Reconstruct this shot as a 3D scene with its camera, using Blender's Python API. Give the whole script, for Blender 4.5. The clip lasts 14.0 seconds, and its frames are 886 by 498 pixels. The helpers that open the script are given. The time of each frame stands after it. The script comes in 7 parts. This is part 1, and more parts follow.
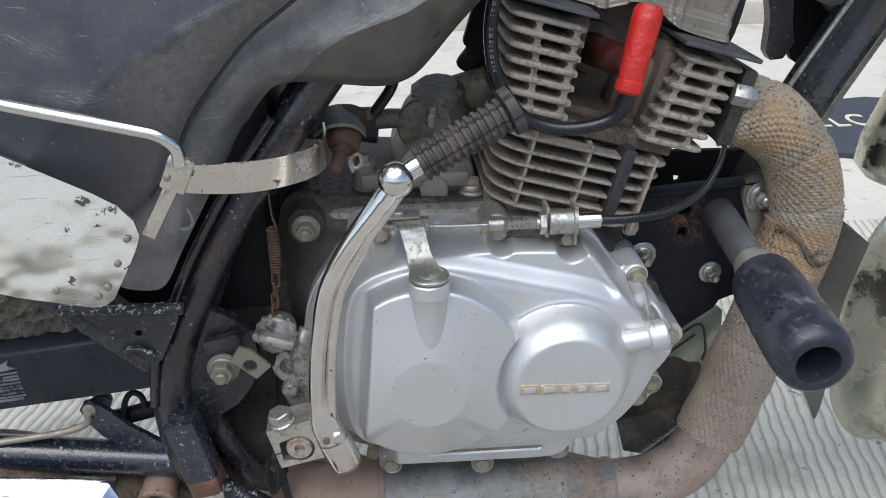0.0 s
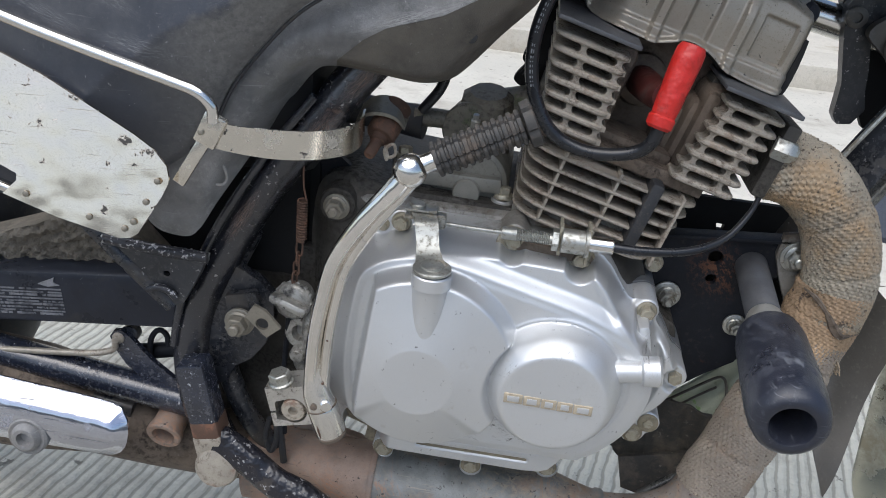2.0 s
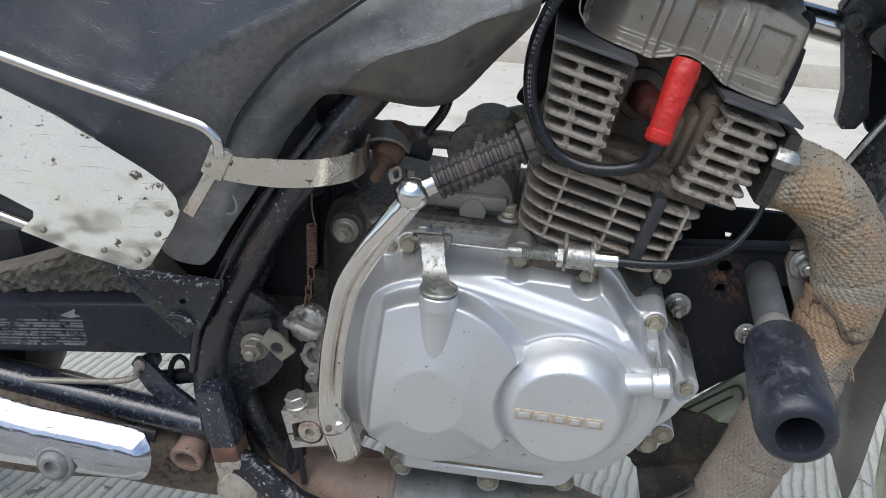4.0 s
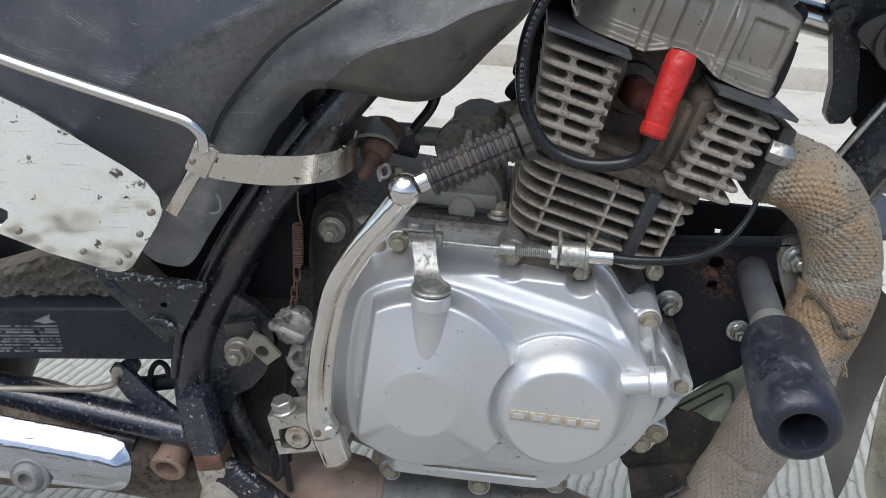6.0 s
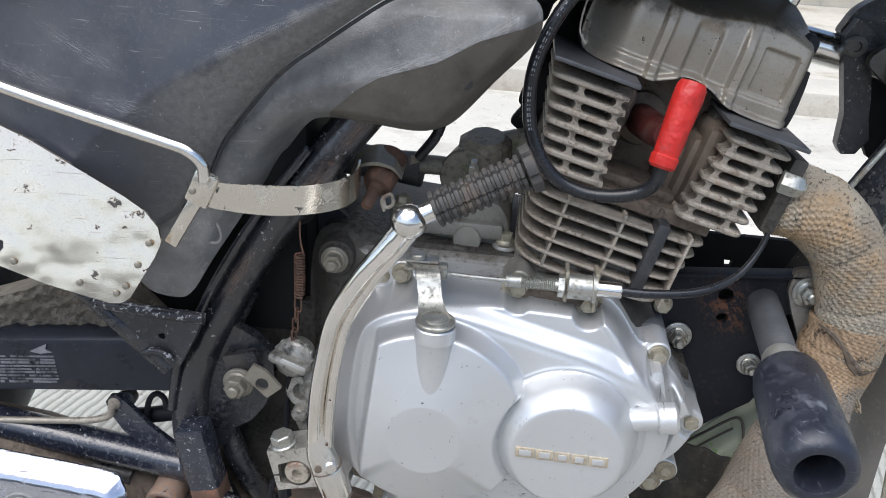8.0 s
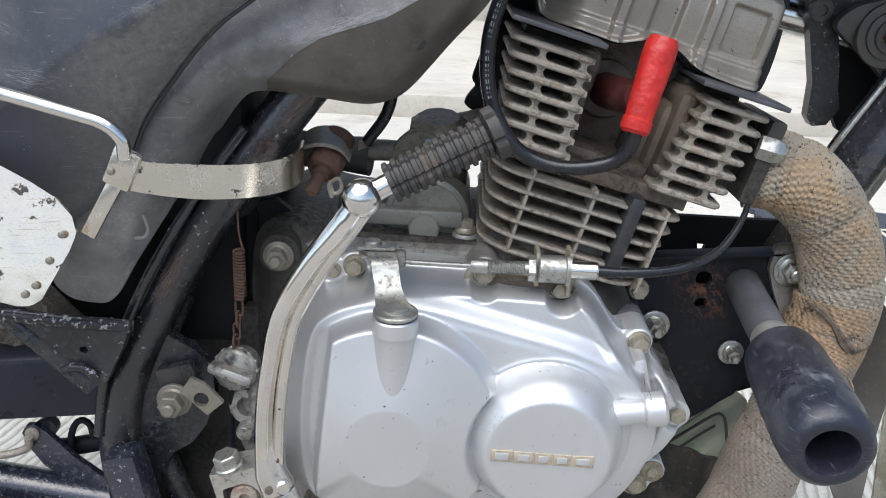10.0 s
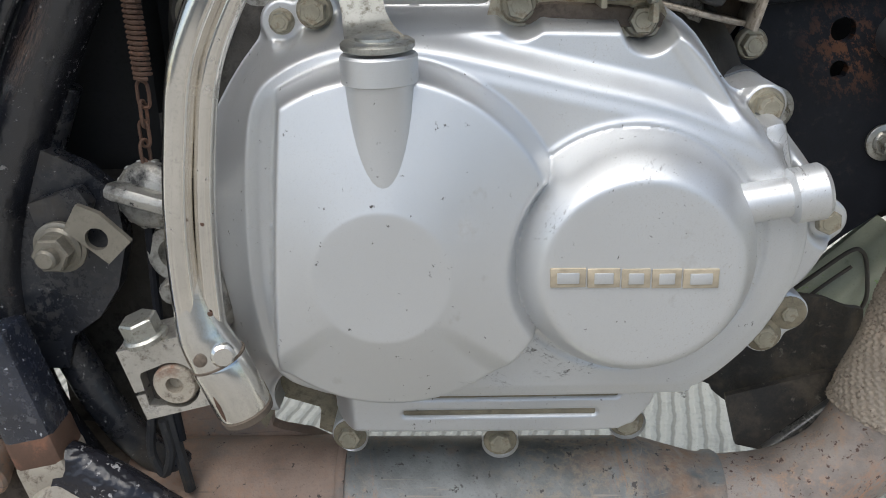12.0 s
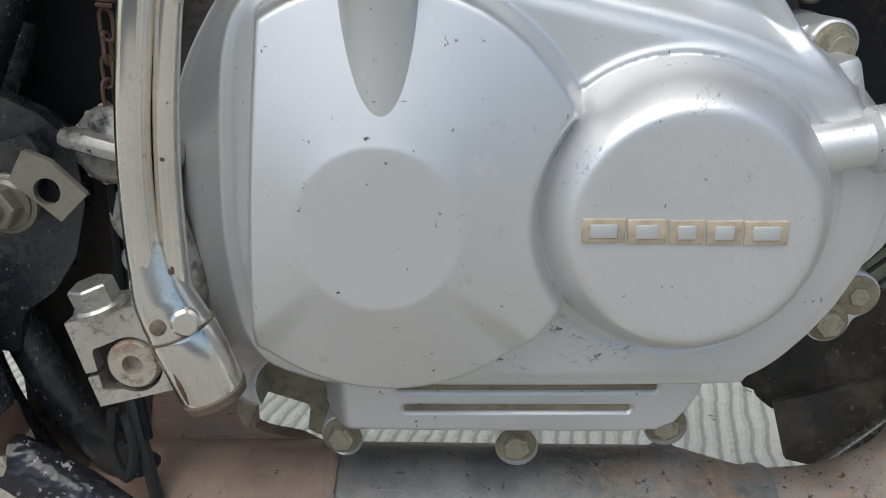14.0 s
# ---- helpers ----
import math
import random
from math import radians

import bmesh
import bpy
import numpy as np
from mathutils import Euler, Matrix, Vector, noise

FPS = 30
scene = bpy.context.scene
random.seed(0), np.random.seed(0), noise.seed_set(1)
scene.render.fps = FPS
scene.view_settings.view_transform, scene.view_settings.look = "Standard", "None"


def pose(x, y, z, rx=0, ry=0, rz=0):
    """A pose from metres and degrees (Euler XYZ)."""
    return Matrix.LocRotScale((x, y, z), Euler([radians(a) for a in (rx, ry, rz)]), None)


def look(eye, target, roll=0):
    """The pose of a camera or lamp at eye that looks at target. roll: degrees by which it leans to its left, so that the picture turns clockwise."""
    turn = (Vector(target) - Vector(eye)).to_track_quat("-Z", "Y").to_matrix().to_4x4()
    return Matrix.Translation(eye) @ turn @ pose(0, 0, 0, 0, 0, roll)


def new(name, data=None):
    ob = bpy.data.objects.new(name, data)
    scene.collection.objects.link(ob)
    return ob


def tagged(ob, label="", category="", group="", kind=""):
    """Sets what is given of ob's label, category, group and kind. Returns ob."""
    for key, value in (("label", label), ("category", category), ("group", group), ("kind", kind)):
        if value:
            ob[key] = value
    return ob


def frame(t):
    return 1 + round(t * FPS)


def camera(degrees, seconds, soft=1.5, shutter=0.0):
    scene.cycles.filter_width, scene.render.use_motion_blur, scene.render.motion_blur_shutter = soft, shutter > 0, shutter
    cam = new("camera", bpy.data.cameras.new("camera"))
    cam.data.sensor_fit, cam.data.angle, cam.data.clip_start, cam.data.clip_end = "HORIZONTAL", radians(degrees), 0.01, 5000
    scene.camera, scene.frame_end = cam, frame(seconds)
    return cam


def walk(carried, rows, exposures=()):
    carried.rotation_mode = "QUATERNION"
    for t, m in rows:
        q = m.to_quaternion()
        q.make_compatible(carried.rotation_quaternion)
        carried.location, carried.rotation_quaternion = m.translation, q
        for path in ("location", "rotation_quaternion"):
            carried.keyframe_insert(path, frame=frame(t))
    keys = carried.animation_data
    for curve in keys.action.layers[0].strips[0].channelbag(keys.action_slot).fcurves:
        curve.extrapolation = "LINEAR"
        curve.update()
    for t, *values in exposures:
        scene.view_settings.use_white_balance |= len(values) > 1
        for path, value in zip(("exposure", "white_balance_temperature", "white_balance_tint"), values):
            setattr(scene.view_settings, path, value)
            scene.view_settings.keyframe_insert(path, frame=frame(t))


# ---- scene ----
cam = camera(53.9, 14.0, 0.95)
PATH = [
    (0, (-0.0215, 0.0317, 0.6492), (0.0963, 1.5769, -0.0973), -0.5),
    (0.5, (-0.0067, 0.0090, 0.6630), (-0.0034, 1.5816, -0.0354), 2.5),
    (1, (0.0274, 0.0048, 0.6879), (-0.0007, 1.5823, 0.0042), 6.4),
    (1.5, (0.0539, -0.0101, 0.6621), (-0.0215, 1.5692, -0.0139), 5.9),
    (2, (0.0526, 0.0064, 0.6475), (-0.0633, 1.5636, -0.0732), 6.3),
    (4.3, (0.0702, -0.0001, 0.6578), (-0.1055, 1.5650, -0.0336), 3.1),
    (4.5, (0.0563, -0.0008, 0.6535), (-0.0843, 1.5712, -0.0285), 3.4),
    (5, (0.0513, 0.0013, 0.6509), (-0.0997, 1.5732, -0.0311), 3.4),
    (5.5, (0.0500, 0.0066, 0.6475), (-0.0805, 1.5761, -0.0431), 3.8),
    (6, (0.0521, 0.0116, 0.6466), (-0.0637, 1.5826, -0.0440), 3.7),
    (6.5, (0.0471, 0.0146, 0.6604), (-0.0744, 1.6007, 0.0051), 4.9),
    (7, (0.0501, 0.0204, 0.6724), (-0.0513, 1.6222, 0.0541), 5.7),
    (7.5, (0.0528, 0.0210, 0.6681), (-0.0433, 1.6251, 0.0541), 5.2),
    (8, (0.0488, 0.0256, 0.6475), (-0.0752, 1.6128, -0.0035), 3.9),
    (8.2, (0.0507, 0.0281, 0.6518), (-0.0688, 1.6071, -0.0199), 4.0),
    (10.3, (0.0379, 0.0885, 0.5623), (0.0684, 1.7135, -0.0001), 2.2),
    (10.5, (0.0384, 0.1307, 0.5374), (0.1064, 1.7495, -0.0405), 1.9),
    (11, (0.0449, 0.2079, 0.4695), (0.0991, 1.8492, -0.0431), -1.3),
    (11.5, (0.0360, 0.2266, 0.4471), (0.0084, 1.8481, -0.1265), -1.8),
    (12, (0.0383, 0.2239, 0.4333), (-0.0142, 1.8222, -0.2005), -1.8),
    (12.5, (0.0522, 0.2367, 0.3878), (-0.0030, 1.8455, -0.2177), -3.2),
    (13, (0.0365, 0.2568, 0.3706), (-0.0515, 1.8896, -0.1635), -3.1),
    (13.5, (0.0394, 0.2730, 0.3809), (-0.0478, 1.9048, -0.1549), -2.2),
    (14, (0.0371, 0.2662, 0.3852), (-0.0375, 1.8911, -0.1738), -1.3),
]
walk(cam, [(t, look(eye, target, roll)) for t, eye, target, roll in PATH],
     [(0, 0.13, 6480, 10), (5, 0.06, 6460, 9), (6.5, 0.10, 6480, 9), (7.2, 0.43, 6480, 10), (8.2, 0.41, 6480, 10), (10.5, 0.39, 6500, 9), (11.4, 0.06, 6750, 8), (12, 0.15, 6800, 8), (12.5, 0.13, 6850, 7), (13.2, 0.06, 6850, 7), (14, -0.01, 6800, 7)])

# ---- world, sun ----
world = bpy.data.worlds.new("sky")
scene.world = world
world.use_nodes = True
_n = world.node_tree.nodes
_bg = _n["Background"]
_sky = _n.new("ShaderNodeTexSky")
_sky.sky_type, _sky.sun_disc = 'NISHITA', False
_sky.sun_elevation, _sky.sun_rotation = radians(58), radians(212)
_sky.air_density, _sky.dust_density, _sky.ozone_density = 1.0, 2.0, 1.0
world.node_tree.links.new(_sky.outputs[0], _bg.inputs[0])
_bg.inputs[1].default_value = 0.15
_sun = bpy.data.lights.new("sun", 'SUN')
_sun.energy, _sun.angle, _sun.color = 3.1, radians(75), (0.965, 0.98, 1.0)
sun = new("sun", _sun)
sun.matrix_world = look((-0.75, -1.2, 4.0), (0, 0, 0))
scene.view_settings.exposure = 0.0


# ---- materials ----
def material(name, color, rough=0.5, metal=0.0, var=0.18, scale=40.0, fine=700.0, bump=0.25, grain=0.0004,
             stain=None, stain_scale=25.0, stain_cut=0.515, stain_rough=0.85, chips=None, chip_scale=180.0, chip_cut=0.618,
             wave=0.0, wave_scale=30.0, per_piece=0.0, coat=0.0, grime=None, grime_cut=0.50, scuffs=(), scuff_color=(0.3, 0.3, 0.3), scratches=0.0, scratch_color=(0.3, 0.3, 0.3), shine=0.5, scuff_stretch=9.0,
             scuff_cut=0.50, dirt_shade=None, dirt_shade_from=None, dirt_shade_color=(0.1, 0.1, 0.1), dirt_shade_rough=0.7):
    """A surface of one base colour with broad and fine variation, stains with soft outlines and small chips with hard ones."""
    m = bpy.data.materials.new(name)
    m.use_nodes = True
    nt = m.node_tree
    n, l = nt.nodes, nt.links
    b = n["Principled BSDF"]
    co = n.new("ShaderNodeTexCoord")

    def noise_node(s, detail=4.0, rough_=0.6):
        q = n.new("ShaderNodeTexNoise")
        q.inputs["Scale"].default_value, q.inputs["Detail"].default_value, q.inputs["Roughness"].default_value = s, detail, rough_
        l.new(co.outputs["Object"], q.inputs["Vector"])
        return q.outputs["Fac"]

    def ramp(fac, a, z):
        q = n.new("ShaderNodeMapRange")
        q.inputs["From Min"].default_value, q.inputs["From Max"].default_value = a, z
        l.new(fac, q.inputs["Value"])
        return q.outputs["Result"]

    def mix(fac, a, z):
        q = n.new("ShaderNodeMix")
        q.data_type = 'RGBA'
        for value, slot in ((fac, 0), (a, 6), (z, 7)):
            if hasattr(value, "links"):
                l.new(value, q.inputs[slot])
            elif slot:
                q.inputs[slot].default_value = (*value, 1)
            else:
                q.inputs[slot].default_value = value
        return q.outputs[2]

    def mixf(fac, a, z):
        q = n.new("ShaderNodeMix")
        for value, slot in ((fac, 0), (a, 2), (z, 3)):
            if hasattr(value, "links"):
                l.new(value, q.inputs[slot])
            else:
                q.inputs[slot].default_value = value
        return q.outputs[0]

    broad, small = noise_node(scale), noise_node(fine, 3.0)
    lo, hi = [max(0, c * (1 - var)) for c in color], [min(1, c * (1 + var)) for c in color]
    col = mix(ramp(broad, 0.3, 0.7), lo, hi)
    dark = [c * 0.75 for c in color]
    col = mix(ramp(small, 0.55, 0.8), col, dark)
    if per_piece:
        info = n.new("ShaderNodeObjectInfo")
        col = mix(ramp(info.outputs["Random"], 0, 1 / per_piece), col, [c * 0.6 for c in color])
    r = mixf(ramp(broad, 0.3, 0.7), max(0.02, rough * 0.85), min(1, rough * 1.15))
    met = metal
    if stain:
        fac = ramp(noise_node(stain_scale, 7.0, 0.68), stain_cut, stain_cut + 0.14)
        col = mix(fac, col, stain)
        r = mixf(fac, r, stain_rough)
        met = mixf(fac, metal, 0.0)
    if grime:
        fac = ramp(noise_node(fine * 0.28, 6.0, 0.72), grime_cut, grime_cut + 0.16)
        fac2 = ramp(noise_node(stain_scale * 0.7, 3.0, 0.6), 0.38, 0.62)
        q = n.new("ShaderNodeMath")
        q.operation = 'MULTIPLY'
        l.new(fac, q.inputs[0])
        l.new(fac2, q.inputs[1])
        col = mix(q.outputs[0], col, grime)
        r = mixf(q.outputs[0], r, 0.8)
    if dirt_shade:
        # settled dirt, or painted shade, on one side of a slanting ragged line
        (px, pz), turn, fade = dirt_shade
        dp = n.new("ShaderNodeVectorMath")
        dp.operation = 'DOT_PRODUCT'
        l.new(co.outputs["Object"], dp.inputs[0])
        ux, uz = math.sin(radians(turn)), -math.cos(radians(turn))
        dp.inputs[1].default_value = (ux, 0, uz)
        wob = n.new("ShaderNodeMath")
        wob.operation = 'MULTIPLY_ADD'
        l.new(noise_node(55, 8.0, 0.75), wob.inputs[0])
        wob.inputs[1].default_value = fade * 2.2
        l.new(dp.outputs["Value"], wob.inputs[2])
        base = px * ux + pz * uz + fade * 1.1
        fac = ramp(wob.outputs[0], base - fade * 0.2, base + fade * 0.35)
        fac.node.inputs["To Max"].default_value = 0.82
        if dirt_shade_from:
            xs = n.new("ShaderNodeSeparateXYZ")
            l.new(co.outputs["Object"], xs.inputs[0])
            q = n.new("ShaderNodeMath")
            q.operation = 'MULTIPLY'
            l.new(fac, q.inputs[0])
            l.new(ramp(xs.outputs[0], *dirt_shade_from), q.inputs[1])
            fac = q.outputs[0]
        patch = mix(ramp(noise_node(240, 6.0, 0.75), 0.36, 0.64), [c * 0.72 for c in dirt_shade_color], [c * 1.22 for c in dirt_shade_color])
        patch = mix(ramp(noise_node(38, 5.0, 0.7), 0.50, 0.68), patch, [c * 0.80 for c in dirt_shade_color])
        col = mix(fac, col, patch)
        r = mixf(fac, r, dirt_shade_rough)
    for centre, turn, size in scuffs:
        mp = n.new("ShaderNodeMapping")
        mp.vector_type = 'TEXTURE'
        mp.inputs["Location"].default_value, mp.inputs["Rotation"].default_value, mp.inputs["Scale"].default_value = centre, (0, radians(turn), 0), size
        l.new(co.outputs["Object"], mp.inputs["Vector"])
        ln = n.new("ShaderNodeVectorMath")
        ln.operation = 'LENGTH'
        l.new(mp.outputs[0], ln.inputs[0])
        near = ramp(ln.outputs["Value"], 1.0, 0.1)
        st = n.new("ShaderNodeMapping")
        st.inputs["Scale"].default_value = (1.1, 1.1, scuff_stretch)
        l.new(mp.outputs[0], st.inputs["Vector"])
        sn = n.new("ShaderNodeTexNoise")
        sn.inputs["Scale"].default_value, sn.inputs["Detail"].default_value, sn.inputs["Roughness"].default_value = 3.0, 9.0, 0.8
        l.new(st.outputs[0], sn.inputs["Vector"])
        q = n.new("ShaderNodeMath")
        q.operation = 'MULTIPLY'
        l.new(near, q.inputs[0])
        l.new(ramp(sn.outputs["Fac"], scuff_cut, scuff_cut + 0.05), q.inputs[1])
        col = mix(q.outputs[0], col, scuff_color)
        r = mixf(q.outputs[0], r, 0.75)
        met = mixf(q.outputs[0], met, 0.0)
    if scratches:
        # thin random lines in four directions, thinned out by a broad mask
        for turn, off in ((-28, 0.0), (14, 3.1), (-66, 7.7), (48, 11.3)):
            st = n.new("ShaderNodeMapping")
            st.inputs["Location"].default_value, st.inputs["Rotation"].default_value, st.inputs["Scale"].default_value = (off, off, off), (0, radians(turn), 0), (28, 40, 620)
            l.new(co.outputs["Object"], st.inputs["Vector"])
            sn = n.new("ShaderNodeTexNoise")
            sn.inputs["Scale"].default_value, sn.inputs["Detail"].default_value = 1.0, 2.0
            l.new(st.outputs[0], sn.inputs["Vector"])
            q = n.new("ShaderNodeMath")
            q.operation = 'MULTIPLY'
            l.new(ramp(sn.outputs["Fac"], 0.70 - 0.05 * scratches, 0.76 - 0.05 * scratches), q.inputs[0])
            l.new(ramp(noise_node(22 + off, 2.0), 0.46, 0.60), q.inputs[1])
            col = mix(q.outputs[0], col, scratch_color)
            r = mixf(q.outputs[0], r, 0.7)
    if chips:
        fac = ramp(noise_node(chip_scale, 5.0, 0.7), chip_cut, chip_cut + 0.03)
        col = mix(fac, col, chips)
        r = mixf(fac, r, 0.8)
        met = mixf(fac, met, 0.0)
    for value, key in ((col, "Base Color"), (r, "Roughness"), (met, "Metallic")):
        if hasattr(value, "links"):
            l.new(value, b.inputs[key])
        else:
            b.inputs[key].default_value = value
    b.inputs["Coat Weight"].default_value = coat
    b.inputs["Specular IOR Level"].default_value = shine
    bp = n.new("ShaderNodeBump")
    bp.inputs["Strength"].default_value, bp.inputs["Distance"].default_value = bump, grain
    l.new(small, bp.inputs["Height"])
    last = bp
    if wave:
        bw = n.new("ShaderNodeBump")
        bw.inputs["Strength"].default_value, bw.inputs["Distance"].default_value = 1.0, wave
        l.new(noise_node(wave_scale, 2.0, 0.5), bw.inputs["Height"])
        l.new(bp.outputs[0], bw.inputs["Normal"])
        last = bw
    l.new(last.outputs[0], b.inputs["Normal"])
    return m


M_SILVER = material("silver_paint", (0.65, 0.66, 0.665), 0.42, 0.70, 0.03, 14, 4200, 0.08, 0.0002, stain=(0.38, 0.35, 0.30), stain_scale=20, stain_cut=0.64, stain_rough=0.55, chips=(0.06, 0.055, 0.05), chip_scale=230, chip_cut=0.664, grime=(0.40, 0.37, 0.31), grime_cut=0.58, scuffs=[((0.1035, 0.53, 0.3415), -18, (0.0085, 0.25, 0.0045)), ((0.0695, 0.53, 0.3235), -50, (0.0120, 0.25, 0.0035)), ((0.188, 0.55, 0.322), -60, (0.012, 0.25, 0.005)), ((0.165, 0.55, 0.336), -60, (0.012, 0.25, 0.005)), ((0.066, 0.55, 0.257), 35, (0.014, 0.25, 0.007)), ((0.080, 0.55, 0.2475), -8, (0.018, 0.25, 0.006)), ((0.045, 0.55, 0.245), 30, (0.016, 0.25, 0.005))], scuff_color=(0.11, 0.105, 0.10), scuff_stretch=1.3, scuff_cut=0.54,
                    dirt_shade=((0.025, 0.397), 174.7, 0.006), dirt_shade_color=(0.27, 0.245, 0.205), dirt_shade_rough=0.55)
M_CAST = material("dirty_cast_alloy", (0.30, 0.29, 0.265), 0.55, 0.35, 0.2, 35, 900, 0.5, 0.0006, stain=(0.13, 0.105, 0.08), stain_scale=28, stain_cut=0.48, grime=(0.09, 0.075, 0.06), grime_cut=0.46)
# Dark alloy of the crankcase; in recesses its tone also paints the shade.
M_OILY_SHADED = material("oil_and_shade_dark_alloy", (0.066, 0.061, 0.054), 0.5, 0.2, 0.3, 35, 900, 0.5, 0.0006, stain=(0.12, 0.108, 0.09), stain_scale=26, stain_cut=0.58, grime=(0.02, 0.018, 0.015), grime_cut=0.46, shine=0.22)
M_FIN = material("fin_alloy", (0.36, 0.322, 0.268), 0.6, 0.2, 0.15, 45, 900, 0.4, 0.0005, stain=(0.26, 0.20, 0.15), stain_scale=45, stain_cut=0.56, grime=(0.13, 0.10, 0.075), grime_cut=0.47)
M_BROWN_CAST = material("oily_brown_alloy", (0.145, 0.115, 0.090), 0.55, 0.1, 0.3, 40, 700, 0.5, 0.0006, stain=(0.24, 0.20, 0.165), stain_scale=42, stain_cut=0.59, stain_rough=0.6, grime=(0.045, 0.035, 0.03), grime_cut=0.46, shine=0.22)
# The dark top band paints oil stain and the tank's shade together.
M_ROCKER = material("rocker_cover_alloy", (0.315, 0.283, 0.235), 0.36, 0.42, 0.14, 20, 1500, 0.15, 0.0002, stain=(0.13, 0.105, 0.075), stain_scale=12, stain_cut=0.53, stain_rough=0.45, chips=(0.05, 0.045, 0.04), chip_scale=170, chip_cut=0.650, grime=(0.20, 0.17, 0.125), grime_cut=0.55,
                    dirt_shade=((0.19, 0.578), 176, 0.014), dirt_shade_color=(0.050, 0.043, 0.031), dirt_shade_rough=0.45)
M_GASKET = material("gasket_black", (0.02, 0.02, 0.02), 0.6, shine=0.22)
M_CHROME = material("chrome", (0.76, 0.74, 0.70), 0.20, 1.0, 0.05, 30, 900, 0.05, 0.0001, stain=(0.50, 0.42, 0.32), stain_scale=50, stain_cut=0.62, stain_rough=0.4, chips=(0.14, 0.08, 0.045), chip_scale=150, chip_cut=0.69)
M_KNUCKLE = material("chrome_with_rust_streak", (0.76, 0.74, 0.70), 0.20, 1.0, 0.05, 30, 900, 0.05, 0.0001, stain=(0.50, 0.42, 0.32), stain_scale=50, stain_cut=0.62, stain_rough=0.4, scuffs=[((-0.0490, 0.485, 0.2675), 68, (0.0085, 0.02, 0.0016))], scuff_color=(0.16, 0.05, 0.02), scuff_stretch=0.8, scuff_cut=0.42)
M_LEVER = material("tan_stained_chrome", (0.80, 0.77, 0.72), 0.13, 1.0, 0.10, 30, 900, 0.05, 0.0001, stain=(0.42, 0.37, 0.29), stain_scale=36, stain_cut=0.58, stain_rough=0.35, chips=(0.10, 0.07, 0.05), chip_scale=120, chip_cut=0.675)
M_CLAMP = material("worn_bright_casting", (0.60, 0.58, 0.54), 0.32, 0.85, 0.15, 60, 900, 0.3, 0.0003, stain=(0.16, 0.14, 0.115), stain_scale=90, stain_cut=0.58, chips=(0.05, 0.04, 0.035), chip_scale=160, chip_cut=0.64, grime=(0.25, 0.22, 0.18), grime_cut=0.52)
M_TAB = material("dull_grey_tab", (0.24, 0.22, 0.18), 0.4, 0.4, 0.2, 60, 900, 0.2, 0.0002, stain=(0.14, 0.12, 0.09), stain_scale=60, stain_cut=0.55)
M_POLISHED = material("polished_steel_sheet", (0.80, 0.69, 0.56), 0.17, 1.0, 0.03, 30, 900, 0.05, 0.0001, stain=(0.62, 0.57, 0.48), stain_scale=60, stain_cut=0.66, stain_rough=0.3, chips=(0.06, 0.055, 0.05), chip_scale=80, chip_cut=0.628, wave=0.0018, wave_scale=27, scratches=0.3, scratch_color=(0.42, 0.40, 0.35))
M_STRAP = material("scratched_steel_strap", (0.74, 0.70, 0.62), 0.24, 1.0, 0.06, 40, 900, 0.1, 0.0002, stain=(0.42, 0.38, 0.31), stain_scale=60, stain_cut=0.56, stain_rough=0.5, chips=(0.08, 0.07, 0.06), chip_scale=110, chip_cut=0.640)
M_ZINC = material("zinc_plate", (0.45, 0.45, 0.415), 0.34, 0.85, 0.12, 60, 900, 0.15, 0.0002, stain=(0.24, 0.21, 0.16), stain_scale=70, stain_cut=0.53, grime=(0.16, 0.14, 0.10), grime_cut=0.50)
M_BOLT = material("dull_bolt_steel", (0.40, 0.37, 0.29), 0.45, 0.6, 0.15, 150, 900, 0.2, 0.0002, stain=(0.22, 0.17, 0.11), stain_scale=160, stain_cut=0.52)
M_GUARD_PLASTIC = material("dark_grey_plastic", (0.046, 0.051, 0.064), 0.34, 0.0, 0.34, 14, 1200, 0.35, 0.0002, stain=(0.072, 0.075, 0.084), stain_scale=9, stain_cut=0.50, stain_rough=0.5, chips=(0.24, 0.24, 0.245), chip_scale=300, chip_cut=0.660, grime=(0.115, 0.115, 0.118), grime_cut=0.54,
                           scuffs=[((-0.213, 0.52, 0.547), 24, (0.036, 0.2, 0.0065)), ((-0.184, 0.52, 0.5165), 12, (0.026, 0.2, 0.0080)), ((-0.100, 0.53, 0.567), -27, (0.050, 0.2, 0.0050)), ((-0.046, 0.53, 0.594), -22, (0.040, 0.2, 0.0040)), ((-0.120, 0.53, 0.588), -38, (0.018, 0.2, 0.006)), ((-0.06, 0.53, 0.606), -60, (0.016, 0.2, 0.007)), ((-0.25, 0.53, 0.53), 20, (0.03, 0.2, 0.006))], scuff_color=(0.30, 0.30, 0.305), scuff_cut=0.53, scratches=0.25, scratch_color=(0.19, 0.19, 0.195),
                           dirt_shade=((-0.104, 0.564), 30, 0.013), dirt_shade_color=(0.175, 0.168, 0.156), dirt_shade_from=(-0.195, -0.135))
# Brown dirt and the underside's shade are both put into this colour.
M_MUDDY_SHADED = material("muddy_shaded_plastic", (0.108, 0.097, 0.082), 0.55, 0.0, 0.45, 40, 1100, 0.5, 0.0005, stain=(0.125, 0.109, 0.088), stain_scale=22, stain_cut=0.52, stain_rough=0.8, chips=(0.20, 0.19, 0.17), chip_scale=240, chip_cut=0.65, grime=(0.13, 0.115, 0.092), grime_cut=0.48)
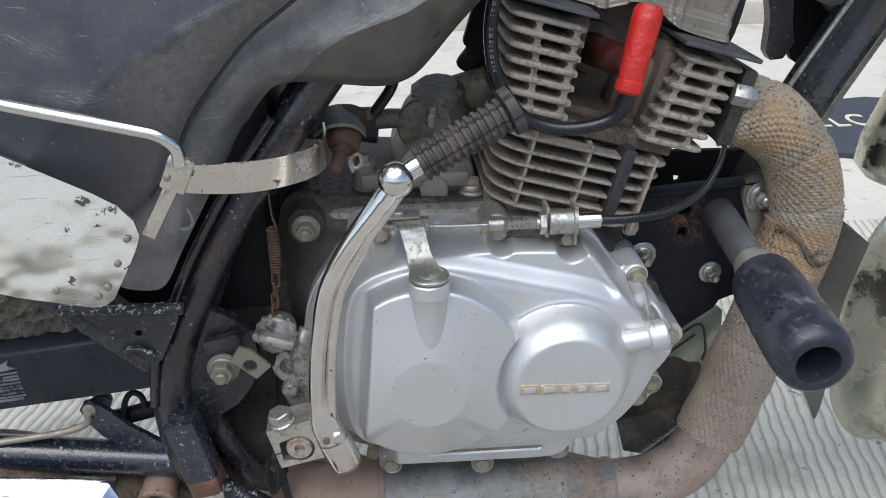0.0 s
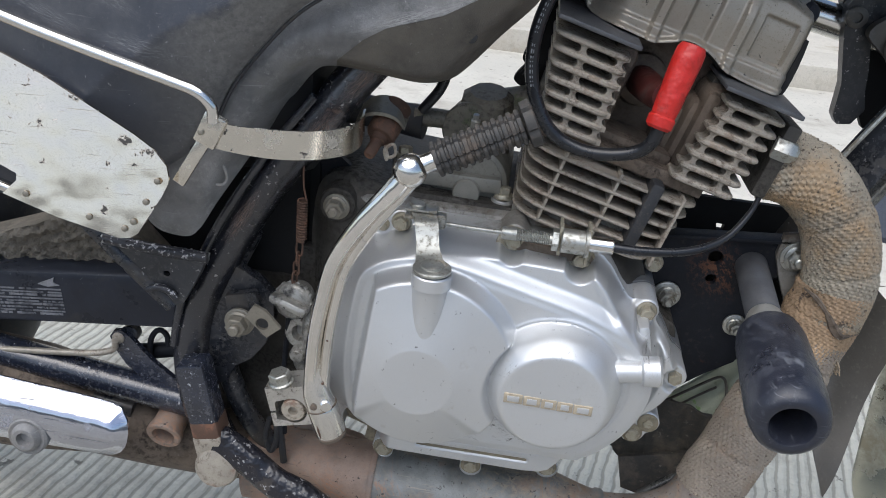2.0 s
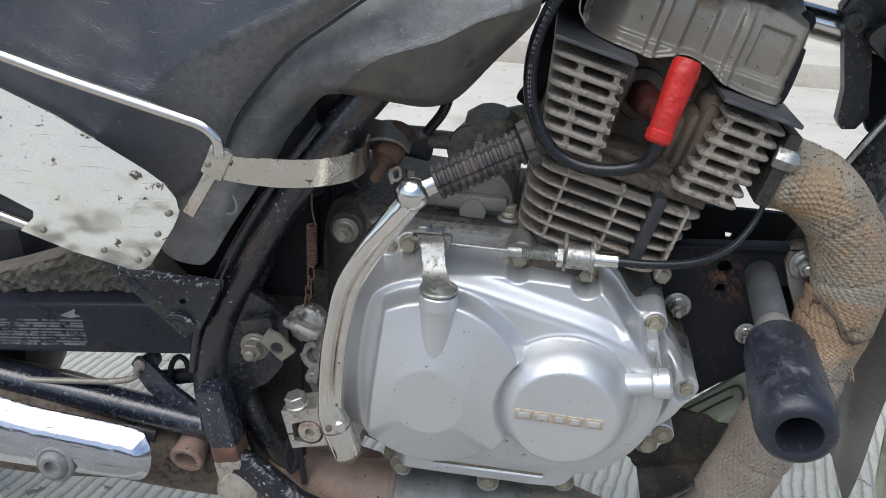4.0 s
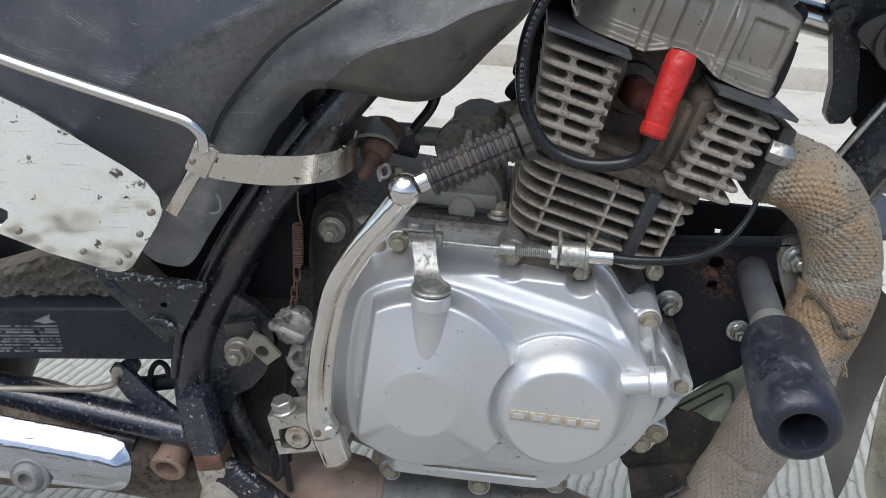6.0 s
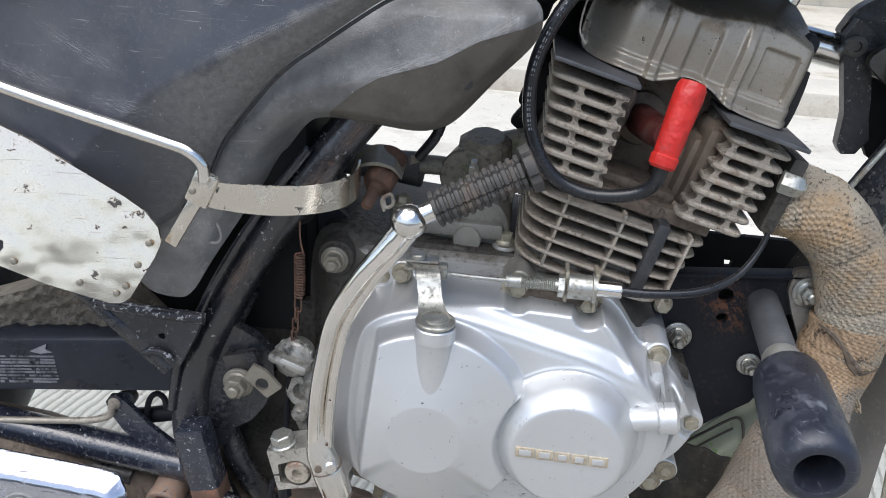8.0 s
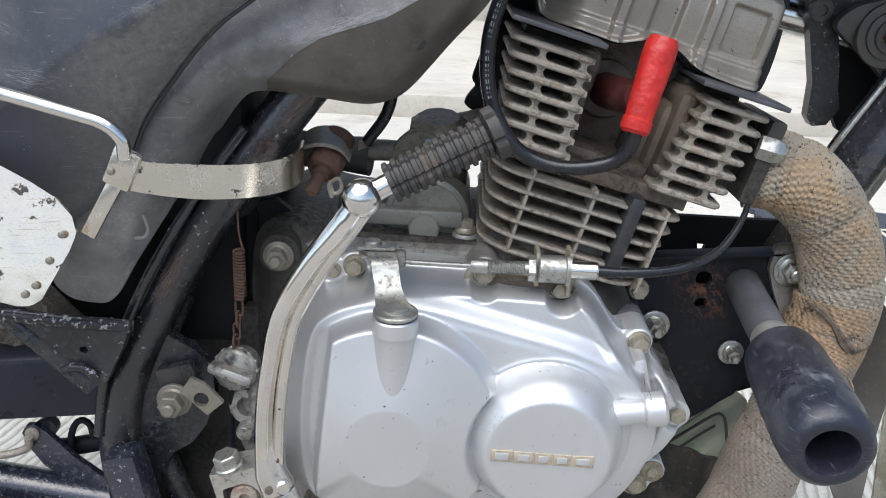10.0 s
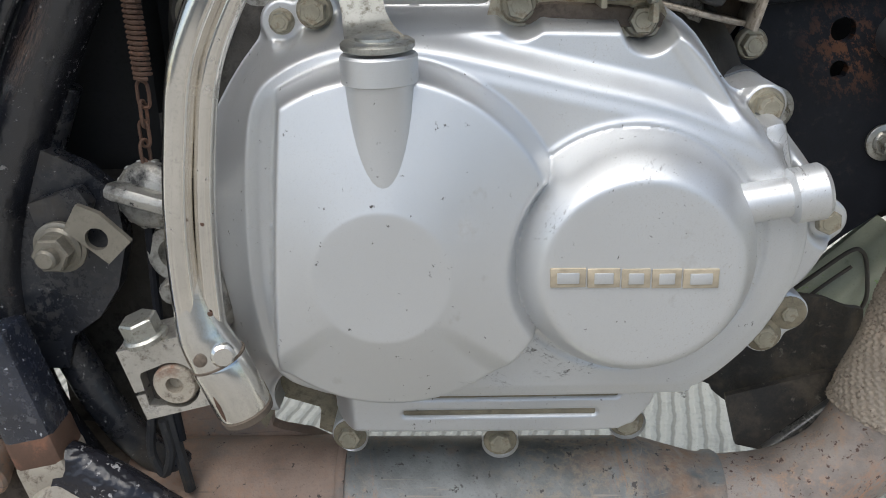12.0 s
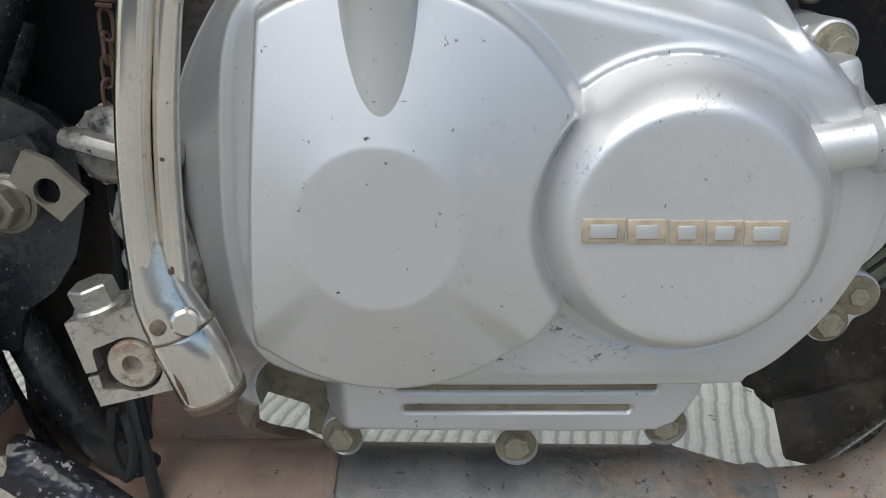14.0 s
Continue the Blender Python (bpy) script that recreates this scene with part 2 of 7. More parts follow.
M_DUSTY_PLASTIC = material("dusty_grey_plastic", (0.178, 0.176, 0.174), 0.42, 0.0, 0.45, 30, 900, 0.6, 0.0007, stain=(0.19, 0.183, 0.170), stain_scale=26, stain_cut=0.51, stain_rough=0.8, chips=(0.32, 0.31, 0.30), chip_scale=220, chip_cut=0.645, grime=(0.27, 0.265, 0.255), grime_cut=0.50, scratches=0.35, scratch_color=(0.26, 0.255, 0.245),
                           scuffs=[((-0.025, 0.55, 0.548), -20, (0.045, 0.2, 0.0055)), ((0.022, 0.55, 0.568), -32, (0.035, 0.2, 0.0050)), ((-0.105, 0.55, 0.548), -40, (0.055, 0.2, 0.0045)), ((-0.045, 0.55, 0.582), -28, (0.045, 0.2, 0.0045))], scuff_color=(0.30, 0.295, 0.285), scuff_stretch=2.0, scuff_cut=0.47)
M_BLACK = material("black_frame_paint", (0.018, 0.020, 0.025), 0.26, 0.0, 0.3, 30, 800, 0.3, 0.0004, stain=(0.065, 0.055, 0.045), stain_scale=22, stain_cut=0.54, chips=(0.27, 0.26, 0.25), chip_scale=230, chip_cut=0.635, grime=(0.085, 0.08, 0.074), grime_cut=0.51, shine=0.6)
M_RUSTY = material("rusty_black_paint", (0.018, 0.019, 0.024), 0.17, 0.0, 0.3, 30, 800, 0.4, 0.0005, stain=(0.15, 0.07, 0.04), stain_scale=30, stain_cut=0.62, stain_rough=0.5, chips=(0.30, 0.28, 0.26), chip_scale=220, chip_cut=0.640, grime=(0.075, 0.066, 0.058), grime_cut=0.58, shine=0.9, scuffs=[((-0.085, 0.58, 0.455), -57, (0.030, 0.3, 0.010)), ((-0.140, 0.58, 0.385), -60, (0.030, 0.3, 0.006)), ((-0.055, 0.58, 0.50), -50, (0.03, 0.3, 0.008))], scuff_color=(0.20, 0.105, 0.065), wave=0.0016, wave_scale=70)
M_RUST_DARK = material("rusty_brown_steel", (0.11, 0.062, 0.042), 0.75, 0.1, 0.3, 70, 700, 0.5, 0.0005, stain=(0.22, 0.10, 0.06), stain_scale=70, stain_cut=0.54)
M_DARK = material("dark_dusty_plate", (0.012, 0.0135, 0.018), 0.55, 0.0, 0.3, 25, 700, 0.35, 0.0005, stain=(0.12, 0.058, 0.032), stain_scale=30, stain_cut=0.625, grime=(0.040, 0.038, 0.036), grime_cut=0.54, scuffs=[((0.226, 0.66, 0.361), 60, (0.034, 0.2, 0.026))], scuff_color=(0.12, 0.056, 0.032), scuff_stretch=1.5, scuff_cut=0.50, shine=0.22)
M_STAY = material("glossy_blue_black_paint", (0.019, 0.023, 0.036), 0.20, 0.0, 0.3, 30, 800, 0.3, 0.0004, chips=(0.40, 0.40, 0.41), chip_scale=240, chip_cut=0.632, grime=(0.09, 0.09, 0.095), grime_cut=0.53, shine=0.95)
M_GUSSET = material("dusty_black_paint", (0.030, 0.031, 0.034), 0.36, 0.0, 0.3, 30, 900, 0.3, 0.0004, stain=(0.075, 0.07, 0.062), stain_scale=26, stain_cut=0.54, chips=(0.30, 0.29, 0.28), chip_scale=230, chip_cut=0.630, grime=(0.10, 0.095, 0.088), grime_cut=0.50)
M_SWING = material("glossy_swing_arm_paint", (0.018, 0.021, 0.030), 0.30, 0.0, 0.3, 30, 800, 0.3, 0.0004, stain=(0.050, 0.046, 0.042), stain_scale=20, stain_cut=0.58, chips=(0.16, 0.155, 0.15), chip_scale=240, chip_cut=0.665, grime=(0.06, 0.06, 0.062), grime_cut=0.58, shine=0.35)
M_WELD = material("chipped_weld_bead", (0.022, 0.022, 0.026), 0.3, 0.0, 0.3, 60, 800, 0.4, 0.0005, chips=(0.42, 0.41, 0.40), chip_scale=260, chip_cut=0.560)
M_LUMPY = material("thick_chipped_black_paint", (0.018, 0.018, 0.023), 0.16, 0.0, 0.3, 30, 800, 0.3, 0.0005, stain=(0.06, 0.05, 0.042), stain_scale=30, stain_cut=0.57, chips=(0.34, 0.33, 0.33), chip_scale=170, chip_cut=0.620, wave=0.0040, wave_scale=90)
M_ALLOY = material("plain_grey_alloy", (0.40, 0.39, 0.36), 0.42, 0.55, 0.12, 40, 900, 0.25, 0.0003, stain=(0.21, 0.185, 0.15), stain_scale=60, stain_cut=0.56)
# Near-black for inner parts: their shade is put into the colour.
M_SHADED_BLACK = material("shaded_black", (0.014, 0.014, 0.014), 0.75, 0.0, 0.3, 25, 500, 0.4, 0.0006, shine=0.22)
M_RUBBER = material("black_rubber", (0.030, 0.031, 0.034), 0.55, 0.0, 0.2, 40, 1200, 0.35, 0.0004, stain=(0.085, 0.075, 0.062), stain_scale=60, stain_cut=0.56, grime=(0.11, 0.097, 0.08), grime_cut=0.54)
M_PEDAL = material("dusty_pedal_rubber", (0.042, 0.040, 0.038), 0.6, 0.0, 0.25, 60, 1200, 0.4, 0.0004, stain=(0.095, 0.075, 0.06), stain_scale=60, stain_cut=0.52, grime=(0.10, 0.085, 0.07), grime_cut=0.50)
M_BOBBIN = material("scuffed_blue_black_rubber", (0.020, 0.0225, 0.033), 0.30, 0.0, 0.2, 25, 900, 0.4, 0.0005, stain=(0.050, 0.055, 0.072), stain_scale=32, stain_cut=0.54, scratches=0.3, scratch_color=(0.12, 0.128, 0.145), chips=(0.17, 0.18, 0.21), chip_scale=160, chip_cut=0.675, grime=(0.10, 0.105, 0.12), grime_cut=0.54)
M_CABLE = material("cable_sheath", (0.014, 0.015, 0.018), 0.28, 0.0, 0.1, 60, 900, 0.1, 0.0001)
M_RED = material("red_silicone", (0.52, 0.020, 0.015), 0.42, 0.0, 0.16, 45, 900, 0.3, 0.0003, wave=0.0022, wave_scale=110, stain=(0.28, 0.018, 0.014), stain_scale=60, stain_cut=0.56, grime=(0.20, 0.04, 0.03), grime_cut=0.56)
# Shaded copy of the red rubber: the boot's shadow is in its colour.
M_RED_SHADED = material("shaded_red_rubber", (0.060, 0.010, 0.008), 0.5, 0.0, 0.3, 60, 900, 0.3, 0.0003, stain=(0.05, 0.02, 0.015), stain_scale=60, stain_cut=0.5)
M_WRAP = material("exhaust_wrap_fabric", (0.31, 0.265, 0.215), 0.9, 0.0, 0.25, 18, 600, 0.7, 0.0010, stain=(0.30, 0.215, 0.15), stain_scale=14, stain_cut=0.54, stain_rough=0.95, chips=(0.14, 0.11, 0.085), chip_scale=300, chip_cut=0.600, grime=(0.20, 0.16, 0.125), grime_cut=0.52)
# The dark flecks here paint shade between the woven strands.
M_WRAP_GREY = material("exhaust_wrap_grey", (0.31, 0.275, 0.215), 0.9, 0.0, 0.30, 18, 600, 0.7, 0.0010, stain=(0.36, 0.25, 0.145), stain_scale=11, stain_cut=0.50, grime=(0.15, 0.125, 0.095), grime_cut=0.50, chips=(0.10, 0.080, 0.060), chip_scale=330, chip_cut=0.575)
M_PIPE = material("heat_greyed_steel", (0.205, 0.213, 0.208), 0.5, 0.25, 0.42, 30, 700, 0.4, 0.0005, stain=(0.31, 0.205, 0.14), stain_scale=16, stain_cut=0.53, stain_rough=0.7, chips=(0.09, 0.085, 0.08), chip_scale=190, chip_cut=0.615, grime=(0.37, 0.31, 0.24), grime_cut=0.48, scratches=0.8, scratch_color=(0.34, 0.31, 0.27), scuffs=[((-0.022, 0.60, 0.132), 60, (0.060, 0.3, 0.030)), ((0.125, 0.60, 0.13), 80, (0.060, 0.3, 0.016)), ((0.05, 0.60, 0.12), 10, (0.060, 0.3, 0.016))], scuff_color=(0.40, 0.22, 0.13), scuff_stretch=1.6, scuff_cut=0.52)
M_PIPE_BROWN = material("rust_browned_steel", (0.265, 0.195, 0.155), 0.6, 0.1, 0.36, 34, 800, 0.4, 0.0005, stain=(0.20, 0.185, 0.17), stain_scale=13, stain_cut=0.54, stain_rough=0.7, chips=(0.06, 0.05, 0.045), chip_scale=160, chip_cut=0.640, grime=(0.36, 0.22, 0.15), grime_cut=0.46, scratches=0.4, scratch_color=(0.12, 0.095, 0.08), scuffs=[((-0.060, 0.60, 0.140), 30, (0.03, 0.3, 0.012)), ((-0.10, 0.60, 0.120), -20, (0.05, 0.3, 0.02))], scuff_color=(0.34, 0.18, 0.11), scuff_stretch=2.0)
M_PIPE_PINK = material("rust_spotted_steel", (0.285, 0.245, 0.215), 0.55, 0.15, 0.38, 34, 700, 0.5, 0.0006, stain=(0.20, 0.20, 0.20), stain_scale=34, stain_cut=0.53, stain_rough=0.6, chips=(0.09, 0.055, 0.045), chip_scale=260, chip_cut=0.600, grime=(0.37, 0.25, 0.18), grime_cut=0.50, scuffs=[((0.150, 0.60, 0.140), 80, (0.03, 0.3, 0.016)), ((0.235, 0.60, 0.150), -45, (0.04, 0.3, 0.012))], scuff_color=(0.40, 0.22, 0.14), scuff_stretch=1.5, scuff_cut=0.50)
M_FLAP_RUBBER = material("muddy_black_rubber", (0.040, 0.037, 0.033), 0.6, 0.0, 0.3, 30, 900, 0.6, 0.0008, stain=(0.125, 0.105, 0.080), stain_scale=38, stain_cut=0.50, stain_rough=0.9, chips=(0.16, 0.145, 0.12), chip_scale=150, chip_cut=0.63, grime=(0.085, 0.072, 0.056), grime_cut=0.48)
M_DIRT = material("tan_dirt", (0.25, 0.215, 0.15), 0.9, 0.0, 0.3, 90, 900, 0.5, 0.0004, grime=(0.14, 0.115, 0.08), grime_cut=0.50)
M_WRAP_TAN = material("exhaust_wrap_tan", (0.34, 0.24, 0.152), 0.95, 0.0, 0.30, 20, 600, 0.7, 0.0010, stain=(0.40, 0.255, 0.15), stain_scale=22, stain_cut=0.50, chips=(0.075, 0.055, 0.042), chip_scale=95, chip_cut=0.585, grime=(0.22, 0.16, 0.10), grime_cut=0.52)
M_MUD = material("dried_mud", (0.22, 0.19, 0.15), 0.95, 0.0, 0.3, 60, 400, 1.0, 0.003, grime=(0.10, 0.085, 0.065), grime_cut=0.50)
M_BARE = material("bare_worn_steel", (0.40, 0.36, 0.30), 0.45, 0.4, 0.2, 40, 700, 0.3, 0.0004, stain=(0.20, 0.09, 0.05), stain_scale=38, stain_cut=0.56, grime=(0.14, 0.11, 0.085), grime_cut=0.52)
M_LOGO = material("tan_dirt_in_lettering", (0.40, 0.34, 0.25), 0.75, 0.0, 0.25, 200, 900, 0.4, 0.0002)
M_PRINT = material("white_print", (0.22, 0.225, 0.24), 0.5, 0.0, 0.25, 300)
M_LABEL = material("worn_printed_label", (0.16, 0.165, 0.18), 0.5, 0.0, 0.3, 120, stain=(0.03, 0.032, 0.04), stain_scale=70, stain_cut=0.50, chips=(0.02, 0.022, 0.028), chip_scale=150, chip_cut=0.60)
# Blue dimming and dark blotches put missing reflections into the scuffed chrome.
M_SHIELD = material("scuffed_dimmed_chrome", (0.56, 0.58, 0.64), 0.12, 1.0, 0.10, 26, 900, 0.1, 0.0002, stain=(0.20, 0.20, 0.22), stain_scale=40, stain_cut=0.60, stain_rough=0.35, chips=(0.10, 0.09, 0.08), chip_scale=140, chip_cut=0.655, scratches=0.3, scratch_color=(0.22, 0.22, 0.24), wave=0.0010, wave_scale=45)
M_TANK = material("black_tank_paint", (0.012, 0.012, 0.014), 0.14, 0.0, 0.1, 20, 900, 0.05, 0.0001, coat=0.5)
M_TRIM = material("pale_pink_trim", (0.66, 0.46, 0.38), 0.5, 0.0, 0.1, 40, 900, 0.15, 0.0002, chips=(0.3, 0.22, 0.18), chip_scale=90, chip_cut=0.68)
M_FENDER = material("chrome_mudguard", (0.56, 0.56, 0.48), 0.24, 1.0, 0.14, 20, 700, 0.05, 0.0002, stain=(0.25, 0.23, 0.165), stain_scale=14, stain_cut=0.50, chips=(0.12, 0.10, 0.08), chip_scale=90, chip_cut=0.67)
M_FLAP = material("grey_brown_plastic", (0.085, 0.078, 0.068), 0.45, 0.0, 0.2, 20, 900, 0.25, 0.0003, grime=(0.15, 0.14, 0.12), grime_cut=0.54)
# A glossy panel's bright reflection is put into this pale green.
M_GREEN = material("pale_green_reflecting_plastic", (0.42, 0.46, 0.36), 0.35, 0.0, 0.25, 24, 900, 0.2, 0.0003, stain=(0.12, 0.14, 0.09), stain_scale=34, stain_cut=0.57, stain_rough=0.4, chips=(0.30, 0.46, 0.20), chip_scale=50, chip_cut=0.61)
M_CARB = material("grimy_carburettor", (0.17, 0.155, 0.125), 0.5, 0.3, 0.3, 50, 800, 0.4, 0.0005, stain=(0.09, 0.15, 0.04), stain_scale=40, stain_cut=0.57, grime=(0.06, 0.055, 0.045), grime_cut=0.48)
M_MAT = material("dark_blue_grey_mat", (0.045, 0.052, 0.068), 0.95, 0.0, 0.2, 30, 300, 1.0, 0.003)
M_MAT_TEXT = material("cream_mat_lettering", (0.62, 0.58, 0.46), 0.9, 0.0, 0.15, 60, 400, 0.8, 0.002)
M_KERB = material("pale_kerb_concrete", (0.48, 0.45, 0.39), 0.9, 0.0, 0.12, 6, 120, 0.5, 0.003, stain=(0.32, 0.28, 0.22), stain_scale=3, stain_cut=0.54, grime=(0.30, 0.28, 0.24), grime_cut=0.56)
M_APRON = material("smooth_pale_concrete", (0.51, 0.485, 0.425), 0.9, 0.0, 0.08, 5, 120, 0.4, 0.002, stain=(0.38, 0.35, 0.30), stain_scale=4, stain_cut=0.53, chips=(0.27, 0.25, 0.21), chip_scale=26, chip_cut=0.63)
M_FRONT_SLAB = material("grey_brown_slab", (0.30, 0.285, 0.255), 0.9, 0.0, 0.25, 4, 120, 0.5, 0.003, stain=(0.24, 0.215, 0.175), stain_scale=3, stain_cut=0.54)
M_WALL = material("plain_wall", (0.36, 0.36, 0.35), 0.9, 0.0, 0.3, 2, 60, 0.4, 0.004)


def grooved_concrete():
    """Pale concrete drawn with a stiff broom: uneven ribs that run across the lane."""
    m = material("grooved_concrete", (0.57, 0.555, 0.48), 0.92, 0.0, 0.10, 5, 160, 0.7, 0.004, stain=(0.36, 0.34, 0.29), stain_scale=4, stain_cut=0.515, chips=(0.20, 0.19, 0.16), chip_scale=28, chip_cut=0.638)
    nt = m.node_tree
    n, l = nt.nodes, nt.links
    co = n.new("ShaderNodeTexCoord")
    mp = n.new("ShaderNodeMapping")
    mp.inputs["Rotation"].default_value = (0, 0, radians(12))
    w = n.new("ShaderNodeTexWave")
    w.inputs["Scale"].default_value, w.inputs["Distortion"].default_value = 24, 2.2
    w.inputs["Detail"].default_value, w.inputs["Detail Scale"].default_value = 3, 1.2
    l.new(co.outputs["Object"], mp.inputs[0])
    l.new(mp.outputs[0], w.inputs["Vector"])
    bw = n.new("ShaderNodeBump")
    bw.inputs["Strength"].default_value, bw.inputs["Distance"].default_value = 0.6, 0.0045
    l.new(w.outputs["Fac"], bw.inputs["Height"])
    b = n["Principled BSDF"]
    # A darker tone is put into the colour along the grooves.
    groove = n.new("ShaderNodeMapRange")
    groove.inputs["From Min"].default_value, groove.inputs["From Max"].default_value = 0.30, 0.06
    groove.inputs["To Max"].default_value = 0.62
    l.new(w.outputs["Fac"], groove.inputs["Value"])
    dirt = n.new("ShaderNodeMix")
    dirt.data_type = 'RGBA'
    l.new(groove.outputs["Result"], dirt.inputs[0])
    l.new(b.inputs["Base Color"].links[0].from_socket, dirt.inputs[6])
    dirt.inputs[7].default_value = (0.20, 0.19, 0.155, 1)
    l.new(dirt.outputs[2], b.inputs["Base Color"])
    old = b.inputs["Normal"].links[0].from_socket
    l.new(old, bw.inputs["Normal"])
    l.new(bw.outputs[0], b.inputs["Normal"])
    return m


M_GROUND = grooved_concrete()
M_WORN = material("worn_black_on_alloy", (0.36, 0.35, 0.32), 0.38, 0.6, 0.25, 40, 900, 0.4, 0.0004, stain=(0.07, 0.068, 0.062), stain_scale=75, stain_cut=0.50, stain_rough=0.5, chips=(0.03, 0.03, 0.03), chip_scale=150, chip_cut=0.62, grime=(0.14, 0.125, 0.10), grime_cut=0.48)
M_SPACER = material("grey_steel_spacer", (0.095, 0.098, 0.105), 0.45, 0.3, 0.3, 50, 900, 0.3, 0.0003, stain=(0.13, 0.125, 0.12), stain_scale=40, stain_cut=0.55)
M_SEAT = material("pale_dusty_plastic", (0.19, 0.198, 0.212), 0.45, 0.0, 0.25, 16, 1000, 0.4, 0.0003, stain=(0.14, 0.147, 0.160), stain_scale=14, stain_cut=0.52, chips=(0.26, 0.26, 0.265), chip_scale=260, chip_cut=0.66, grime=(0.19, 0.19, 0.195), grime_cut=0.52, scratches=0.3, scratch_color=(0.24, 0.24, 0.245))
M_BAR = material("olive_grey_casting", (0.23, 0.222, 0.195), 0.48, 0.35, 0.15, 40, 1000, 0.35, 0.0004, stain=(0.13, 0.115, 0.09), stain_scale=50, stain_cut=0.58, grime=(0.11, 0.095, 0.075), grime_cut=0.56)
M_FOLD = material("shiny_folded_rubber", (0.075, 0.075, 0.072), 0.28, 0.0, 0.25, 40, 900, 0.3, 0.0003, grime=(0.15, 0.14, 0.12), grime_cut=0.52, shine=0.8)
M_SIDE_ALLOY = material("blue_grey_alloy", (0.25, 0.26, 0.275), 0.40, 0.5, 0.18, 30, 900, 0.3, 0.0003, stain=(0.13, 0.125, 0.12), stain_scale=45, stain_cut=0.56, chips=(0.05, 0.05, 0.05), chip_scale=200, chip_cut=0.66)


# ---- mesh tools ----
def catmull(points, step=6, closed=False):
    """A smooth curve through the points, as an array."""
    p = [np.array(q, float) for q in points]
    k = len(p)
    out = []
    for i in range(k if closed else k - 1):
        if closed:
            a, b, c, d = p[i - 1], p[i], p[(i + 1) % k], p[(i + 2) % k]
        else:
            b, c = p[i], p[i + 1]
            a, d = p[i - 1] if i else 2 * b - c, p[i + 2] if i + 2 < k else 2 * c - b
        for s in range(step):
            t = s / step
            out.append(0.5 * (2 * b + (c - a) * t + (2 * a - 5 * b + 4 * c - d) * t * t + (3 * b - a - 3 * c + d) * t ** 3))
    if not closed:
        out.append(p[-1])
    return np.array(out)


def poly_sdf(poly):
    """Signed distance to a closed polygon, negative inside."""
    a = np.array(poly, float)
    b = np.roll(a, -1, axis=0)

    def sdf(x, z):
        shape = np.shape(x)
        px, pz = np.ravel(x)[:, None], np.ravel(z)[:, None]
        ex, ez = b[:, 0] - a[:, 0], b[:, 1] - a[:, 1]
        wx, wz = px - a[:, 0], pz - a[:, 1]
        t = np.clip((wx * ex + wz * ez) / np.maximum(ex * ex + ez * ez, 1e-12), 0, 1)
        d = np.sqrt(np.min((wx - ex * t) ** 2 + (wz - ez * t) ** 2, axis=1))
        up = (a[:, 1] <= pz) & (b[:, 1] > pz)
        down = (a[:, 1] > pz) & (b[:, 1] <= pz)
        cross = ex * wz - ez * wx
        wind = np.sum(up & (cross > 0), axis=1) - np.sum(down & (cross < 0), axis=1)
        return np.where(wind != 0, -d, d).reshape(shape)
    return sdf


def circle_sdf(cx, cz, r):
    return lambda x, z: np.hypot(x - cx, z - cz) - r


def join_sdf(*fs, k=0.004):
    """Smooth union."""
    def sdf(x, z):
        d = fs[0](x, z)
        for f in fs[1:]:
            e = f(x, z)
            h = np.clip(0.5 + 0.5 * (e - d) / k, 0, 1)
            d = e + (d - e) * h - k * h * (1 - h)
        return d
    return sdf


def cut_sdf(f, *holes):
    def sdf(x, z):
        d = f(x, z)
        for h in holes:
            d = np.maximum(d, -h(x, z))
        return d
    return sdf


def smooth(t):
    t = np.clip(t, 0, 1)
    return t * t * (3 - 2 * t)


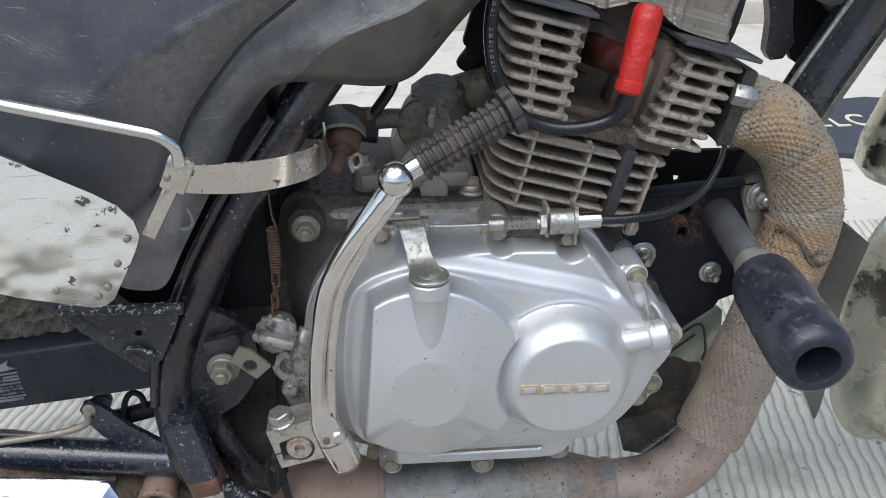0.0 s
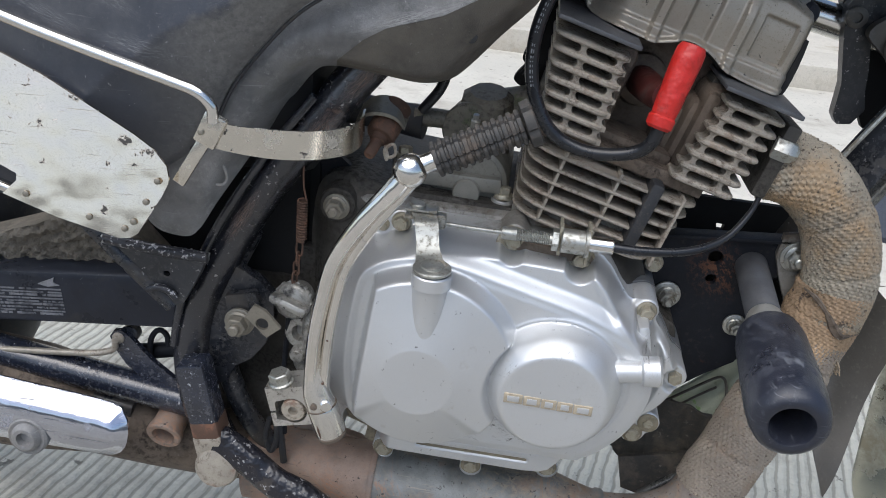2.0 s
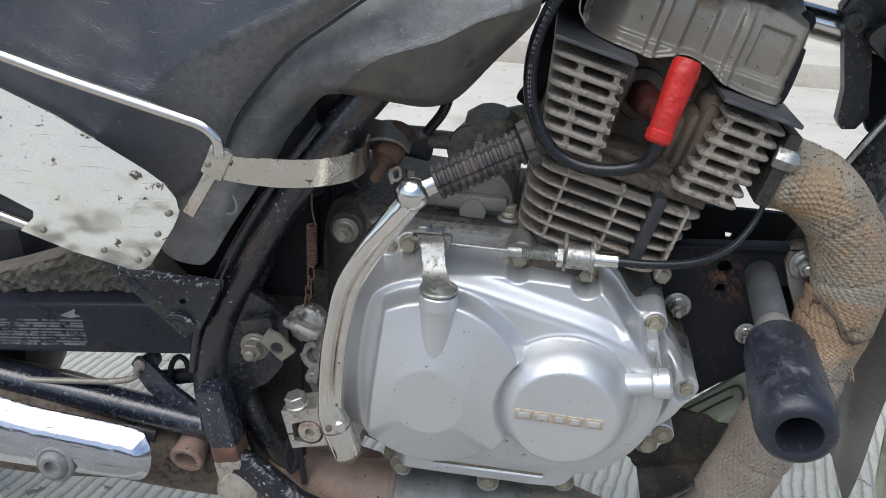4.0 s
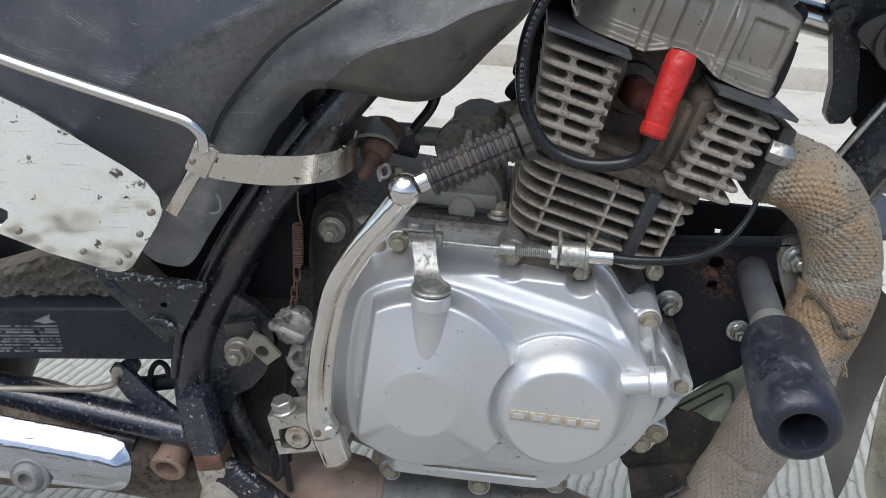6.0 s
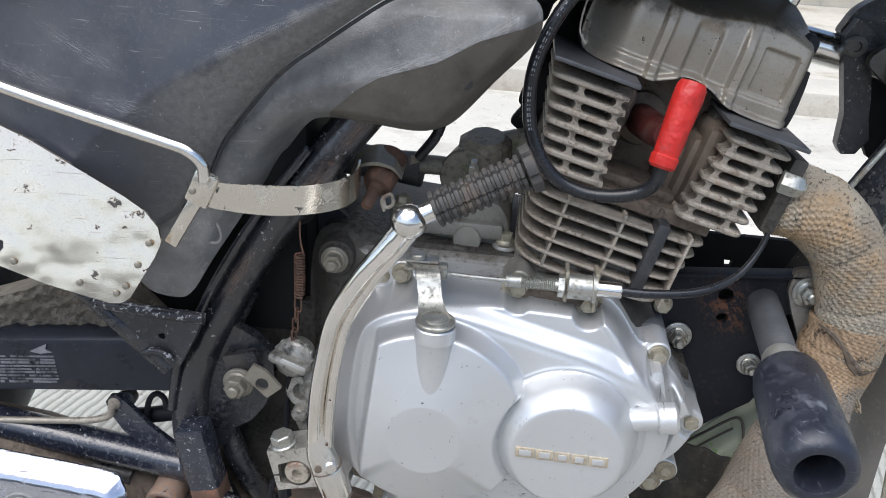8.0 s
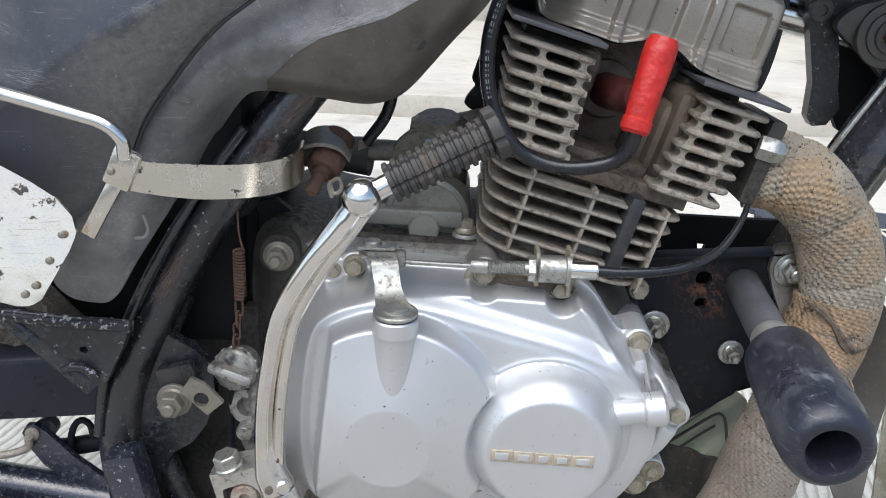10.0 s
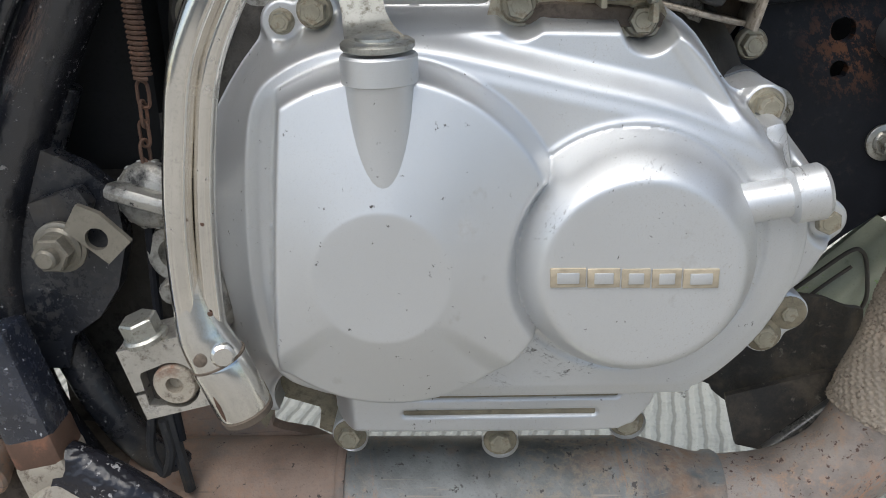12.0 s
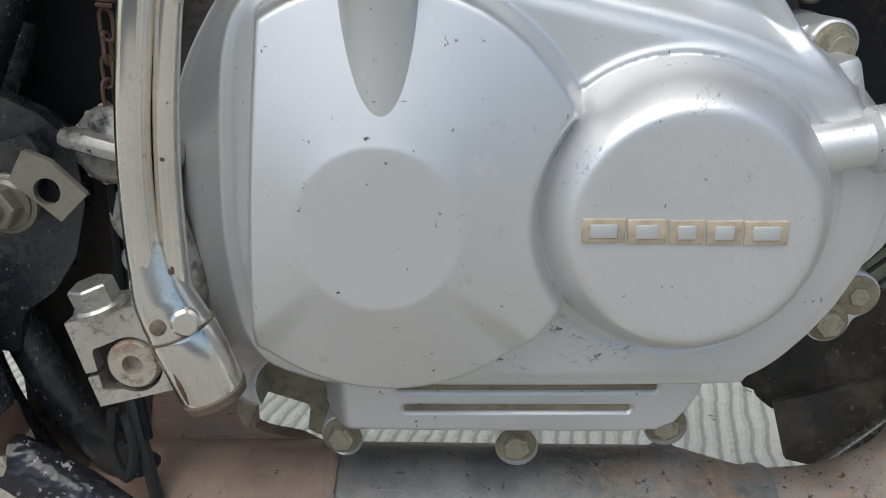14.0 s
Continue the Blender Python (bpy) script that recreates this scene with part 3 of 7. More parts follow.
class Shape:
    """Collects vertices and faces of one mesh."""

    def __init__(self):
        self.v, self.f = [], []

    def add(self, verts, faces):
        k = len(self.v)
        self.v += [tuple(map(float, q)) for q in verts]
        self.f += [tuple(k + i for i in f) for f in faces]
        return self

    def tube(self, points, r, seg=16, step=6, ends=True, squash=None):
        """A round bar along a smooth path; r is one radius or one for each point. squash(angle) shapes the section."""
        path = catmull(points, step)
        if np.ndim(r):
            rad = np.interp(np.linspace(0, len(r) - 1, len(path)), range(len(r)), r)
        else:
            rad = np.full(len(path), r)
        tang = np.gradient(path, axis=0)
        tang /= np.linalg.norm(tang, axis=1)[:, None]
        ref = np.array((0, 1, 0)) if abs(tang[0][1]) < 0.9 else np.array((1, 0, 0))
        nrm = ref - tang[0] * (ref @ tang[0])
        verts, faces = [], []
        for i, (p, t) in enumerate(zip(path, tang)):
            nrm = nrm - t * (nrm @ t)
            nrm /= np.linalg.norm(nrm)
            bi = np.cross(t, nrm)
            for s in range(seg):
                a = 2 * math.pi * s / seg
                k = rad[i] * (squash(a) if squash else 1)
                verts.append(p + k * (math.cos(a) * nrm + math.sin(a) * bi))
        for i in range(len(path) - 1):
            for s in range(seg):
                q = (s + 1) % seg
                faces.append((i * seg + s, i * seg + q, (i + 1) * seg + q, (i + 1) * seg + s))
        if ends:
            faces.append(tuple(range(seg - 1, -1, -1)))
            faces.append(tuple((len(path) - 1) * seg + s for s in range(seg)))
        return self.add(verts, faces)

    def lathe(self, profile, base, axis=(0, -1, 0), seg=32):
        """A turned form: rows of (radius, height) from base along axis."""
        ax = np.array(axis, float) / np.linalg.norm(axis)
        ref = np.array((0, 0, 1)) if abs(ax[2]) < 0.9 else np.array((1, 0, 0))
        u = np.cross(ax, ref)
        u /= np.linalg.norm(u)
        w = np.cross(ax, u)
        base = np.array(base, float)
        verts, faces = [], []
        for r, h in profile:
            for s in range(seg):
                a = 2 * math.pi * s / seg
                verts.append(base + ax * h + max(r, 1e-5) * (math.cos(a) * u + math.sin(a) * w))
        for i in range(len(profile) - 1):
            for s in range(seg):
                q = (s + 1) % seg
                faces.append((i * seg + s, (i + 1) * seg + s, (i + 1) * seg + q, i * seg + q))
        faces.append(tuple(range(seg)))
        faces.append(tuple((len(profile) - 1) * seg + s for s in range(seg - 1, -1, -1)))
        return self.add(verts, faces)

    def box(self, lo, hi, bevel=0.001, m=None):
        """A block with chamfered edges."""
        lo, hi = np.array(lo, float), np.array(hi, float)
        c, h = (lo + hi) / 2, (hi - lo) / 2
        bevel = min(bevel, h.min() * 0.9)
        bm = bmesh.new()
        bmesh.ops.create_cube(bm, size=2.0)
        for q in bm.verts:
            q.co = Vector(h * np.array(q.co))
        if bevel > 0:
            bmesh.ops.bevel(bm, geom=bm.edges[:], offset=bevel, segments=2, affect='EDGES', profile=0.5)
        verts = [Vector(c) + q.co for q in bm.verts]
        if m is not None:
            verts = [m @ q for q in verts]
        bm.verts.index_update()
        faces = [tuple(q.index for q in f.verts) for f in bm.faces]
        bm.free()
        return self.add(verts, faces)

    def sheet(self, sdf, yfun, bounds, res, back=None, thick=None, place=None):
        """A surface y = yfun(x, z) over the region sdf < 0, with side walls back to the plane y = back, or a plate of that thickness."""
        x0, x1, z0, z1 = bounds
        nx, nz = int((x1 - x0) / res) + 2, int((z1 - z0) / res) + 2
        X, Z = np.meshgrid(np.linspace(x0, x1, nx), np.linspace(z0, z1, nz), indexing="ij")
        S = sdf(X, Z)
        inside = S <= 0
        cell = inside[:-1, :-1] | inside[1:, :-1] | inside[:-1, 1:] | inside[1:, 1:]
        used = np.zeros_like(inside)
        for dx in (0, 1):
            for dz in (0, 1):
                used[dx:nx - 1 + dx, dz:nz - 1 + dz] |= cell
        out = used & ~inside
        px, pz = X[out], Z[out]
        e = res * 0.05
        for _ in range(3):
            d = sdf(px, pz)
            gx, gz = (sdf(px + e, pz) - sdf(px - e, pz)) / (2 * e), (sdf(px, pz + e) - sdf(px, pz - e)) / (2 * e)
            g = np.maximum(gx * gx + gz * gz, 0.25)
            px, pz = px - d * gx / g, pz - d * gz / g
        X[out], Z[out] = px, pz
        idx = -np.ones((nx, nz), int)
        idx[used] = np.arange(used.sum())
        x, z = X[used], Z[used]
        y = yfun(x, z)
        verts = [tuple(q) for q in np.stack([x, y, z], 1)]
        k = len(verts)
        faces = [(idx[i, j], idx[i + 1, j], idx[i + 1, j + 1], idx[i, j + 1]) for i, j in zip(*np.nonzero(cell))]
        edges = {}
        for f in faces:
            for a, b in zip(f, f[1:] + f[:1]):
                if (b, a) in edges:
                    del edges[(b, a)]
                else:
                    edges[(a, b)] = 1
        if thick is not None:
            verts += [(q[0], q[1] + thick, q[2]) for q in verts]
            faces += [tuple(k + i for i in f[::-1]) for f in faces]
            faces += [(b, a, a + k, b + k) for a, b in edges]
        elif back is not None:
            rim = {}
            for a, b in list(edges):
                for q in (a, b):
                    if q not in rim:
                        rim[q] = len(verts)
                        verts.append((verts[q][0], back, verts[q][2]))
                faces.append((b, a, rim[a], rim[b]))
        if place:
            verts = [place(*q) for q in verts]
        return self.add(verts, faces)

    def plate(self, outline, y, thick, res=0.004, holes=(), bounds=None, place=None, yfun=None):
        o = np.array(outline)
        f = poly_sdf(o)
        if holes:
            f = cut_sdf(f, *[circle_sdf(*h) for h in holes])
        b = bounds or (o[:, 0].min() - res, o[:, 0].max() + res, o[:, 1].min() - res, o[:, 1].max() + res)
        return self.sheet(f, yfun or (lambda x, z: np.full_like(x, y)), b, res, thick=thick, place=place)

    def mesh(self, name, mat, sharp=38):
        me = bpy.data.meshes.new(name)
        me.from_pydata(self.v, [], self.f)
        me.materials.append(mat)
        me.polygons.foreach_set("use_smooth", [True] * len(me.polygons))
        me.set_sharp_from_angle(angle=radians(sharp))
        me.validate()
        me.update()
        return me


def part(name, shape, mat, parent=None, label="", sharp=38):
    """One mesh object, a part of parent if there is one."""
    me = shape.mesh(name, mat, sharp) if isinstance(shape, Shape) else shape
    ob = new(name, me)
    if parent is not None:
        ob.parent = parent
        ob.matrix_parent_inverse = parent.matrix_basis.inverted()
    return tagged(ob, label)


def put(name, me, parent, m, label=""):
    """An object on a shared mesh, at the pose m."""
    ob = new(name, me)
    ob.parent = parent
    ob.matrix_parent_inverse = parent.matrix_basis.inverted()
    ob.matrix_basis = m
    return tagged(ob, label)


def hex_profile(shape, r, h0, h1, base=(0, 0, 0), axis=(0, -1, 0)):
    """A six-sided head with a rounded top edge."""
    return shape.lathe([(r * 0.99, h0), (r, h1 - 0.0008), (r * 0.9, h1), (0, h1)], base, axis, 6)


def bolt_mesh(name, r, flange, height, mat):
    """A hexagon flange bolt, its head towards -y from its origin."""
    s = Shape()
    s.lathe([(flange, 0.001), (flange, -0.0012), (flange * 0.86, -0.0026), (0, -0.0026)], (0, 0, 0), (0, 1, 0), 28)
    hex_profile(s, r, 0.002, height)
    s.lathe([(r * 0.62, height - 0.0002), (r * 0.55, height + 0.0003), (0, height + 0.0003)], (0, 0, 0), (0, -1, 0), 16)
    return s.mesh(name, mat)


def nut_mesh(name, r, washer, mat):
    """A nut with washer on a protruding stud."""
    s = Shape()
    s.lathe([(washer, 0.0), (washer, 0.0018), (washer * 0.9, 0.0024), (0, 0.0024)], (0, 0, 0), (0, -1, 0), 28)
    s.lathe([(r * 1.22, 0.002), (r * 1.22, 0.0035), (r * 1.05, 0.0045), (0, 0.0045)], (0, 0, 0), (0, -1, 0), 28)
    hex_profile(s, r, 0.004, 0.011)
    s.lathe([(r * 0.55, 0.010), (r * 0.55, 0.0145), (r * 0.42, 0.0155), (0, 0.0155)], (0, 0, 0), (0, -1, 0), 18)
    return s.mesh(name, mat)


BOLT = bolt_mesh("bolt", 0.0058, 0.0076, 0.0075, M_BOLT)
BOLT_SMALL = bolt_mesh("bolt_small", 0.0042, 0.0054, 0.0055, M_BOLT)
NUT = nut_mesh("nut", 0.0080, 0.0125, M_ZINC)
NUT_SMALL = nut_mesh("nut_small", 0.0055, 0.0095, M_ZINC)
NUT_DULL = nut_mesh("nut_dull", 0.0072, 0.0102, M_TAB)




# ---- ground and surroundings ----
def slab(name, x0, x1, y0, y1, z0, z1, mat, label, category):
    return tagged(part(name, Shape().box((x0, y0, z0), (x1, y1, z1), 0.012), mat), label, category, kind="structure")


ground = tagged(part("ground", Shape().add([(-60, -60, 0), (60, -60, 0), (60, 60, 0), (-60, 60, 0)], [(0, 1, 2, 3)]), M_GROUND),
                "pale broom-finished concrete ground with fine ribs", "ground", kind="structure")
# Unseen darker slab, added to tone down what the metal reflects.
slab("road", -14, 14, -4.99, 0.50, -0.1, 0.004, M_FRONT_SLAB, "unseen grey-brown slab added to darken reflections in the motorcycle", "road")
slab("apron", -12, 14, 1.42, 3.149, -0.1, 0.004, M_APRON, "smooth pale concrete apron beside the ribbed lane", "pavement")
slab("kerb", -12, 14, 3.15, 3.45, -0.1, 0.085, M_KERB, "weathered beige concrete kerb along the lane", "kerb")
slab("pavement", -12, 14, 3.452, 6.5, -0.1, 0.081, M_KERB, "pale concrete pavement behind the kerb", "pavement")
slab("wall_far", -12, 14, 6.5, 6.7, -0.1, 2.6, M_KERB, "plain pale wall closing the yard", "wall")
# Unseen wall behind the camera, added for the metal to reflect.
slab("wall_behind", -14, 14, -5.2, -5.0, -0.1, 1.1, M_WALL, "unseen low grey wall added behind the view for reflections", "wall")


def doormat():
    """A thin rubber-edged mat with a scalloped rim and one printed word."""
    s = Shape()
    x0, x1, y0, y1 = 0.76, 1.48, 1.73, 2.14
    n, verts = 96, []
    for i in range(n):
        t = i / n * 4
        k, f = int(t), t - int(t)
        x, y = [(x0 + (x1 - x0) * f, y0), (x1, y0 + (y1 - y0) * f), (x1 - (x1 - x0) * f, y1), (x0, y1 - (y1 - y0) * f)][k]
        w = 0.007 * math.sin(f * math.pi * 16)
        x, y = [(x, y + w), (x + w, y), (x, y - w), (x - w, y)][k]
        verts.append((x, y))
    top = [(x, y, 0.016) for x, y in verts]
    low = [(x, y, 0.0045) for x, y in verts]
    s.add(low + top, [tuple(range(n, 2 * n))] + [(i, (i + 1) % n, n + (i + 1) % n, n + i) for i in range(n)])
    ob = tagged(part("doormat", s, M_MAT), "dark blue-grey doormat with cream lettering lying on concrete", "doormat")
    cu = bpy.data.curves.new("lettering", 'FONT')
    cu.body, cu.size, cu.extrude, cu.align_x, cu.align_y = "WELCOME", 0.085, 0.0012, 'CENTER', 'CENTER'
    cu.space_character = 1.15
    tmp = bpy.data.objects.new("lettering_curve", cu)
    me = bpy.data.meshes.new_from_object(tmp)
    bpy.data.objects.remove(tmp)
    me.transform(Matrix.Translation((1.12, 1.943, 0.0182)) @ Matrix.Diagonal((0.95, 1.45, 1, 1)))
    me.materials.clear()
    me.materials.append(M_MAT_TEXT)
    part("lettering", me, M_MAT_TEXT, ob, "cream printed lettering")


doormat()

# ---- motorcycle ----
moto = tagged(new("motorcycle"), "worn black motorcycle with silver engine and wrapped exhaust on concrete", "motorcycle")
moto.matrix_basis = Matrix.Translation((0.0, 0.69, 0.0))


def bolt(parent, x, y, z, me=None, name="bolt", spin=0, m=None):
    return put(name, me or BOLT, parent, m or (Matrix.Translation((x, y, z)) @ Matrix.Rotation(radians(spin), 4, 'Y')))


# -- clutch cover --
LUGS = [(-0.0225, 0.1905), (0.0515, 0.1865), (0.113, 0.1965), (0.174, 0.2425), (0.1845, 0.2535), (0.196, 0.2985), (0.165, 0.350),
        (0.109, 0.388), (0.060, 0.395), (-0.0235, 0.394), (-0.0375, 0.390)]
COVER_BASE = [(-0.077, 0.220), (-0.068, 0.204), (-0.056, 0.201), (-0.030, 0.209), (-0.020, 0.2025), (0.060, 0.2015), (0.105, 0.2025), (0.120, 0.2140), (0.127, 0.2280), (0.142, 0.2350), (0.157, 0.2460),
              (0.173, 0.2580), (0.190, 0.2740), (0.198, 0.2950), (0.189, 0.320), (0.165, 0.350), (0.150, 0.358), (0.128, 0.386), (0.100, 0.392),
              (-0.020, 0.395), (-0.045, 0.386), (-0.068, 0.358), (-0.080, 0.330), (-0.084, 0.290), (-0.081, 0.250)]
COVER_FRONT = [(-0.046, 0.250), (-0.030, 0.238), (0.000, 0.2345), (0.118, 0.2345), (0.132, 0.237), (0.145, 0.246), (0.160, 0.264), (0.171, 0.288),
               (0.173, 0.310), (0.168, 0.322), (0.161, 0.334), (0.151, 0.3425), (0.117, 0.3570), (0.075, 0.3680), (0.050, 0.3745), (0.022, 0.3810), (-0.010, 0.3835),
               (-0.034, 0.375), (-0.045, 0.362), (-0.050, 0.330), (-0.052, 0.285)]
Y0 = 0.606


def clutch_cover():
    fl = join_sdf(poly_sdf(catmull(COVER_BASE, 4, True)), *[circle_sdf(x, z, 0.0090) for x, z in LUGS], k=0.008)
    fl = cut_sdf(fl, circle_sdf(-0.0440, 0.2085, 0.0158))
    front = poly_sdf(catmull(COVER_FRONT, 4, True))

    def yfun(x, z):
        a, b = front(x, z), -fl(x, z)
        flange = 0.013 - 0.004 * smooth((0.004 - b) / 0.004)
        # walls lean from the front face to the flange; in front and below they drop to a raised rim
        t = np.clip(a / np.maximum(a + np.maximum(b - 0.004, 0), 1e-5), 0, 1)
        w = smooth((0.335 - z) / 0.02) * smooth((x + 0.035) / 0.02)
        rim = 0.036 - 0.012 * smooth((x - 0.120) / 0.02) - 0.010 * smooth((0.0028 - b) / 0.0030)
        rim = rim - 0.010 * smooth((0.0040 - np.abs(a - 0.0080)) / 0.0025) * smooth((x - 0.125) / 0.012)
        t = t * (1 - w) + np.clip(a / 0.0065, 0, 1) * w
        flange = flange * (1 - w) + rim * w
        rc = np.hypot(x - 0.1022, z - 0.3025)
        body = 0.0535 + 0.0015 * smooth((-a) / 0.006)
        h = body + (flange - body) * np.where(t < 1, smooth(t) * (0.35 + 0.5 * w) + t * (0.65 - 0.5 * w), 1)
        # above the front edge: a bright slope, a set-back plane with a crisp outer edge, then the top of the casting
        step = body - 0.0105 * smooth(a / 0.0105) - 0.10 * np.clip(a - 0.0105, 0, 0.03)
        step = flange + (step - flange) * smooth((b - 0.0016) / 0.0052)
        up = (1 - w) * smooth((x + 0.030) / 0.03) * smooth((z - 0.332) / 0.012)
        h = h * (1 - up) + step * up
        h = np.where(a > 0, h, body)
        # left face disc, cut straight on its rear side
        rs = np.hypot(x - 0.0053, z - 0.3036)
        ang = np.maximum(np.hypot(x - 0.0055, z - 0.3090) - 0.0722, -0.0402 + 0.09 * (z - 0.302) - x)
        dome = 0.0858 - 0.24 * np.clip(rs - 0.0266, 0, 1) - 0.0002 * smooth((rs - 0.0262) / 0.0008)
        facing = (0.3036 - z) / np.maximum(rs, 1e-4)
        dome = dome - 0.16 * np.clip(rs - 0.0268, 0, 1) * smooth((facing - 0.62) / 0.16)
        disc = dome - 0.022 * smooth((ang + 0.0052) / 0.0062)
        disc = disc - 0.0105 * smooth((0.0500 - rc) / 0.0048)
        disc = np.where(ang > 0.0010, 0, disc)
        h = np.maximum(h, disc)
        # round cap
        def over(r0, soft_):
            return soft_ * np.log1p(np.exp(np.clip((rc - r0) / soft_, -30, 30)))

        cap = 0.0848 - 0.0006 * (rc / 0.04) ** 2 - 1.15 * over(0.0378, 0.0007) - 0.7 * over(0.0420, 0.0020) - 3.6 * over(0.0468, 0.0007) - 3.0 * over(0.0500, 0.0008)
        cap = np.where(rc > 0.0590, 0, cap)
        h = 0.5 * (h + cap + np.sqrt((h - cap) ** 2 + 0.0014 ** 2))
        h = h + np.exp(-((rc - 0.0512) / 0.0011) ** 2) * 0.0013 * smooth((z - 0.315) / 0.012) * (disc < 0.03)
        h = h - np.exp(-((rc - 0.0535) / 0.0011) ** 2) * 0.0014 * (z < 0.33) * (disc < 0.03)
        # grooves on the lower panel
        for zc, xa, xb in ((0.2140, 0.005, 0.096), (0.2232, 0.002, 0.106)):
            g = np.exp(-((z - zc) / 0.0014) ** 4) * smooth((x - xa) / 0.002) * smooth((xb - x) / 0.002)
            h = h - 0.0030 * g
        # raised pads and pockets round the bolts
        for lx, lz in LUGS:
            d = np.hypot(x - lx, z - lz)
            pad = smooth((0.0108 - d) / 0.0025) * smooth((a + 0.003) / 0.003)
            h = h * (1 - pad) + (0.0165 if lz < 0.3 else 0.014) * pad
        # rib running down from the front upper lug
        d = np.abs((x - 0.125) * 0.80 + (z - 0.380) * 0.6) + 0.4 * np.maximum(0, np.hypot(x - 0.135, z - 0.372) - 0.02)
        h = h + 0.005 * smooth((0.007 - d) / 0.007) * (b > 0.004)
        return Y0 - h

    def soft(x, z):
        d = 0.0009
        return (2 * yfun(x, z) + yfun(x + d, z) + yfun(x - d, z) + yfun(x, z + d) + yfun(x, z - d)) / 6

    s = Shape().sheet(fl, soft, (-0.092, 0.214, 0.168, 0.412), 0.0009, back=0.622)
    cover = part("clutch_cover", s, M_SILVER, moto, "silver-painted cast clutch cover with chips and a round cap", 60)
    # release shaft boss
    s = Shape().lathe([(0.0120, -0.056), (0.0122, -0.030), (0.0126, -0.0095), (0.0128, -0.009), (0.0138, -0.0085), (0.0140, 0.0005), (0.0132, 0.0015), (0, 0.0015)], (0.0075, 0.5345, 0.3835), (0, 0, 1), 40)
    part("shaft_boss", s, M_SILVER, cover)
    # oil gallery
    s = Shape().lathe([(0.0085, -0.006), (0.0078, 0.018), (0.0078, 0.022), (0.0108, 0.0235), (0.0112, 0.0345), (0.0095, 0.0365), (0, 0.0365)], (0.140, 0.547, 0.3205), (0.99, 0.02, 0.16), 32)
    part("oil_gallery", s, M_SILVER, cover)
    # brand lettering, as plain blocks
    x = 0.0680
    for wdt in (0.0138, 0.0126, 0.0112, 0.0114, 0.0138):
        z = 0.2992 - (x - 0.068) * 0.025
        s = Shape().box((x, 0.5205, z), (x + wdt - 0.0007, 0.5225, z + 0.0076), 0.0003)
        blk = part("lettering_block", s, M_LOGO, cover, "tan-edged lettering block")
        part("block_face", Shape().box((x + 0.0024, 0.5201, z + 0.0016), (x + wdt - 0.0031, 0.5215, z + 0.0060), 0.0003), M_SILVER, blk)
        x += wdt
    # upright strip between the upper front bolt and the gallery
    m = Matrix.Translation((0.1675, 0.578, 0.3235)) @ Matrix.Rotation(radians(-14), 4, 'Y')
    part("edge_strip", Shape().box((-0.0045, -0.009, -0.026), (0.0050, 0.030, 0.025), 0.0035, m), M_SILVER, cover)
    # dirty wall round the drain notch
    outline = [(-0.0720, 0.2040), (-0.0620, 0.2200), (-0.0500, 0.2230), (-0.0340, 0.2200), (-0.0270, 0.1980), (-0.0290, 0.1850), (-0.0350, 0.1765), (-0.0420, 0.1800), (-0.0400, 0.1925), (-0.0625, 0.2005), (-0.0650, 0.1900), (-0.0700, 0.1800), (-0.0740, 0.1870)]
    part("notch_dirt", Shape().plate(outline, 0.612, 0.006, 0.0012), M_DIRT, cover, "brown dirt behind the drain notch")
    for k, (lx, lz) in enumerate(LUGS):
        me = BOLT_SMALL if k in (4, 10) else BOLT
        bolt(cover, lx, Y0 - 0.0135 - (0.006 if k in (7, 8) else 0), lz, me, spin=17 * k)
        if k < 5:
            part("pocket_dirt", Shape().lathe([(0.0086, -0.004), (0.0082, 0.0), (0.0070, 0.0008), (0, 0.0008)], (lx, Y0 - 0.0172, lz), (0, -1, 0), 20), M_DIRT, cover, "tan dirt in the bolt pocket")
    for zc, xa, xb in ((0.2140, 0.005, 0.096), (0.2232, 0.002, 0.106)):
        part("groove_dirt", Shape().box((xa + 0.001, Y0 - 0.0350, zc - 0.0015), (xb - 0.001, Y0 - 0.030, zc + 0.0015), 0.0008), M_DIRT, cover, "tan dirt along the groove")
    return cover


cover = clutch_cover()

# -- crankcase --
CASE = [(-0.096, 0.398), (-0.070, 0.412), (-0.040, 0.405), (0.060, 0.400), (0.130, 0.402), (0.156, 0.378), (0.166, 0.359), (0.171, 0.346), (0.187, 0.326), (0.198, 0.316), (0.200, 0.270), (0.180, 0.232),
        (0.120, 0.208), (-0.020, 0.203), (-0.058, 0.208), (-0.082, 0.228), (-0.098, 0.265), (-0.100, 0.330)]


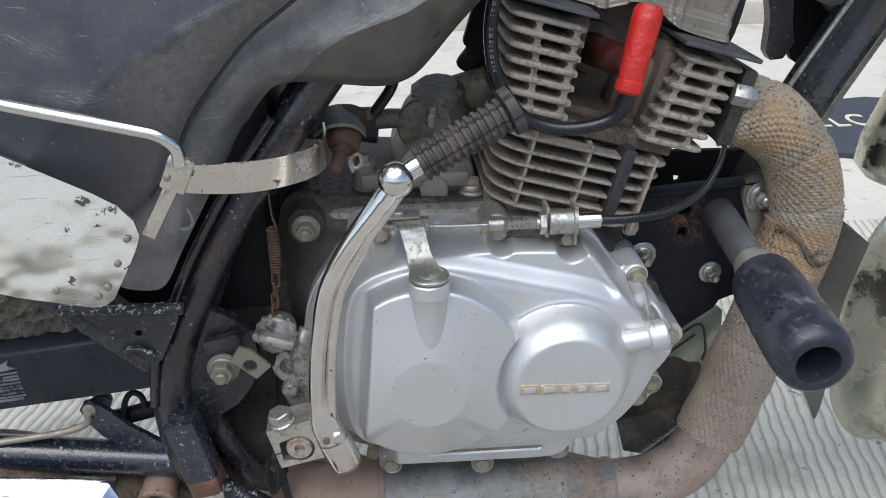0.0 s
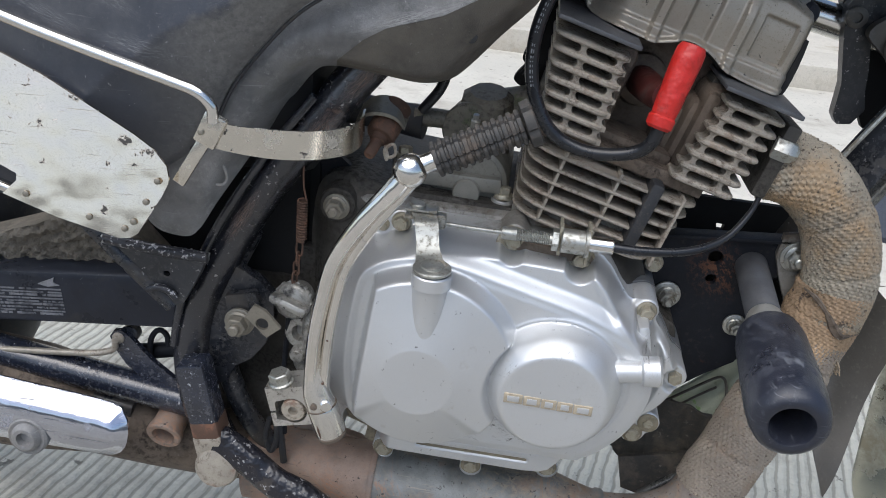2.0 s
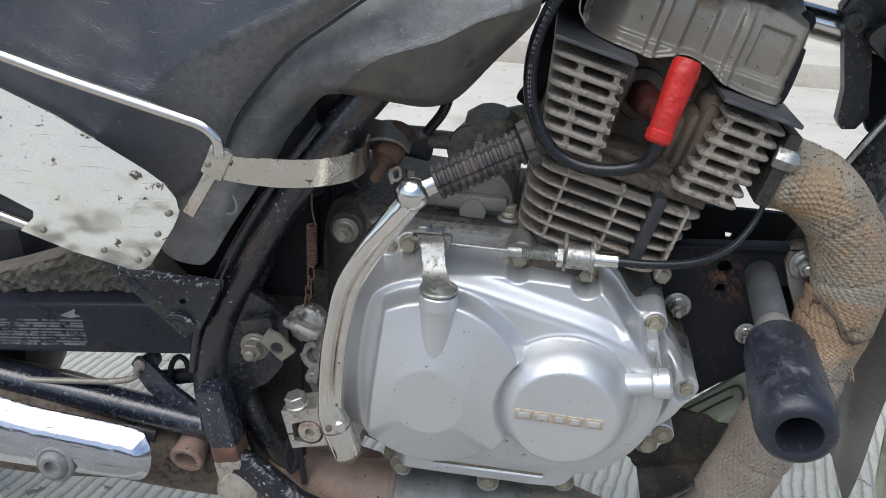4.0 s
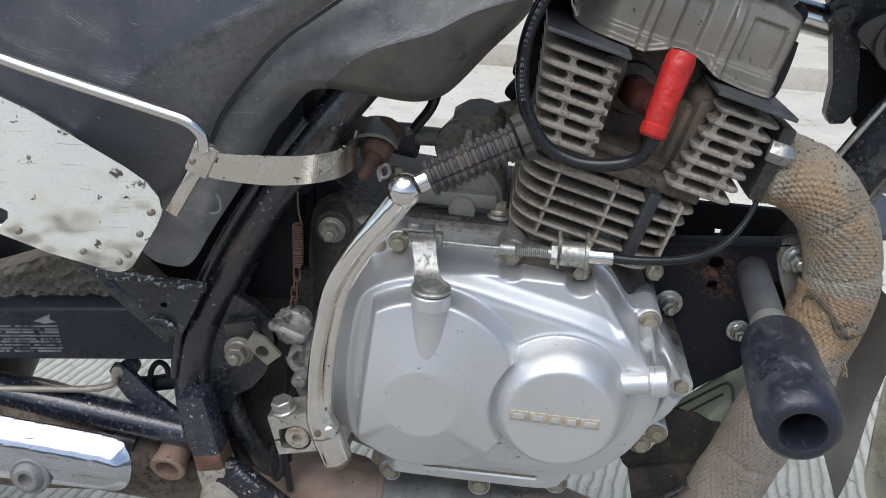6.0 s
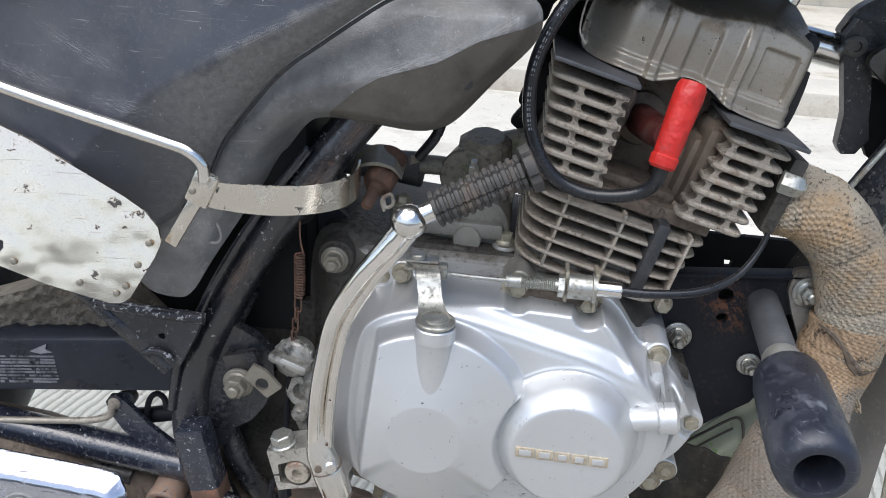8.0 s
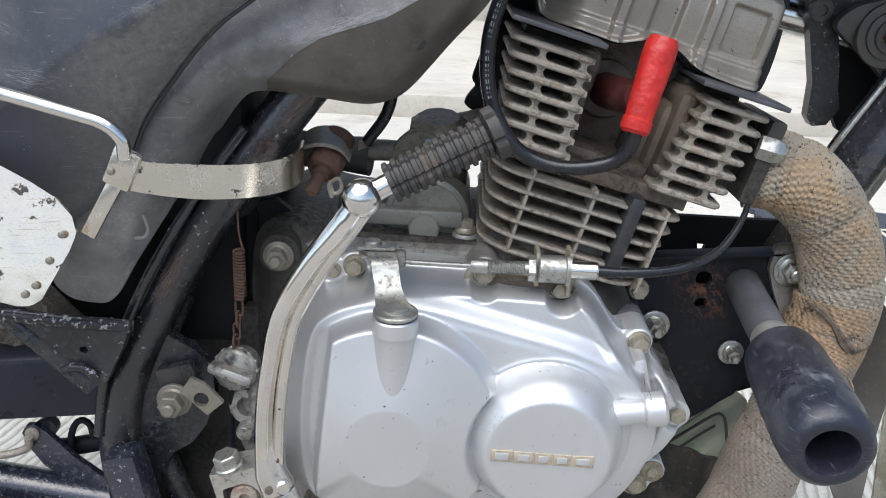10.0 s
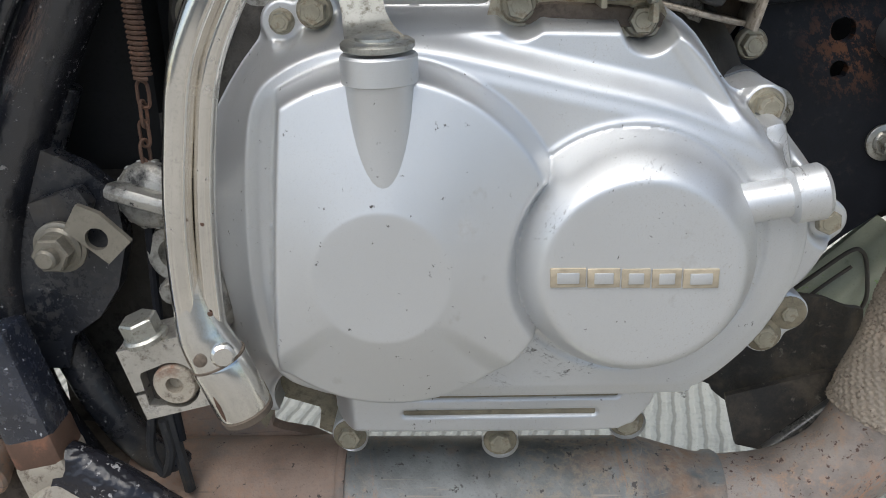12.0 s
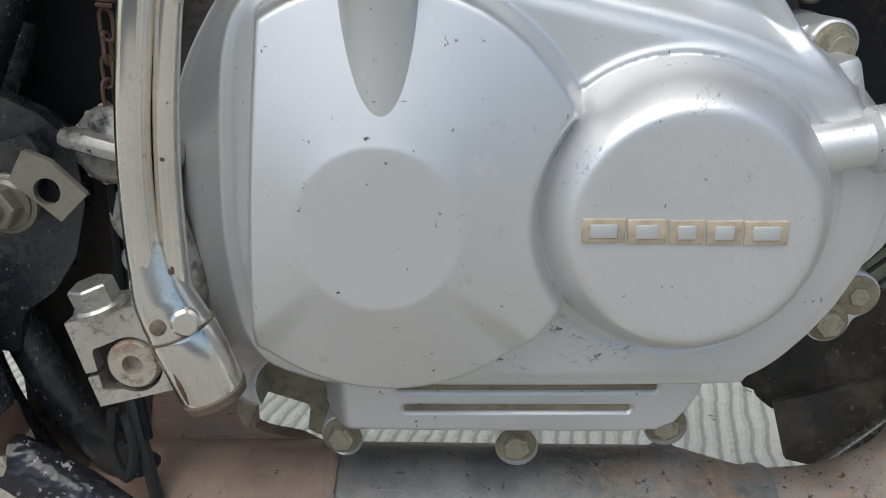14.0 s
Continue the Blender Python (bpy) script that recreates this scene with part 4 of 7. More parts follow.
def crankcase():
    f = poly_sdf(catmull(CASE, 4, True))
    s = Shape().sheet(f, lambda x, z: 0.612 + 0.02 * smooth(1 + f(x, z) / 0.02) + 0.0025 * np.sin(x * 130) * np.sin(z * 110), (-0.13, 0.21, 0.195, 0.42), 0.004, back=0.775)
    case = part("crankcase", s, M_OILY_SHADED, moto, "dirty oil-darkened cast alloy crankcase")
    g = join_sdf(poly_sdf(catmull(COVER_BASE, 4, True)), *[circle_sdf(x, z, 0.0090) for x, z in LUGS], k=0.008)
    s = Shape().sheet(lambda x, z: np.maximum(g(x, z) - 0.0006, 0.085 - x), lambda x, z: 0.6235 + 0 * x, (0.08, 0.225, 0.235, 0.41), 0.0020, back=0.672)
    part("front_flange", s, M_SIDE_ALLOY, case, "blue-grey cast flange behind the cover")
    # upper ledge beside the cylinder
    s = Shape().box((-0.066, 0.618, 0.365), (0.066, 0.635, 0.399), 0.006).box((0.055, 0.62, 0.375), (0.145, 0.75, 0.408), 0.008)
    part("case_ledge", s, M_CAST, case)
    # pillar with its bolt
    s = Shape().lathe([(0.0115, -0.03), (0.0098, -0.022), (0.0095, 0.004), (0.0085, 0.0055), (0, 0.0055)], (0.0475, 0.645, 0.398), (0, -0.1, 1), 24)
    part("bolt_pillar", s, M_ALLOY, case)
    bolt(case, 0, 0, 0, BOLT, m=pose(0.0475, 0.6445, 0.4045, 90, 0, 0) @ pose(0, 0, 0, 0, 20, 0) @ pose(0, 0, 0, 180))
    # dirty drain boss behind the notch
    part("drain_boss", Shape().lathe([(0.0165, -0.02), (0.0162, 0.004), (0.0155, 0.005), (0, 0.003)], (-0.050, 0.618, 0.2190), (0, -1, 0), 32), M_DIRT, case, "brown dirt-covered boss")
    # rear mounting bolt
    s = Shape().lathe([(0.0145, -0.02), (0.0140, 0.0), (0.0125, 0.0015), (0, 0.0015)], (-0.076, 0.610, 0.392), (0, -1, 0), 32)
    part("mount_boss", s, M_OILY_SHADED, case)
    put("nut", NUT_DULL, case, Matrix.Translation((-0.076, 0.608, 0.392)))
    bolt(case, 0.171, 0.640, 0.3685, BOLT)
    # rear lower fingers behind the kick shaft
    s = Shape()
    s.lathe([(0.0135, -0.03), (0.0135, 0.0), (0.0120, 0.0022), (0.0066, 0.0022), (0.0058, -0.006), (0, -0.006)], (-0.0950, 0.586, 0.2905), (-0.2, -1, 0.15), 28)
    s.lathe([(0.017, -0.03), (0.016, 0.004), (0.012, 0.009), (0.005, 0.011), (0, 0.011)], (-0.0850, 0.592, 0.2640), (-0.1, -1, 0.1), 28)
    s.lathe([(0.0062, -0.02), (0.0062, 0.008), (0.0050, 0.0100), (0, 0.0104)], (-0.0940, 0.584, 0.2760), (-0.1, -1, -0.1), 20)
    s.tube([(-0.080, 0.592, 0.318), (-0.086, 0.586, 0.303), (-0.084, 0.585, 0.284), (-0.079, 0.588, 0.262)], [0.006, 0.0075, 0.0080, 0.009], 16)
    part("case_rear_edge", s, M_WORN, case, "worn grey casting with a hollow boss")
    # oil filler plug with finger grip
    ax = Vector((-0.12, -0.95, 0.16)).normalized()
    base = Vector((-0.1015, 0.590, 0.3175))
    cap = part("oil_plug", Shape().lathe([(0.0120, -0.012), (0.0128, 0.0), (0.0148, 0.001), (0.0150, 0.005), (0.0138, 0.0075), (0.0110, 0.0090), (0, 0.0095)], base, ax, 32), M_WORN, case, "grey alloy oil filler plug with thumb grip")
    q = ax.to_track_quat('Y', 'Z').to_matrix().to_4x4()
    m = Matrix.Translation(base + ax * 0.012) @ q @ Matrix.Rotation(radians(-14), 4, 'Y')
    part("grip", Shape().box((-0.0170, -0.006, -0.0042), (0.0150, 0.0075, 0.0042), 0.004, m), M_WORN, cap)
    for k in range(14):
        a = 2 * math.pi * k / 14
        mm = Matrix.Translation(base) @ q @ Matrix.Translation((0.0146 * math.cos(a), 0.003, 0.0146 * math.sin(a))) @ Matrix.Rotation(-a, 4, 'Y')
        part("rib", Shape().box((-0.0008, -0.0022, -0.0011), (0.0010, 0.0022, 0.0011), 0.0004, mm), M_ALLOY, cap)
    return case


case = crankcase()


# -- kick starter --
def kick_starter():
    root = part("kick_starter", Shape().tube([(-0.0668, 0.526, 0.268), (-0.0698, 0.5245, 0.290), (-0.0685, 0.523, 0.325), (-0.0645, 0.523, 0.356), (-0.0573, 0.523, 0.388), (-0.0407, 0.523, 0.4190), (-0.0205, 0.524, 0.4455), (-0.0115, 0.524, 0.4600)],
                                            [0.0068, 0.0061, 0.0058, 0.0058, 0.0060, 0.0066, 0.0078, 0.0068], 32, 10, squash=lambda a: 0.95 + 0.13 * math.exp(-((a - math.pi - 0.45) / 0.22) ** 2) - 0.05 * math.exp(-((a - math.pi - 1.0) / 0.3) ** 2)), M_LEVER, moto, "bent chrome kick-start lever with tan stains")
    part("lever_rail", Shape().tube([(-0.0622, 0.529, 0.268), (-0.0617, 0.5275, 0.290), (-0.0597, 0.526, 0.323), (-0.0562, 0.526, 0.353), (-0.0497, 0.526, 0.384), (-0.0345, 0.526, 0.4140), (-0.0170, 0.526, 0.4405), (-0.0090, 0.525, 0.452)],
                                    [0.0055, 0.0048, 0.0045, 0.0044, 0.0044, 0.0046, 0.0048, 0.0042], 24, 10, squash=lambda a: 1 + 0.12 * math.cos(2 * a)), M_LEVER, root)
    s = Shape().lathe([(0.0035, -0.0112), (0.0074, -0.0088), (0.0103, -0.0048), (0.0111, 0), (0.0103, 0.0048), (0.0074, 0.0088), (0.0035, 0.0108), (0, 0.0112)], (-0.0120, 0.524, 0.459), (0, -1, 0), 32)
    s.tube([(-0.012, 0.525, 0.459), (-0.002, 0.5265, 0.4645), (0.006, 0.528, 0.469)], [0.0075, 0.0062, 0.0062], 20)
    part("knuckle", s, M_CHROME, root)
    # ribbed pedal rubber
    a, b = np.array((0.0015, 0.527, 0.4665)), np.array((0.0625, 0.5375, 0.4975))
    ax = b - a
    length = np.linalg.norm(ax)
    pts, rad, k = [], [], 12
    for i in range(k):
        q = (length - 0.008) / k
        for f_, r_ in ((0.0, 0.0100), (0.10, 0.0115), (0.34, 0.0118), (0.60, 0.0115), (0.70, 0.0100)):
            pts.append(a + ax / length * (0.001 + q * (i + f_)))
            rad.append(r_)
    for p, r_ in ((length - 0.008, 0.0092), (length - 0.0070, 0.0150), (length - 0.001, 0.0155), (length, 0.0130)):
        pts.append(a + ax / length * p)
        rad.append(r_)
    teeth = Shape().tube(pts, rad, 56, 1, squash=lambda v: 1 - 0.14 * max(math.exp(-((v - c) / 0.085) ** 4) for c in (0.15, 1.2, 2.25, 3.3, 4.35, 5.4)))
    part("pedal_rubber", teeth, M_PEDAL, root, "dusty black rubber pedal with rows of teeth", 50)
    # lower knuckle, pinch clamp and shaft
    foot, lean = (-0.0620, 0.5265, 0.2685), (0.33, 0.03, -0.94)
    part("lower_knuckle", Shape().lathe([(0.0090, -0.003), (0.0110, 0.0), (0.0114, 0.0015), (0.0114, 0.0225), (0.0106, 0.0248), (0.0085, 0.0258), (0, 0.0258)], foot, lean, 40), M_KNUCKLE, root)
    part("parting_line", Shape().lathe([(0.0098, -0.0011), (0.0115, -0.0006), (0.0115, 0.0002), (0.0098, 0.0006)], foot, lean, 40), M_BROWN_CAST, root, "dark line between lever and knuckle")
    s = Shape().tube([(-0.0690, 0.5258, 0.3100), (-0.0689, 0.5258, 0.3000), (-0.0683, 0.5260, 0.2910), (-0.0664, 0.5262, 0.2800), (-0.0624, 0.5265, 0.2690)], [0.0052, 0.0062, 0.0080, 0.0100, 0.0110], 32, 8)
    s.lathe([(0.0046, -0.008), (0.0046, 0.0016), (0.0036, 0.0028), (0, 0.0028)], (-0.0575, 0.5185, 0.2745), (0.35, -1, 0.1), 20)
    part("pivot_lug", s, M_CHROME, root)
    part("rim_ring", Shape().lathe([(0.0095, 0.0240), (0.0112, 0.0250), (0.0106, 0.0278), (0.0080, 0.0292), (0, 0.0292)], foot, lean, 32), M_BROWN_CAST, root, "dark worn ring")
    part("rust_streak", Shape().tube([(-0.0625, 0.5166, 0.2570), (-0.0613, 0.5166, 0.2530), (-0.0601, 0.5168, 0.2490), (-0.0592, 0.5172, 0.2455)], [0.0004, 0.0009, 0.0008, 0.0004], 8, 3), M_RUST_DARK, root, "thin rust streak")
    for z, x in ((0.3270, -0.0590), (0.2905, -0.0610)):
        part("paint_chip", Shape().lathe([(0.0011, 0), (0.0009, 0.0004), (0, 0.0005)], (x, 0.5214, z), (0.2, -1, 0), 10), M_RUST_DARK, root, "dark chip")
    part("pivot_pin", Shape().lathe([(0.0026, 0), (0.0026, 0.0016), (0.0018, 0.002), (0, 0.002)], (-0.0655, 0.5166, 0.2735), (0.1, -1, 0.1), 14), M_BROWN_CAST, root, "dark pin hole")
    m = Matrix.Translation((-0.0905, 0.551, 0.2505)) @ Matrix.Rotation(radians(-14), 4, 'Y')
    out = [(-0.016, -0.017), (0.018, -0.017), (0.018, 0.017), (-0.016, 0.017)]
    s = Shape()
    f = cut_sdf(poly_sdf(out), circle_sdf(0.002, -0.004, 0.0108), poly_sdf([(-0.0125, -0.0115), (0.002, -0.0130), (0.002, 0.0068), (-0.0105, 0.0050)]), poly_sdf([(-0.02, -0.0048), (0.0, -0.0048), (0.0, -0.0032), (-0.02, -0.0032)]))
    s.sheet(f, lambda x, z: -0.008 + 0.0 * x, (-0.018, 0.02, -0.019, 0.019), 0.0012, thick=0.024, place=lambda x, y, z: m @ Vector((x, y, z)))
    cl = part("clamp", s, M_CLAMP, root, "worn silver pinch clamp")
    # The pocket's shade is put into this darker alloy.
    part("clamp_pocket", Shape().box((-0.0145, -0.0015, -0.0145), (0.0150, 0.014, 0.0085), 0.001, m), M_OILY_SHADED, cl, "pocket with its shade painted dark")
    part("shaft_end", Shape().lathe([(0.0096, -0.02), (0.0096, 0.007), (0.0086, 0.0085), (0.0038, 0.0085), (0.0034, 0.004), (0, 0.004)], m @ Vector((0.002, 0.0, -0.004)), (0, -1, 0), 28), M_BARE, root, "dull brown steel shaft end")
    s = Shape().lathe([(0.0095, 0), (0.0095, 0.002), (0.0085, 0.003), (0, 0.003)], (-0.0985, 0.549, 0.2665), (-0.24, -0.1, 0.97), 28)
    hex_profile(s, 0.0082, 0.0025, 0.0105, (-0.0985, 0.549, 0.2665), (-0.24, -0.1, 0.97))
    part("clamp_bolt", s, M_ZINC, root)


kick_starter()


# -- clutch arm, cable and adjuster --
def clutch_linkage():
    s = Shape().lathe([(0.0125, 0), (0.0132, 0.0008), (0.0132, 0.0022), (0.0122, 0.003), (0.0080, 0.0034), (0.0078, 0.0044), (0.006, 0.0052), (0, 0.0052)], (0.0075, 0.533, 0.3868), (0, -0.05, 1), 36)
    strip = catmull([(0.0065, 0.5345, 0.3885), (0.0030, 0.545, 0.3925), (0.0005, 0.5525, 0.4005), (-0.0015, 0.558, 0.4085), (-0.0045, 0.566, 0.4115), (-0.0095, 0.576, 0.4120)], 5)
    verts, faces, n = [], [], len(strip)
    for i, p in enumerate(strip):
        t = strip[min(i + 1, n - 1)] - strip[max(i - 1, 0)]
        t /= np.linalg.norm(t)
        side = np.array((1, 0.1, 0.05))
        up = np.cross(side, t)
        up /= np.linalg.norm(up)
        w = np.interp(i / n, (0, 0.3, 1), (0.0105, 0.0078, 0.0085))
        for sx, su in ((-1, -1), (1, -1), (1, 1), (-1, 1)):
            verts.append(p + side * w * sx + up * 0.0013 * su)
    for i in range(n - 1):
        for k in range(4):
            q = (k + 1) % 4
            faces.append((4 * i + k, 4 * i + q, 4 * i + 4 + q, 4 * i + 4 + k))
    faces += [(0, 1, 2, 3), (4 * n - 1, 4 * n - 2, 4 * n - 3, 4 * n - 4)]
    s.add(verts, faces)
    arm = part("clutch_arm", s, M_ZINC, moto, "grimy zinc-plated clutch release arm")
    s = Shape().box((-0.019, 0.5665, 0.4075), (0.006, 0.580, 0.4095), 0.0008).box((-0.019, 0.5665, 0.4135), (0.004, 0.580, 0.4155), 0.0008)
    s.box((0.002, 0.5675, 0.4015), (0.0105, 0.577, 0.4125), 0.002)
    s.lathe([(0.0058, 0), (0.0058, 0.0016), (0.0048, 0.0024), (0, 0.0024)], (-0.0105, 0.574, 0.4155), (0, 0, 1), 20)
    part("clevis", s, M_ZINC, arm)
    cable = part("clutch_cable", Shape().tube([(0.118, 0.572, 0.4055), (0.150, 0.573, 0.4050), (0.182, 0.580, 0.4070), (0.208, 0.594, 0.4150), (0.226, 0.612, 0.4320), (0.237, 0.634, 0.4480), (0.252, 0.655, 0.4580)], [0.0034, 0.0033, 0.0031, 0.0026, 0.0021, 0.0019, 0.0019], 14), M_CABLE, moto, "black clutch cable with bare adjuster")
    part("inner_wire", Shape().tube([(0.006, 0.572, 0.4055), (0.03, 0.572, 0.4050), (0.056, 0.572, 0.4050)], 0.0016, 10), M_ZINC, cable)
    prof = [(0.0025, 0), (0.0046, 0.0003), (0.0046, 0.010)]
    for i in range(17):
        p = 0.0105 + i * 0.0014
        prof += [(0.0046, p), (0.0040, p + 0.0007)]
    prof += [(0.0046, 0.036), (0, 0.036)]
    part("threaded_adjuster", Shape().lathe(prof, (0.0505, 0.572, 0.4050), (1, 0, 0), 18), M_ZINC, cable, sharp=25)
    s = Shape()
    hex_profile(s, 0.0082, 0, 0.0048, (0.0862, 0.572, 0.4052), (1, 0, 0))
    part("lock_nut", s, M_ZINC, cable)
    part("adjuster_barrel", Shape().lathe([(0.008, 0), (0.0088, 0.0008), (0.0088, 0.0165), (0.0102, 0.0170), (0.0102, 0.0195), (0, 0.0195)], (0.0922, 0.572, 0.4054), (1, 0, 0), 28), M_ZINC, cable)
    part("ferrule", Shape().lathe([(0.0056, 0), (0.0058, 0.001), (0.0058, 0.0165), (0.005, 0.0175), (0, 0.0175)], (0.1115, 0.572, 0.4056), (1, 0, 0), 24), M_CHROME, cable)
    s = Shape().plate([(0.046, 0.386), (0.052, 0.384), (0.068, 0.385), (0.074, 0.3885), (0.096, 0.3865), (0.102, 0.381), (0.115, 0.381), (0.1195, 0.389), (0.116, 0.397), (0.108, 0.3995), (0.072, 0.4005), (0.056, 0.4045), (0.050, 0.401)], 0.5855, 0.004, 0.003)
    s.box((0.0905, 0.570, 0.394), (0.0930, 0.588, 0.4165), 0.0006).box((0.1105, 0.570, 0.388), (0.1130, 0.588, 0.4165), 0.0006)
    part("cable_bracket", s, M_BOLT, moto, "dirty bolted cable bracket")


clutch_linkage()

# -- cylinder, head and rocker cover --
CT, ST = math.cos(radians(15)), math.sin(radians(15))


def oily_dirt():
    s = Shape().tube([(0.052, 0.590, 0.3915), (0.075, 0.586, 0.3905), (0.098, 0.585, 0.3895), (0.118, 0.588, 0.3870)], [0.003, 0.0048, 0.0040, 0.003], 14, squash=lambda a: 1 + 0.2 * math.cos(3 * a))
    part("oily_dirt", s, M_BROWN_CAST, cover, "brown oily dirt under the cable bracket")


oily_dirt()


def tilt(u, y, w):
    """From the cylinder's own axes to the bike's."""
    return Vector((0.15 + u * CT + w * ST, y, 0.45 - u * ST + w * CT))


def fin_shape(u0, u1, w, y0=0.607, y1=0.765, t=0.0028, round_=0.012, slots=()):
    """One cooling fin: a plate across the axis, with rounded corners."""
    out = []
    for cu_, cy, a0 in ((u0 + round_, y0 + round_, 180), (u1 - round_, y0 + round_, 270), (u1 - round_, y1 - round_, 0), (u0 + round_, y1 - round_, 90)):
        for k in range(5):
            a = radians(a0 + 22.5 * k)
            out.append((cu_ + round_ * math.cos(a), cy + round_ * math.sin(a)))
    n = len(out)
    e = t * 0.28
    c = np.mean(out, axis=0)
    inner = [(c[0] + (q[0] - c[0]) * (1 - e / abs(u1 - u0) * 2), c[1] + (q[1] - c[1]) * (1 - e / (y1 - y0) * 2)) for q in out]
    rings = [(inner, -t / 2), (out, -t / 2 + e), (out, t / 2 - e), (inner, t / 2)]
    verts = [tilt(p[0], p[1], w + h) for ring, h in rings for p in ring]
    faces = [(i * n + k, i * n + (k + 1) % n, (i + 1) * n + (k + 1) % n, (i + 1) * n + k) for i in range(3) for k in range(n)]
    faces += [tuple(range(n - 1, -1, -1)), tuple(3 * n + k for k in range(n))]
    return Shape().add(verts, faces)


def ublock(u0, u1, y0, y1, w0, w1, bevel=0.002):
    s = Shape().box((u0, y0, w0), (u1, y1, w1), bevel)
    s.v = [tuple(tilt(*q)) for q in s.v]
    return s


def cylinder():
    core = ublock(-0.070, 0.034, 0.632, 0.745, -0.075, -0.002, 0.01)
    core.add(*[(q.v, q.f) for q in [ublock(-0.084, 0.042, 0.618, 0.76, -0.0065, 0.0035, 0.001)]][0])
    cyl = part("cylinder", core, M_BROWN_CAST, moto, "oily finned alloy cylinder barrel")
    for i in range(6):
        w = -0.0130 - i * 0.0103
        part("fin", fin_shape(-0.0875 + 0.0012 * i, 0.0440 - 0.0022 * i, w, 0.607, 0.765, 0.0024, 0.020 + 0.001 * i), M_FIN, cyl)
    for u in (-0.0605, -0.0185, 0.0305):
        part("rib", ublock(u - 0.0011, u + 0.0011, 0.6078, 0.64, -0.066, -0.008, 0.0004), M_FIN, cyl)
    m = ublock(0.0035, 0.0135, 0.6035, 0.63, -0.0600, -0.0040, 0.003)
    part("damper_bar", m, M_RUBBER, cyl, "black rubber fin damper")
    return cyl


cyl = cylinder()


def head():
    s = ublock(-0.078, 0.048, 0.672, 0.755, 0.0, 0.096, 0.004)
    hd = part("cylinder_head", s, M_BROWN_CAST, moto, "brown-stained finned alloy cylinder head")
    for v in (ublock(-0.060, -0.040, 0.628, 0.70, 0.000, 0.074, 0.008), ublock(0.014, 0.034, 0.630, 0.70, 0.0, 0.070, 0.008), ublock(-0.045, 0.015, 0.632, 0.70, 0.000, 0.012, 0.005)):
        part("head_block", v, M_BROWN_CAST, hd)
    for i in range(7):
        w = 0.0672 - i * 0.0102
        k = i / 6
        part("fin", fin_shape(-0.1030 + 0.014 * k, -0.0480 + 0.004 * k, w, 0.607, 0.76, 0.0040, 0.007), M_FIN, hd)
        part("fin", fin_shape(0.0235 - 0.0105 * k, 0.0690 - 0.007 * k, w - 0.0015, 0.609, 0.76, 0.0040, 0.007), M_FIN, hd)
    # slim cast webs between the fins, filleted into them
    for u, lean, y, drop in ((-0.0815, 0.011, 0.6105, 0.0), (-0.0545, 0.006, 0.6105, 0.0), (0.0310, -0.010, 0.6125, 0.0015), (0.0545, -0.006, 0.6125, 0.0015)):
        def web(a, w, u=u, lean=lean, drop=drop):
            c = u + lean * (0.0672 - w) / 0.0612
            d = np.abs(a - c) - 0.0014
            for i in range(7):
                e = np.abs(w - 0.0672 + drop + i * 0.0102) - 0.0018
                h = np.clip(0.5 + 0.5 * (e - d) / 0.0052, 0, 1)
                d = e + (d - e) * h - 0.0052 * h * (1 - h)
            return np.maximum(np.maximum(d, np.abs(a - c) - 0.0062), np.maximum(w - 0.0685, 0.0035 - w))
        s = Shape().sheet(web, lambda a, w, y=y: np.full_like(a, y), (min(u, u + lean) - 0.008, max(u, u + lean) + 0.008, 0.002, 0.071), 0.0007, back=0.652, place=tilt)
        part("rib", s, M_FIN, hd)
    # walls at the rear of the fin slots, their shade put into darker alloy
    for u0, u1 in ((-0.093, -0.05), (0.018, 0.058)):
        part("slot_wall", ublock(u0, u1, 0.648, 0.70, 0.002, 0.074, 0.003), M_OILY_SHADED, hd)
    # deflector plates under the rocker cover
    for u0, u1, w in ((-0.106, -0.046, 0.0785), (0.0165, 0.0735, 0.0765)):
        part("deflector", ublock(u0, u1, 0.600, 0.70, w - 0.0016, w + 0.0016, 0.0008), M_SPACER, hd, "dark grey deflector plate")
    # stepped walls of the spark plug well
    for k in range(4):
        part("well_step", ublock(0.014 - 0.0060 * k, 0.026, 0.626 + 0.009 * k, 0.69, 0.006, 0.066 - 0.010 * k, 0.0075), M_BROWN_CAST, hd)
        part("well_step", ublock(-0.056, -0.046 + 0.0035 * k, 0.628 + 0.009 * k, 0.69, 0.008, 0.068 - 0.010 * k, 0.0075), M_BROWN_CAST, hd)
    # rocker cover
    out = catmull([(-0.086, 0.0830), (-0.060, 0.0818), (-0.036, 0.0815), (-0.026, 0.0850), (-0.012, 0.0905), (0.004, 0.0880), (0.018, 0.0815), (0.040, 0.0790), (0.0625, 0.0800), (0.0675, 0.0880), (0.0650, 0.1200),
                   (0.0560, 0.1480), (0.0400, 0.1600), (-0.0100, 0.1650), (-0.0600, 0.1600), (-0.0840, 0.1420), (-0.0900, 0.1100)], 4, True)
    f = poly_sdf(out)

    def yfun(u, w):
        y = 0.639 + 0.006 * np.clip((w - 0.112) / 0.030, 0, 1) ** 1.5 + 0.078 * np.clip((w - 0.1345 - 0.004 * np.sin(u * 60)) / 0.030, 0, 1) ** 1.25
        y = y + 0.030 * smooth((-0.055 - u) / 0.035) ** 1.4 + 0.018 * smooth((u - 0.054) / 0.014) ** 2
        for c, hw in ((-0.0385, 0.0042), (0.0175, 0.0042)):
            y = y - 0.0048 * smooth((hw + 0.001 - np.abs(u - c)) / 0.0026) * smooth((0.140 - w) / 0.02)
